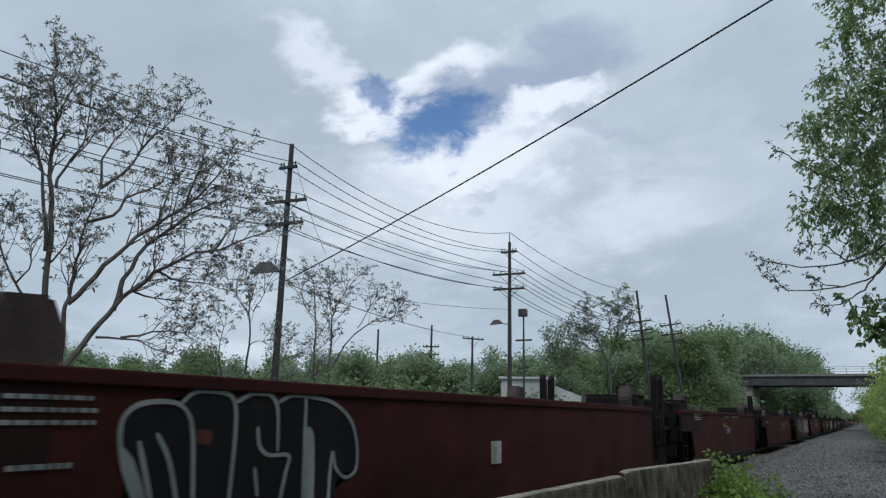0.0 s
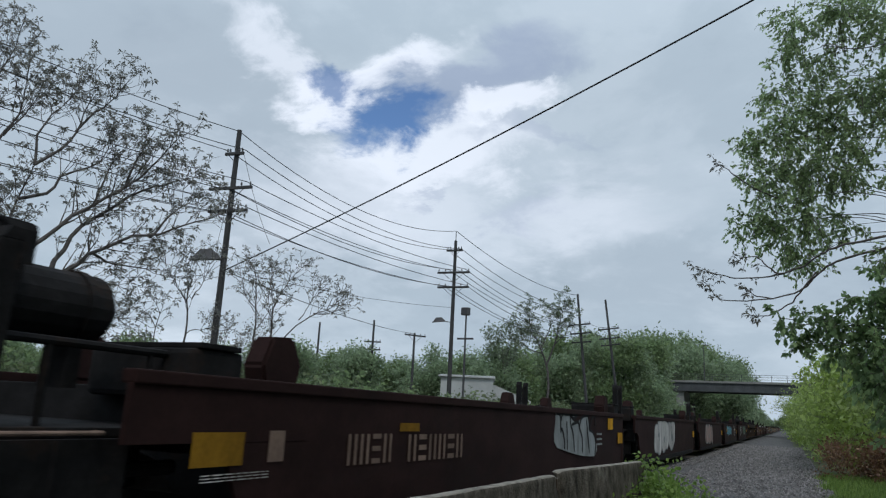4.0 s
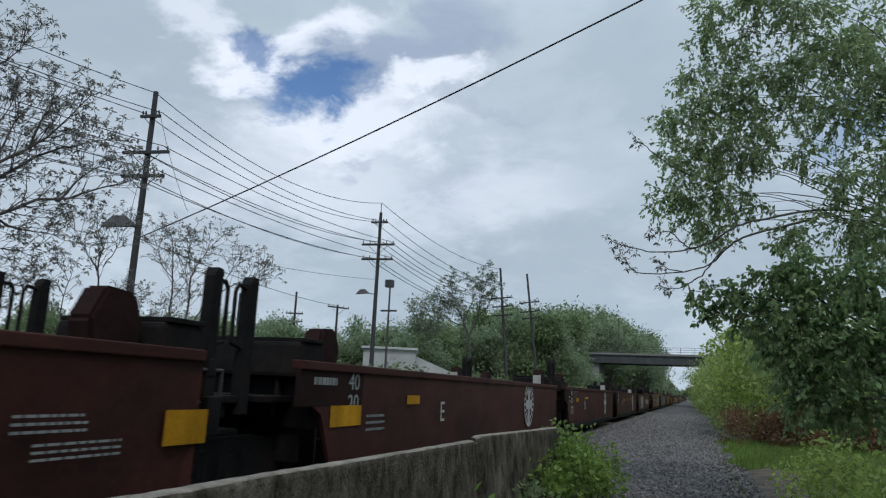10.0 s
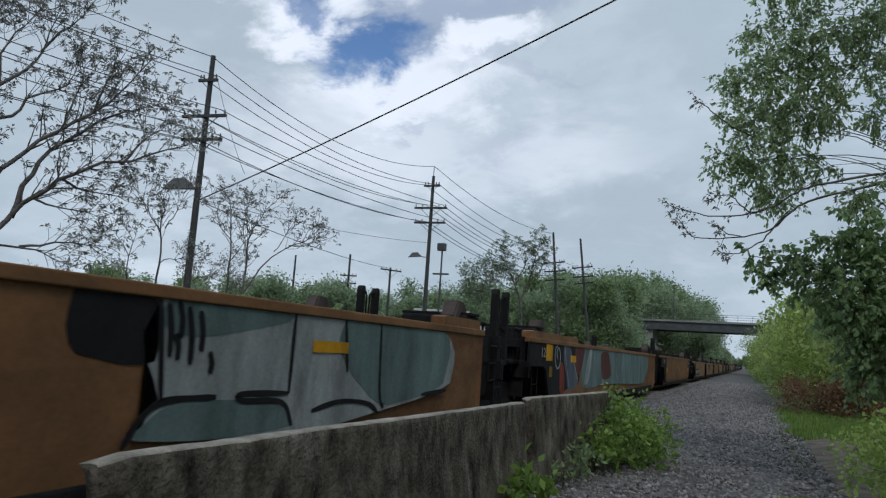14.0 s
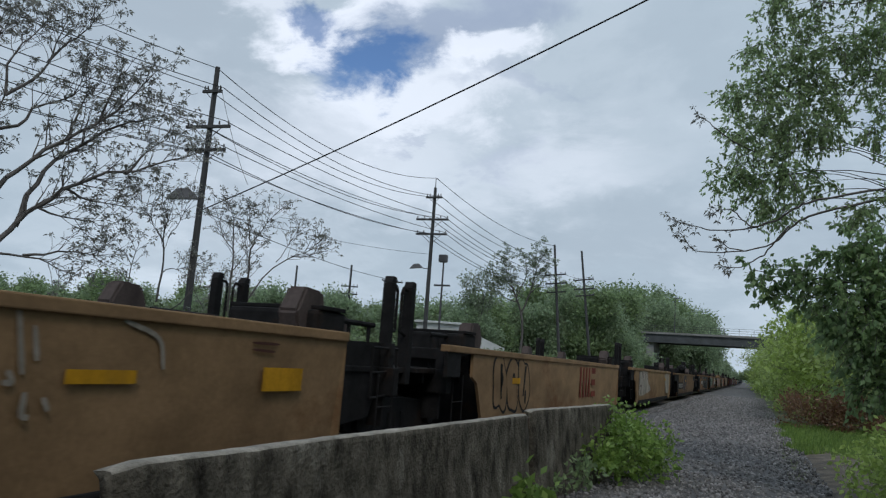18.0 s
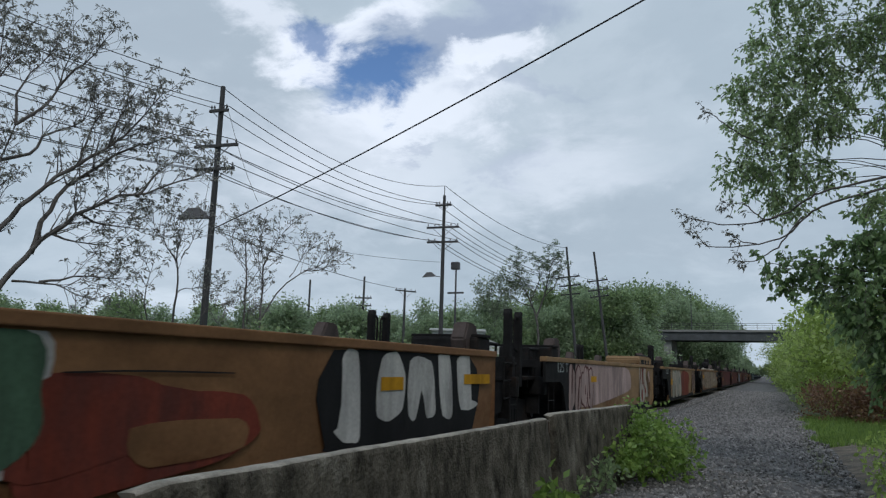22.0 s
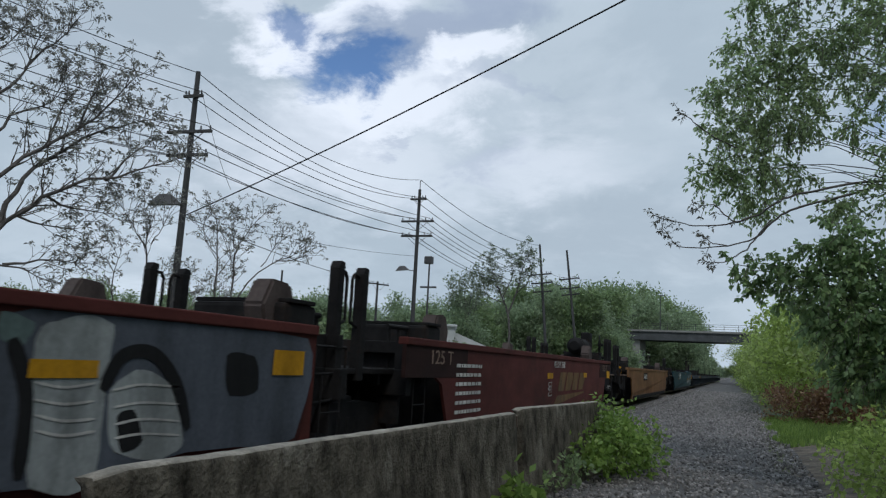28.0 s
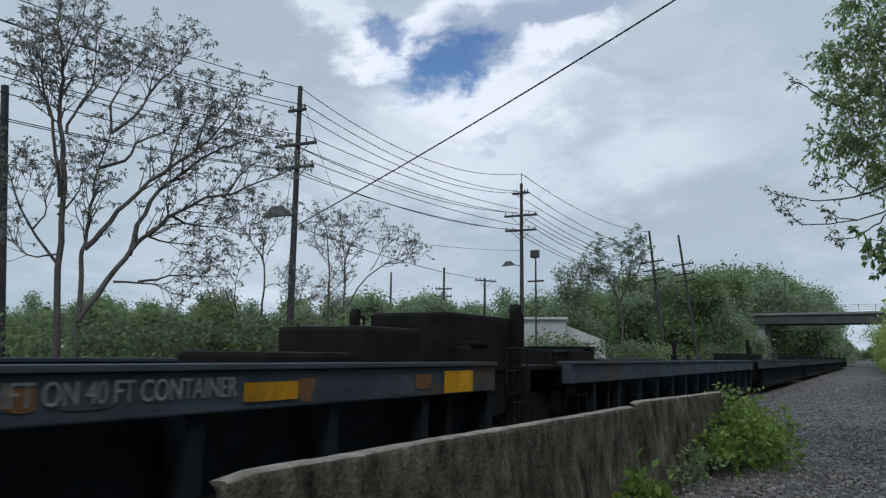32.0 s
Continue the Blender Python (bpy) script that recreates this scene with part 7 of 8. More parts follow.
ART['U3'] = (
    ('shape', 'tealgrey', 1, (-3.79, 1.31), (-2.75, 1.41), (-2.06, 1.43), (-1.06, 1.38), (-0.93, 0.87), (-0.82, 0.48), (-3.7, 0.71)),
    ('shape', 'cyan', 2, (-3.68, 1.31), (-3.27, 1.35), (-3.33, 1.0), (-3.72, 1.18)),
    ('shape', 'cyan', 2, (-2.78, 1.34), (-2.45, 1.37), (-2.54, 0.92), (-2.71, 1.05)),
    ('stroke', 'black', 0.05, (-3.75, 1.18), (-3.36, 1.01), (-3.31, 1.05), (-3.26, 1.36), (-3.0, 1.37)),
    ('stroke', 'black', 0.045, (-3.01, 1.35), (-3.04, 1.05), (-3.1, 0.83), (-2.88, 0.8)),
    ('stroke', 'black', 0.05, (-2.76, 1.34), (-2.7, 0.97), (-2.52, 0.91), (-2.47, 1.39), (-2.34, 1.42)),
    ('stroke', 'black', 0.05, (-2.06, 1.41), (-1.77, 1.3), (-1.71, 1.08), (-1.29, 0.92)),
    ('stroke', 'black', 0.05, (-2.21, 0.62), (-2.25, 0.84), (-2.04, 1.23), (-1.91, 1.04)),
    ('stroke', 'black', 0.045, (-2.52, 0.91), (-2.22, 0.7), (-2.11, 0.57)),
    ('stroke', 'black', 0.04, (-1.6, 1.4), (-1.19, 1.25), (-1.01, 0.91), (-1.26, 0.63)),
    ('stroke', 'grey', 0.02, (-2.95, 1.36), (-3.01, 0.87), (-2.84, 0.77)),
    ('stroke', 'grey', 0.02, (-2.26, 0.69), (-2.24, 1.03), (-2.09, 1.23)),
    ('stroke', 'grey', 0.02, (-3.6, 0.75), (-3.63, 1.04), (-3.36, 0.99)),
    ('stroke', 'grey', 0.02, (-0.53, 0.76), (-0.29, 1.03), (0.01, 0.79), (-0.17, 0.56)),
    ('panel', 'yellow', 0, (-1.72, 0.98), (-1.22, 1.11)),
    ('panel', 'yellow', 0, (-3.75, 1.01), (-3.68, 1.11)),
)
ART['X0'] = (
    ('shape', 'grey', 1, (1.75, 1.38), (4.24, 1.44), (6.33, 1.43), (6.59, 0.72), (3.78, 0.39), (1.68, 0.47), (1.82, 0.72)),
    ('shape', 'tealgrey', 2, (1.82, 1.34), (3.1, 1.36), (3.11, 1.27), (2.29, 1.13), (1.87, 1.13)),
    ('shape', 'tealgrey', 2, (1.8, 0.62), (2.1, 0.69), (2.98, 0.65), (3.3, 0.46), (2.5, 0.42), (1.68, 0.47)),
    ('shape', 'tealgrey', 2, (4.0, 1.38), (6.33, 1.4), (6.38, 0.73), (4.94, 0.53), (4.17, 0.85)),
    ('shape', 'black', 1, (1.12, 1.36), (1.71, 1.39), (1.76, 0.95), (1.18, 0.99)),
    ('stroke', 'black', 0.045, (1.57, 0.43), (1.69, 0.6), (1.88, 0.7), (2.35, 0.71)),
    ('stroke', 'black', 0.045, (3.2, 0.71), (3.21, 1.37)),
    ('stroke', 'black', 0.045, (3.2, 0.71), (2.62, 0.72), (2.65, 0.67), (3.12, 0.64), (3.28, 0.45)),
    ('stroke', 'black', 0.045, (4.0, 1.38), (4.09, 0.87)),
    ('stroke', 'black', 0.045, (3.55, 0.55), (4.01, 0.61), (4.51, 0.57), (4.74, 0.47)),
    ('stroke', 'black', 0.045, (4.69, 1.36), (4.75, 0.67), (4.85, 0.51)),
    ('stroke', 'black', 0.045, (1.84, 0.7), (1.75, 1.38)),
    ('stroke', 'black', 0.045, (5.75, 0.61), (6.46, 0.64)),
    ('stroke', 'black', 0.05, (1.82, 1.32), (1.86, 1.15), (1.87, 0.98)),
    ('stroke', 'black', 0.05, (1.91, 1.35), (1.95, 1.22), (1.95, 1.1)),
    ('stroke', 'black', 0.05, (2.0, 1.31), (2.05, 1.12), (2.06, 0.93)),
    ('stroke', 'black', 0.05, (2.11, 1.29), (2.15, 1.15), (2.15, 1.02)),
    ('stroke', 'black', 0.05, (2.24, 1.02), (2.27, 0.94), (2.26, 0.87)),
    ('stroke', 'black', 0.05, (1.91, 1.13), (1.94, 1.04), (1.94, 0.96)),
    ('panel', 'yellow', 0, (3.49, 1.04), (4.07, 1.14)),
)
ART['X1'] = (
    ('shape', 'black', 1, (-8.08, 1.39), (-7.15, 1.38), (-5.88, 1.35), (-5.61, 0.62), (-6.83, 0.47), (-7.96, 0.41)),
    ('stroke', 'grey', 0.035, (-7.62, 1.07), (-7.71, 1.2), (-7.58, 1.29), (-7.43, 1.16), (-7.47, 0.96), (-7.66, 0.9), (-7.83, 1.05), (-7.82, 1.26), (-7.67, 1.37)),
    ('shape', 'redtext', 2, (-7.44, 0.94), (-7.28, 1.03), (-7.06, 0.84), (-7.0, 0.47), (-7.34, 0.41)),
    ('shape', 'slate', 2, (-7.13, 1.36), (-6.61, 1.32), (-6.35, 1.12), (-5.75, 0.68), (-5.88, 0.54), (-6.62, 0.45), (-6.89, 0.78), (-7.1, 1.03)),
    ('shape', 'maroon', 2, (-6.1, 1.34), (-5.18, 1.36), (-5.42, 0.9), (-5.96, 0.74)),
    ('shape', 'tealgrey', 1, (-5.23, 1.34), (-3.06, 1.4), (5.29, 1.4), (4.93, 0.41), (-2.61, 0.49), (-5.22, 0.47)),
    ('shape', 'grey', 2, (-4.99, 0.89), (-4.59, 1.31), (-4.33, 1.29), (-4.63, 0.63), (-5.09, 0.53)),
    ('shape', 'maroon', 2, (-3.22, 1.21), (-2.23, 1.31), (-1.72, 0.73), (-2.88, 0.61)),
    ('stroke', 'grey', 0.025, (-7.09, 1.34), (-6.86, 0.93), (-6.62, 0.53)),
    ('stroke', 'grey', 0.025, (-6.34, 1.1), (-6.08, 0.91), (-5.85, 0.67)),
    ('stroke', 'grey', 0.025, (-4.02, 1.3), (-4.12, 0.87), (-3.9, 0.56)),
    ('stroke', 'grey', 0.025, (-0.72, 1.3), (-1.03, 0.89), (-0.54, 0.53)),
    ('panel', 'yellow', 0, (-8.51, 1.04), (-8.05, 1.34)),
    ('panel', 'yellow', 0, (-6.54, 1.02), (-6.07, 1.16)),
    ('panel', 'amber', 0, (-8.25, 0.74), (-8.04, 0.93)),
)
ART['Y0'] = (
    ('stroke', 'black', 0.045, (-0.63, 1.12), (-0.48, 1.11), (-0.34, 1.03), (-0.3, 0.85)),
    ('stroke', 'black', 0.045, (-0.61, 1.23), (-0.48, 1.27), (-0.3, 1.26), (-0.19, 1.24)),
    ('stroke', 'black', 0.045, (-0.57, 1.07), (-0.54, 0.87)),
    ('stroke', 'black', 0.045, (-0.18, 1.06), (-0.08, 1.07), (-0.03, 0.97), (-0.06, 0.84), (-0.13, 0.83), (-0.26, 0.91), (-0.26, 1.02), (-0.18, 1.06)),
    ('stroke', 'black', 0.045, (-0.07, 1.28), (-0.06, 1.04), (-0.11, 0.87)),
    ('stroke', 'black', 0.045, (-0.19, 1.02), (-0.11, 0.96), (-0.17, 0.94)),
    ('shape', 'gold', 1, (-0.0, 0.92), (0.51, 0.92), (0.57, 0.78), (0.02, 0.76)),
    ('shape', 'maroon', 1, (1.25, 0.93), (1.78, 0.91), (1.68, 0.8), (1.32, 0.82)),
)
ART['Y1'] = (
    ('panel', 'yellow', 0, (2.6, 0.87), (3.09, 0.95)),
    ('panel', 'yellow', 0, (4.31, 0.81), (4.83, 0.99)),
    ('stroke', 'cream', 0.03, (2.28, 1.26), (2.35, 0.92)),
    ('stroke', 'cream', 0.03, (2.38, 1.17), (2.42, 0.99)),
    ('stroke', 'cream', 0.03, (2.27, 0.94), (2.3, 0.88), (2.25, 0.88)),
    ('stroke', 'cream', 0.03, (2.38, 0.83), (2.38, 0.72), (2.42, 0.7)),
    ('stroke', 'cream', 0.03, (2.49, 0.8), (2.53, 0.73)),
    ('stroke', 'cream', 0.03, (2.95, 1.29), (3.23, 1.15), (3.3, 0.96)),
    ('stroke', 'brown', 0.02, (4.15, 1.17), (4.48, 1.17)),
    ('stroke', 'brown', 0.02, (4.16, 1.12), (4.43, 1.11)),
)
ART['Y4'] = (
    ('shape', 'plum', 1, (-2.21, 1.21), (-1.77, 1.31), (-0.9, 1.35), (-0.67, 0.81), (-1.77, 0.54), (-2.32, 0.39), (-2.59, 0.39), (-2.85, 0.43), (-2.87, 0.78), (-2.56, 0.83)),
    ('stroke', 'cream', 0.03, (-2.64, 1.25), (-2.74, 1.08), (-2.76, 0.94), (-2.91, 0.82), (-2.94, 0.62), (-2.82, 0.39)),
    ('stroke', 'cream', 0.03, (-2.76, 0.94), (-2.57, 0.77)),
    ('stroke', 'cream', 0.03, (-2.3, 0.39), (-2.21, 0.88), (-2.21, 1.2), (-2.06, 1.29), (-1.8, 1.27), (-1.68, 0.46)),
    ('stroke', 'cream', 0.03, (-1.1, 1.24), (-1.07, 0.99), (-1.32, 0.84), (-1.12, 0.39)),
    ('stroke', 'cream', 0.03, (-0.97, 1.33), (-0.66, 1.24), (-0.62, 0.98)),
    ('stroke', 'cream', 0.03, (-0.56, 0.58), (-0.27, 0.8), (-0.15, 0.55)),
    ('shape', 'gold', 1, (-5.55, 0.98), (-4.94, 0.98), (-4.92, 0.86), (-5.53, 0.86)),
    ('shape', 'gold', 1, (-3.69, 1.01), (-3.22, 1.02), (-3.19, 0.85), (-3.66, 0.84)),
    ('panel', 'yellow', 0, (-1.65, 0.87), (-1.33, 0.98)),
    ('stroke', 'black', 0.012, (-5.48, 1.11), (-4.41, 1.18), (-3.67, 1.16)),
    ('stroke', 'black', 0.02, (-5.16, 1.06), (-4.4, 1.07), (-3.8, 1.11)),
)
ART['Z0'] = (
    ('shape', 'black', 2, (-1.41, 1.36), (-0.8, 1.4), (0.45, 1.4), (2.19, 1.38), (5.26, 1.41), (5.36, 0.34), (-0.75, 0.42), (-0.9, 0.75), (-1.3, 1.04)),
    ('stroke', 'grey', 0.035, (-1.41, 1.31), (-1.37, 1.07), (-1.11, 0.88), (-0.9, 0.71), (-0.85, 0.44)),
    ('stroke', 'grey', 0.035, (-0.69, 1.37), (-0.57, 1.22), (-0.89, 1.07), (-0.9, 0.75)),
    ('stroke', 'grey', 0.035, (-0.78, 1.13), (-0.57, 1.19), (-0.37, 1.07)),
    ('stroke', 'grey', 0.035, (-0.58, 1.38), (-0.5, 1.26), (-0.2, 0.83), (-0.11, 0.59), (-0.27, 0.41)),
    ('stroke', 'grey', 0.035, (0.08, 1.36), (0.13, 1.11), (0.01, 0.75), (-0.07, 0.55)),
    ('stroke', 'grey', 0.035, (0.85, 1.39), (0.91, 1.07), (0.56, 0.73), (0.42, 0.44)),
    ('stroke', 'grey', 0.035, (1.19, 0.96), (1.13, 0.75)),
    ('stroke', 'grey', 0.035, (1.6, 1.36), (1.64, 1.1)),
    ('stroke', 'grey', 0.035, (2.05, 1.38), (2.47, 0.91), (2.92, 0.74), (2.91, 0.47)),
    ('stroke', 'grey', 0.035, (2.55, 1.34), (2.61, 0.8)),
    ('stroke', 'grey', 0.035, (3.26, 1.3), (3.38, 0.84), (3.07, 0.52)),
    ('stroke', 'grey', 0.035, (3.61, 1.31), (3.87, 0.83), (3.76, 0.49)),
    ('stroke', 'grey', 0.035, (4.28, 1.32), (4.45, 0.82)),
    ('panel', 'yellow', 0, (-0.35, 0.97), (0.11, 1.07)),
    ('panel', 'yellow', 0, (1.42, 0.96), (1.92, 1.06)),
    ('panel', 'yellow', 0, (-4.39, 0.95), (-3.98, 1.05)),
    ('shape', 'brown', 1, (-3.29, 1.33), (-1.59, 1.38), (-1.65, 1.08), (-3.09, 1.1)),
    ('shape', 'brown', 1, (-4.42, 1.23), (-3.67, 1.25), (-3.36, 1.19), (-3.83, 1.15), (-4.41, 1.17)),
    ('shape', 'cream', 1, (-1.55, 1.38), (-1.25, 1.06), (-1.02, 0.78), (-1.05, 0.5), (-1.3, 0.56), (-1.24, 0.88), (-1.58, 1.15)),
)
ART['Z1'] = (
    ('shape', 'redtext', 0, (-1.3, 1.0), (-1.06, 1.06), (-0.57, 1.04), (-0.21, 0.95), (0.39, 0.91), (0.6, 0.66), (0.26, 0.49), (-0.54, 0.41), (-1.23, 0.42)),
    ('shape', 'black', 1, (1.5, 1.26), (4.53, 1.43), (4.68, 0.39), (1.67, 0.4), (1.4, 0.56)),
    ('shape', 'white', 2, (1.64, 1.19), (1.89, 1.26), (1.99, 0.51), (1.77, 0.46), (1.56, 0.57), (1.71, 0.68)),
    ('shape', 'white', 2, (2.26, 0.86), (2.34, 1.2), (2.62, 1.28), (2.83, 1.07), (2.81, 0.73), (2.56, 0.61), (2.31, 0.65)),
    ('shape', 'white', 2, (2.93, 1.19), (3.44, 1.2), (3.59, 0.67), (3.38, 0.59), (3.22, 0.9), (3.11, 0.61), (2.94, 0.64)),
    ('shape', 'white', 2, (3.62, 1.26), (3.93, 1.3), (4.06, 0.62), (3.78, 0.6)),
    ('shape', 'white', 2, (4.15, 1.21), (4.54, 1.29), (4.53, 0.8), (4.85, 0.69), (4.31, 0.64)),
    ('shape', 'redtext', 1, (-1.13, 1.04), (0.15, 0.91), (0.24, 0.57), (-0.49, 0.6), (-1.06, 0.51), (-1.33, 0.55), (-1.2, 0.89)),
    ('shape', 'orange', 2, (-0.59, 0.74), (0.34, 0.75), (0.42, 0.55), (-0.43, 0.5)),
    ('stroke', 'black', 0.012, (-1.07, 1.06), (-0.54, 1.07), (0.27, 1.06)),
    ('panel', 'yellow', 0, (2.33, 0.9), (2.79, 1.03)),
    ('panel', 'yellow', 0, (4.37, 0.94), (5.24, 1.06)),
)
ART['Z2'] = (
    ('shape', 'pink', 0, (-5.2, 1.24), (-3.0, 1.27), (-0.5, 1.25), (0.9, 1.2), (1.2, 0.7), (-1.5, 0.5), (-4.9, 0.45)),
    ('shape', 'cream', 1, (2.59, 1.28), (2.77, 1.26), (2.84, 0.85), (2.98, 0.81), (3.26, 0.8), (3.48, 0.64), (3.53, 0.43), (3.23, 0.28), (2.72, 0.31)),
    ('shape', 'cream', 2, (2.81, 1.19), (2.89, 1.25), (3.02, 1.21), (3.1, 0.84), (2.88, 0.82)),
    ('shape', 'cream', 2, (3.27, 1.09), (3.34, 1.25), (3.6, 1.33), (3.74, 1.24), (3.73, 1.0), (3.99, 0.75), (4.15, 0.47), (3.88, 0.41), (3.54, 0.48), (3.29, 0.8)),
    ('shape', 'redtext', 2, (3.06, 1.25), (3.28, 1.26), (3.24, 1.0), (3.25, 0.8), (3.08, 0.82)),
    ('stroke', 'redtext', 0.03, (2.86, 0.82), (2.81, 1.11), (2.88, 1.25), (3.03, 1.22), (3.11, 0.84)),
    ('stroke', 'redtext', 0.03, (3.3, 0.8), (3.27, 1.09), (3.35, 1.26), (3.61, 1.34), (3.76, 1.25), (3.74, 1.0), (4.02, 0.75), (4.17, 0.41)),
    ('stroke', 'redtext', 0.03, (3.11, 0.82), (3.28, 0.79), (3.48, 0.64), (3.54, 0.43)),
    ('stroke', 'redtext', 0.03, (2.73, 1.23), (2.79, 0.88), (2.79, 0.76)),
    ('shape', 'redtext', 3, (2.96, 0.63), (3.12, 0.64), (3.13, 0.4), (3.04, 0.32), (2.9, 0.49)),
    ('shape', 'redtext', 3, (3.5, 0.91), (3.6, 0.72), (3.74, 0.57), (3.65, 0.48), (3.53, 0.65)),
    ('shape', 'gold', 1, (3.85, 1.0), (4.16, 1.19), (4.48, 1.12), (4.49, 0.79), (4.38, 0.39), (4.12, 0.65)),
    ('shape', 'pink', 3, (4.07, 1.07), (4.22, 1.19), (4.4, 1.14), (4.46, 0.91), (4.34, 0.84), (4.25, 0.96)),
    ('stroke', 'redtext', 0.04, (4.49, 0.83), (4.42, 0.59), (4.32, 0.4)),
)
ART['Z4'] = (
    ('stroke', 'black', 0.025, (-4.4, 1.36), (-4.37, 0.6)),
    ('stroke', 'black', 0.025, (-5.09, 0.84), (-5.05, 0.41)),
    ('stroke', 'black', 0.025, (-3.58, 0.89), (-3.58, 0.52)),
    ('stroke', 'black', 0.025, (-3.12, 0.75), (-3.14, 0.52)),
    ('stroke', 'black', 0.025, (-2.33, 1.15), (-2.37, 0.94)),
    ('stroke', 'black', 0.025, (-1.56, 0.94), (-1.77, 0.69), (-1.62, 0.45)),
    ('stroke', 'black', 0.025, (-0.57, 1.25), (-0.6, 0.74)),
    ('stroke', 'black', 0.025, (-4.09, 0.78), (-4.13, 0.44)),
    ('panel', 'yellow', 0, (-5.72, 0.92), (-4.95, 1.09)),
    ('shape', 'cream', 3, (-5.76, 0.68), (-5.17, 0.63), (-5.19, 0.58), (-5.75, 0.63)),
)
ART['A2'] = (
    ('panel', 'yellow', 0, (-0.77, 0.96), (-0.33, 1.05)),
)
ART['A3'] = (
    ('shape', 'slate', 1, (2.88, 1.25), (4.18, 1.35), (5.67, 1.27), (5.58, 0.45), (4.32, 0.45), (3.02, 0.38)),
    ('shape', 'grey', 2, (3.09, 1.14), (3.31, 1.28), (3.59, 1.25), (3.56, 0.87), (3.58, 0.36), (3.17, 0.38)),
    ('shape', 'grey', 2, (3.61, 0.84), (3.8, 0.99), (4.1, 0.9), (4.27, 0.53), (4.09, 0.43), (3.7, 0.51)),
    ('shape', 'black', 3, (3.69, 0.71), (3.81, 0.75), (3.91, 0.56), (3.76, 0.5)),
    ('stroke', 'black', 0.09, (3.56, 0.87), (3.68, 1.07), (3.92, 1.09), (4.15, 0.9), (4.3, 0.6)),
    ('stroke', 'black', 0.09, (3.1, 0.43), (3.08, 0.85), (2.96, 1.14)),
    ('shape', 'tealgrey', 2, (2.88, 1.27), (3.07, 1.23), (3.03, 1.11), (2.9, 1.13)),
    ('shape', 'black', 2, (4.63, 1.1), (4.95, 1.1), (5.03, 0.85), (4.7, 0.81)),
    ('stroke', 'white', 0.015, (3.12, 0.92), (3.3, 0.89), (3.5, 0.91)),
    ('stroke', 'white', 0.015, (3.64, 0.87), (3.86, 0.9), (4.18, 0.88)),
    ('stroke', 'white', 0.015, (3.13, 0.83), (3.31, 0.8), (3.51, 0.81)),
    ('stroke', 'white', 0.015, (3.66, 0.77), (3.87, 0.79), (4.19, 0.77)),
    ('stroke', 'white', 0.015, (3.15, 0.75), (3.32, 0.71), (3.53, 0.71)),
    ('stroke', 'white', 0.015, (3.68, 0.67), (3.89, 0.69), (4.21, 0.66)),
    ('stroke', 'white', 0.015, (3.16, 0.67), (3.34, 0.63), (3.54, 0.64)),
    ('stroke', 'white', 0.015, (3.69, 0.59), (3.9, 0.6), (4.22, 0.57)),
    ('panel', 'yellow', 0, (3.07, 0.94), (3.51, 1.04)),
    ('panel', 'yellow', 0, (5.19, 0.96), (5.62, 1.16)),
)
ART['A4'] = (
    ('panel', 'yellow', 0, (5.65, 0.91), (6.11, 1.1)),
    ('lines', 'white', 3, (5.81, 0.61), (6.16, 0.7)),
)
ART['V0'] = (
    ('shape', 'grey', 1, (1.94, 1.29), (2.12, 1.32), (2.19, 1.25), (2.35, 1.31), (2.61, 1.34), (2.79, 1.25), (3.03, 1.17), (3.33, 1.15), (3.71, 1.25), (4.02, 1.32), (4.24, 1.02), (4.64, 0.88), (4.66, 0.52), (2.05, 0.73)),
    ('stroke', 'black', 0.055, (1.94, 1.32), (2.12, 1.31), (2.2, 1.22), (2.24, 0.97)),
    ('stroke', 'black', 0.055, (2.23, 1.03), (2.34, 1.01), (2.46, 0.85), (2.47, 0.7)),
    ('stroke', 'black', 0.055, (2.23, 1.17), (2.35, 1.31), (2.61, 1.34), (2.79, 1.28), (2.84, 1.09)),
    ('stroke', 'black', 0.055, (2.6, 1.16), (2.63, 0.93), (2.65, 0.68)),
    ('stroke', 'black', 0.055, (2.84, 1.09), (3.02, 0.95), (3.12, 0.64)),
    ('stroke', 'black', 0.055, (2.87, 1.29), (3.02, 1.21), (3.21, 1.25), (3.27, 1.34), (3.14, 1.38), (2.93, 1.35), (2.87, 1.29)),
    ('stroke', 'black', 0.055, (2.9, 1.1), (3.33, 1.15), (3.46, 1.04), (3.65, 0.87), (3.67, 0.6)),
    ('stroke', 'black', 0.055, (3.45, 1.06), (3.57, 1.21), (3.88, 1.32), (4.13, 1.29), (4.17, 1.02)),
    ('stroke', 'black', 0.055, (4.17, 1.02), (4.51, 0.95), (4.69, 0.75), (4.62, 0.52)),
    ('stroke', 'black', 0.055, (4.23, 1.06), (4.39, 1.23), (4.62, 1.26), (4.65, 1.06)),
    ('stroke', 'black', 0.055, (3.97, 1.2), (4.04, 0.98), (4.2, 0.6)),
    ('shape', 'grey', 2, (2.89, 1.3), (3.0, 1.35), (3.21, 1.36), (3.23, 1.27), (3.02, 1.22)),
    ('panel', 'yellow', 0, (5.78, 1.02), (6.25, 1.25)),
    ('lines', 'grey', 3, (4.79, 0.68), (5.24, 0.97)),
    ('lines', 'white', 3, (-5.98, 0.68), (-5.31, 0.74)),
)
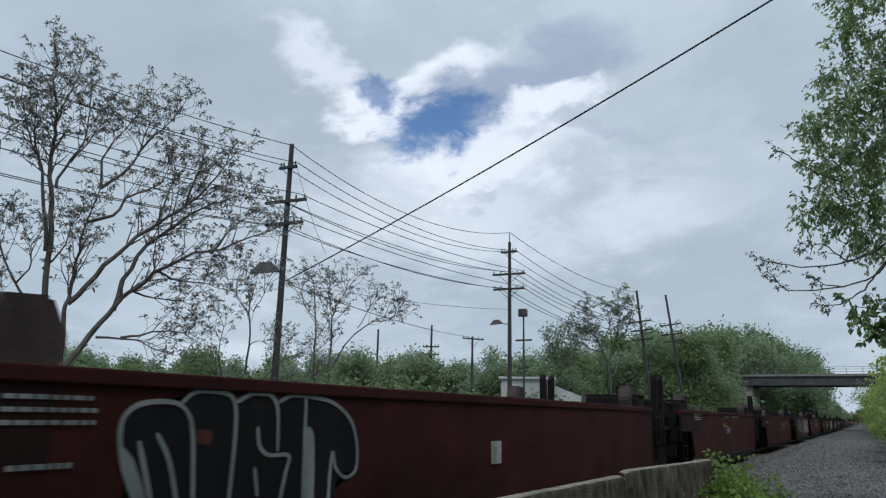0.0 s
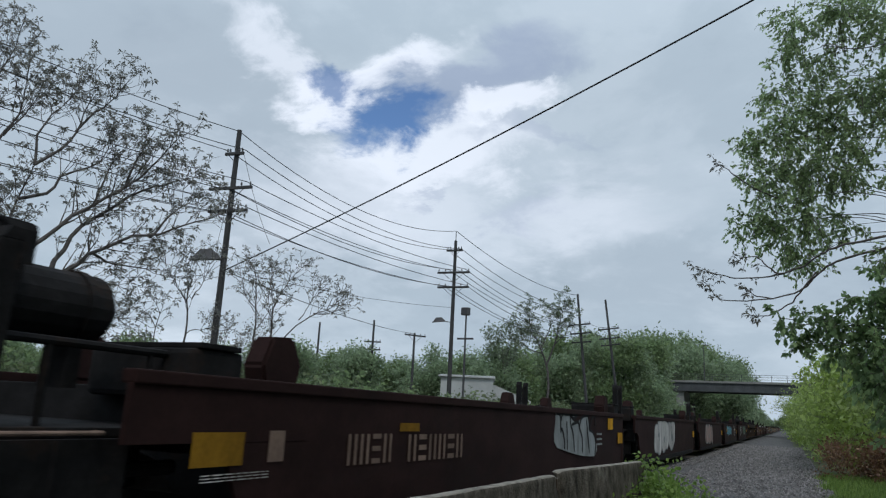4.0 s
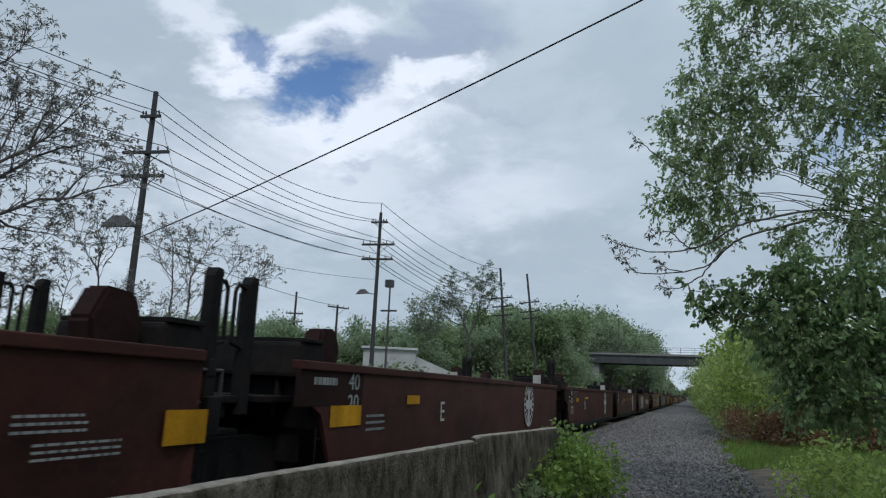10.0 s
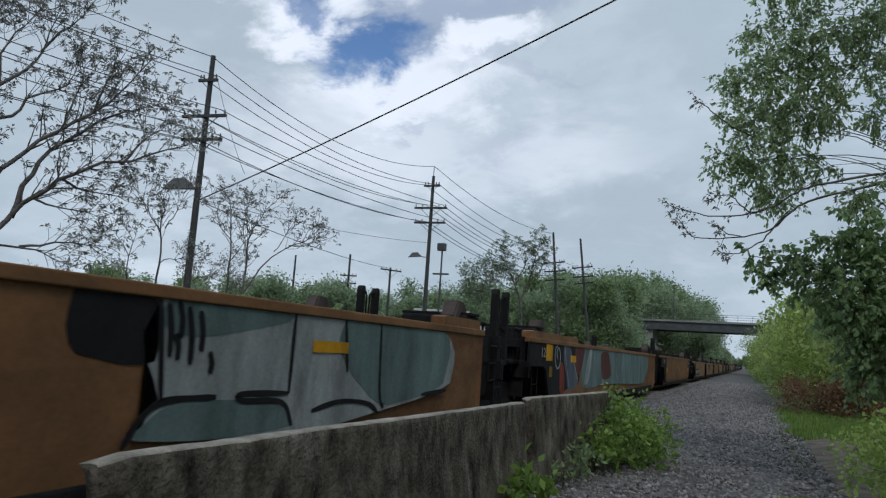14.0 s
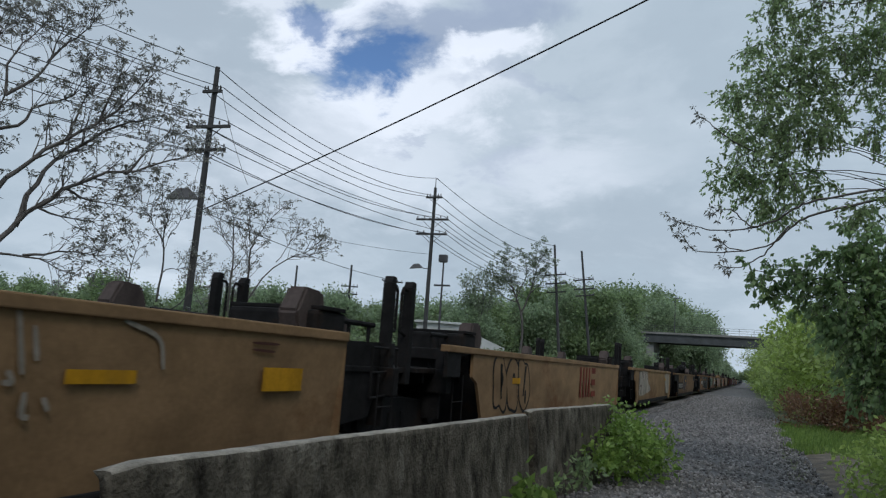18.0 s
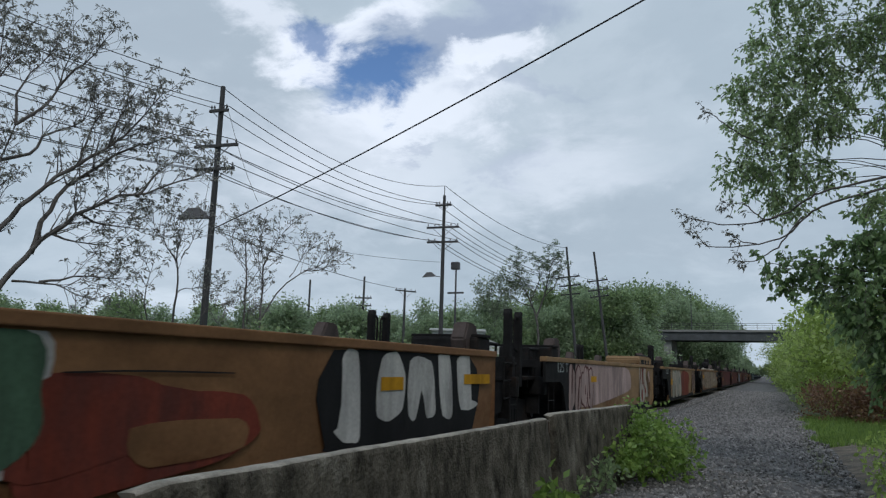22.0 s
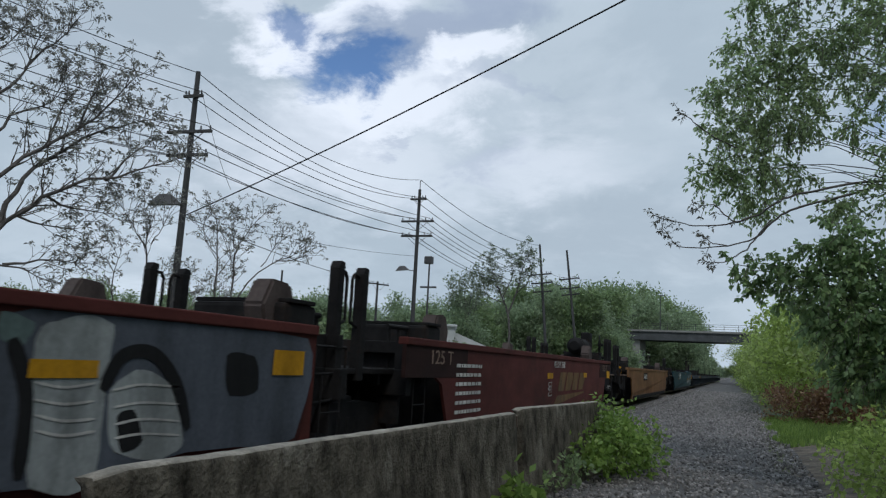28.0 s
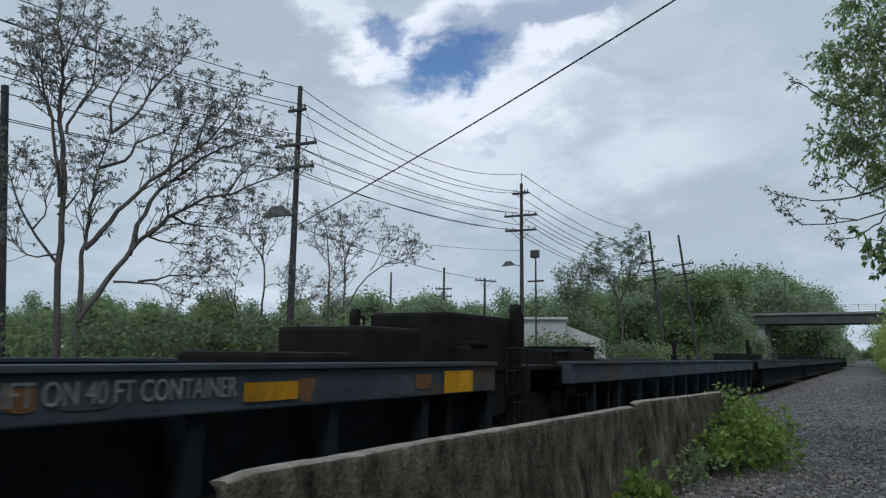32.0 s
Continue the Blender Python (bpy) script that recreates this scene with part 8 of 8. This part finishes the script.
ART['D0'] = (
    ('shape', 'orange', 1, (1.85, 1.0), (1.98, 1.0), (1.99, 0.86), (1.86, 0.86)),
    ('shape', 'slate', 1, (2.11, 1.0), (2.4, 1.0), (2.41, 0.86), (2.13, 0.85)),
    ('shape', 'orange', 1, (3.8, 1.0), (3.95, 1.0), (3.92, 0.82), (3.82, 0.82)),
    ('shape', 'orange', 1, (5.25, 0.98), (5.5, 0.98), (5.48, 0.85), (5.28, 0.85)),
    ('shape', 'slate', 1, (4.9, 0.98), (5.2, 0.98), (5.2, 0.82), (4.9, 0.82)),
)
ART['U0'] = (
    ('shape', 'black', 1, (-4.54, 1.04), (-4.54, 1.13), (-4.46, 1.21), (-4.29, 1.24), (-4.17, 1.22), (-4.06, 1.3), (-3.92, 1.32), (-3.76, 1.26), (-3.59, 1.32), (-3.39, 1.25), (-3.24, 1.34), (-2.91, 1.3), (-2.61, 1.18), (-2.48, 0.98), (-2.48, 0.78), (-2.68, 0.74), (-2.75, 0.52), (-2.79, 0.36), (-4.39, 0.55), (-4.47, 0.81)),
    ('stroke', 'grey', 0.028, (-4.43, 0.74), (-4.52, 0.93), (-4.55, 1.12), (-4.46, 1.22), (-4.25, 1.24), (-4.13, 1.19), (-4.07, 1.05), (-4.02, 0.64)),
    ('stroke', 'grey', 0.028, (-4.18, 1.23), (-4.08, 1.3), (-3.92, 1.32), (-3.78, 1.27), (-3.74, 1.08), (-3.75, 0.61)),
    ('stroke', 'grey', 0.028, (-3.75, 1.25), (-3.61, 1.33), (-3.47, 1.31), (-3.38, 1.22), (-3.35, 0.94)),
    ('stroke', 'grey', 0.028, (-3.55, 1.1), (-3.52, 0.98), (-3.43, 0.92), (-3.24, 0.91), (-3.26, 0.8), (-3.31, 0.57)),
    ('stroke', 'grey', 0.028, (-3.55, 0.85), (-3.51, 0.67)),
    ('stroke', 'grey', 0.028, (-3.37, 1.26), (-3.24, 1.36), (-3.11, 1.33), (-3.09, 1.07), (-3.07, 0.55)),
    ('stroke', 'grey', 0.028, (-3.11, 1.32), (-2.8, 1.27), (-2.57, 1.14), (-2.48, 0.96), (-2.48, 0.78), (-2.61, 0.73), (-2.73, 0.81), (-2.77, 0.92), (-2.79, 0.75), (-2.79, 0.52)),
    ('stroke', 'grey', 0.03, (-4.43, 1.03), (-4.31, 0.7)),
    ('stroke', 'grey', 0.03, (-4.32, 1.07), (-4.22, 0.92), (-4.14, 0.69)),
    ('shape', 'grey', 2, (-4.53, 0.98), (-4.46, 0.95), (-4.32, 0.67), (-4.41, 0.68)),
    ('shape', 'grey', 2, (-3.08, 1.05), (-2.99, 1.05), (-2.95, 0.54), (-3.05, 0.55)),
    ('shape', 'maroon', 2, (-4.05, 1.08), (-3.93, 1.08), (-3.93, 1.0), (-4.03, 1.01)),
    ('lines', 'grey', 3, (-5.18, 1.09), (-4.7, 1.27)),
    ('lines', 'grey', 1, (-5.12, 0.88), (-4.8, 0.95)),
)
ART['V3'] = (
    ('panel', 'yellow', 0, (3.61, 0.94), (4.06, 1.05)),
    ('lines', 'grey', 1, (3.66, 1.25), (3.89, 1.29)),
    ('lines', 'grey', 3, (4.05, 0.82), (4.45, 0.93)),
)
ART['W0'] = (
    ('lines', 'grey', 3, (5.56, 0.8), (6.07, 0.93)),
    ('lines', 'grey', 3, (5.71, 0.65), (6.36, 0.77)),
)
ART['W1'] = (
    ('panel', 'yellow', 0, (-6.39, 0.73), (-5.69, 0.94)),
    ('lines', 'grey', 3, (-5.54, 0.63), (-5.03, 0.85)),
    ('panel', 'yellow', 0, (-4.37, 0.94), (-3.93, 1.05)),
    ('lines', 'grey', 1, (-6.76, 1.06), (-6.25, 1.25)),
)
ART['W2'] = (
    ('lines', 'grey', 3, (-5.88, 0.61), (-5.5, 0.77)),
    ('lines', 'grey', 1, (-5.27, 1.19), (-4.47, 1.25)),
    ('panel', 'yellow', 0, (-4.94, 0.92), (-4.48, 1.03)),
)
ART['W3'] = (
    ('lines', 'grey', 1, (-1.14, 1.17), (-0.43, 1.26)),
    ('panel', 'yellow', 0, (-1.01, 0.92), (-0.54, 1.04)),
    ('panel', 'yellow', 0, (-3.06, 0.9), (-2.6, 1.02)),
)
ART['Y3'] = (
    ('shape', 'cream', 1, (-4.94, 1.25), (-4.42, 1.34), (-2.93, 1.29), (-2.56, 0.82), (-1.89, 0.58), (-3.67, 0.43), (-4.95, 0.44), (-4.97, 0.97)),
    ('stroke', 'brown', 0.035, (-4.86, 0.88), (-4.95, 1.17), (-4.75, 1.33), (-4.42, 1.34), (-4.29, 1.19), (-4.35, 0.97)),
    ('stroke', 'brown', 0.035, (-5.05, 1.01), (-4.98, 0.68), (-5.03, 0.43)),
    ('stroke', 'brown', 0.035, (-4.29, 1.19), (-4.01, 1.11), (-4.1, 0.99)),
    ('stroke', 'brown', 0.035, (-3.86, 1.21), (-3.77, 0.64), (-3.9, 0.42)),
    ('stroke', 'brown', 0.035, (-3.45, 1.24), (-3.46, 0.95)),
    ('stroke', 'brown', 0.035, (-3.06, 1.23), (-2.94, 0.95)),
    ('stroke', 'brown', 0.035, (-4.63, 0.61), (-4.55, 0.42)),
    ('stroke', 'brown', 0.035, (-4.74, 0.72), (-4.47, 0.75), (-4.26, 0.7)),
    ('stroke', 'cream', 0.03, (-3.24, 0.77), (-3.15, 0.57)),
    ('stroke', 'cream', 0.03, (-2.78, 0.79), (-2.67, 0.58)),
    ('stroke', 'cream', 0.03, (-2.11, 0.87), (-2.22, 0.59)),
    ('shape', 'cream', 1, (2.9, 1.17), (4.47, 1.21), (4.5, 0.47), (3.39, 0.41)),
)
ART['U4'] = (
    ('lines', 'grey', 3, (-6.6, 0.97), (-5.25, 1.19)),
    ('lines', 'grey', 3, (-7.06, 0.57), (-6.33, 0.84)),
)

well_unit(-1.2, -0.25, 'maroon', 'oxide red well car with a grimy side', front=True, rear=True)
well_unit(-0.25, 0.687, 'maroon', 'oxide red well car with black and white graffiti', MARKS['U0'], front=True, gap=2.1, art=ART['U0'])
well_unit(0.687, 1.47, 'maroon', 'oxide red well car with a small white tag', MARKS['U1'], gap=2.1, art=ART['U1'])
well_unit(1.47, 2.262, 'maroon', 'oxide red well car with a faded gold emblem', MARKS['U2'], gap=2.1)
well_unit(2.262, 3.019, 'maroon', 'oxide red well car covered by teal and pink graffiti', MARKS['U3'], gap=2.1, art=ART['U3'])
well_unit(3.019, 3.894, 'maroon', 'oxide red well car with faded gold emblem and brake wheel', MARKS['U4'], rear=True, tank="rear", art=ART['U4'])
well_unit(3.894, 4.824, 'umber', 'dark brown well car with grey bubble graffiti', MARKS['V0'], front=True, tank="front", gap=1.15, top=1.34, art=ART['V0'])
well_unit(4.824, 5.605, 'umber', 'dark brown well car with whitish graffiti', MARKS['V1'], gap=1.15, lead=0.75, top=1.34)
well_unit(5.605, 6.385, 'umber', 'dark brown well car with pale graffiti', MARKS['V2'], gap=1.15, lead=0.75, top=1.34)
well_unit(6.385, 7.158, 'umber', 'dark brown well car with blue graffiti and white ring emblem', MARKS['V3'], gap=1.15, lead=0.75, top=1.34, art=ART['V3'])
well_unit(7.158, 8.027, 'umber', 'dark brown well car with ring emblem and green patches', MARKS['V4'], rear=True, tank="rear", lead=0.75, top=1.34)
well_unit(8.027, 9.25, 'rust', 'rusty ribbed stand-alone well car with yellow-marked top chord', MARKS['R0'], front=True, rear=True, top=1.48, style="rib")
well_unit(9.25, 10.135, 'brown', 'dull brown well car with white ring emblem and number bars', MARKS['W0'], front=True, tank="front", machinery=True, gap=1.05, top=1.33, art=ART['W0'])
well_unit(10.135, 10.935, 'brown', 'dull brown well car with white ring emblem', MARKS['W1'], trim="white", gap=1.05, lead=0.75, top=1.33, art=ART['W1'])
well_unit(10.935, 11.725, 'brown', 'dull brown well car with white ring emblem', MARKS['W2'], trim="white", gap=1.05, lead=0.75, top=1.33, art=ART['W2'])
well_unit(11.725, 12.525, 'brown', 'dull brown well car with white ring emblem', MARKS['W3'], trim="white", gap=1.05, lead=0.75, top=1.33, art=ART['W3'])
well_unit(12.525, 13.405, 'brown', 'dull brown well car with ring emblem and grey bubble graffiti', MARKS['W4'], rear=True, tank="rear", roll=(("brown", 0.062, 0.3, 2.3), ("brown", 0.05, 3.0, 4.6)), lead=0.75, top=1.33)
well_unit(13.405, 14.45, 'orange', 'rusty orange well car with black number panel', MARKS['X0'], front=True, raised=((6.35, 7.60, 0.15),), gap=1.9, top=1.4, art=ART['X0'])
well_unit(14.45, 15.535, 'orange', 'rusty orange well car with grey and red graffiti', art=ART['X1'], raised=((-9.40, -5.80, 0.15),), gap=1.9, top=1.4)
well_unit(15.535, 16.532, 'orange', 'rusty orange well car, plain and stained', rear=True, top=1.4)
well_unit(16.532, 17.438, 'tan', 'faded tan well car with black number panel', MARKS['Y0'], front=True, machinery=True, gap=1.95, top=1.3, art=ART['Y0'])
well_unit(17.438, 18.249, 'tan', 'faded tan well car with black graffiti and red blocks', MARKS['Y1'], strip_to=-0.6, gap=1.95, top=1.3, art=ART['Y1'])
well_unit(18.249, 19.055, 'tan', 'faded tan well car with outline graffiti and red blocks', MARKS['Y2'], strip_to=-0.6, gap=1.95, top=1.3)
well_unit(19.055, 19.835, 'tan', 'faded tan well car with cream bubble graffiti', MARKS['Y3'], strip_to=-0.6, gap=1.95, top=1.3, art=ART['Y3'])
well_unit(19.835, 20.715, 'dun', 'faded tan well car with number panel and taupe graffiti', MARKS['Y4'], rear=True, tank="rear", top=1.28, art=ART['Y4'])
well_unit(20.715, 21.631, 'orange', 'rusty orange well car with black and white graffiti', MARKS['Z0'], front=True, machinery=True, gap=1.95, top=1.34, art=ART['Z0'])
well_unit(21.631, 22.438, 'orange', 'rusty orange well car with green and blue graffiti', MARKS['Z1'], gap=1.95, top=1.34, art=ART['Z1'])
well_unit(22.438, 23.22, 'tan', 'tan well car with pink and white graffiti and end hood', MARKS['Z2'], hood=(2.82, 5.07), gap=1.95, top=1.33, art=ART['Z2'])
well_unit(23.22, 23.965, 'tan', 'tan well car with cream, red and taupe graffiti', MARKS['Z3'], gap=1.95, top=1.33)
well_unit(23.965, 24.895, 'orange', 'rusty orange well car with cream graffiti and number panel', MARKS['Z4'], rear=True, roll=(("cream", 0.055, -4.45, -2.4), ("cream", 0.05, -1.2, 0.6), ("cream", 0.05, 1.6, 3.8)), tank="rear", top=1.34, art=ART['Z4'])
well_unit(24.895, 25.785, 'red', 'oxide red well car, plain and grimy', front=True, gap=1.4, top=1.36)
well_unit(25.785, 26.619, 'red', 'oxide red well car with stencilled frame', MARKS['A1'], gap=1.4, top=1.36)
well_unit(26.619, 27.42, 'red', 'oxide red well car with pale blue graffiti and gold emblem', MARKS['A2'], gap=1.4, top=1.36, art=ART['A2'])
well_unit(27.42, 28.204, 'red', 'oxide red well car with blue and white graffiti', MARKS['A3'], gap=1.4, top=1.36, art=ART['A3'])
well_unit(28.204, 29.1, 'red', 'oxide red well car with faded gold emblem and air tank', MARKS['A4'], rear=True, tank="rear", top=1.36, art=ART['A4'])
well_unit(29.1, 30.144, 'orange', 'low rusty orange well car with black number panel', MARKS['B0'], front=True, rear=True, top=1.24, post=-8.18)
well_unit(30.144, 31.37, 'teal', 'low dark teal well car with white lettering bars', MARKS['C0'], front=True, rear=True, top=1.23, raised=((5.4, 8.7, 0.13),))
well_unit(31.37, 32.295, 'blue', 'low ribbed well car with blue-grey top chord', MARKS['D0'], art=ART['D0'], front=True, top=1.03, style="low", boxes=((3.8, 4.8, 0.12), (4.9, 5.8, 0.35), (6.3, 7.9, 0.55)))
well_unit(32.295, 33.29, 'blue', 'low ribbed well car with stained grey top chord', top=1.03, style='low')
well_unit(33.29, 34.28, 'blue', 'low ribbed well car with stained grey top chord', top=1.03, style='low')
well_unit(34.28, 35.27, 'blue', 'low ribbed well car with stained grey top chord', top=1.03, style='low')
well_unit(35.27, 36.26, 'blue', 'low ribbed well car with stained grey top chord', top=1.03, style='low')
well_unit(36.26, 37.24, 'blue', 'low ribbed well car with stained grey top chord', top=1.03, style='low')
well_unit(37.24, 38.22, 'blue', 'low ribbed well car with stained grey top chord', top=1.03, style='low', rear=True)


def motions():
    """The train rolls past at a steady pace."""
    for car, y in TRAIN:
        walk(car, [(t, pose(TRACK_X, y - SPEED * t, RAIL_TOP)) for t in (0.0, 8.0, 16.0, 24.0, 32.0)])


motions()
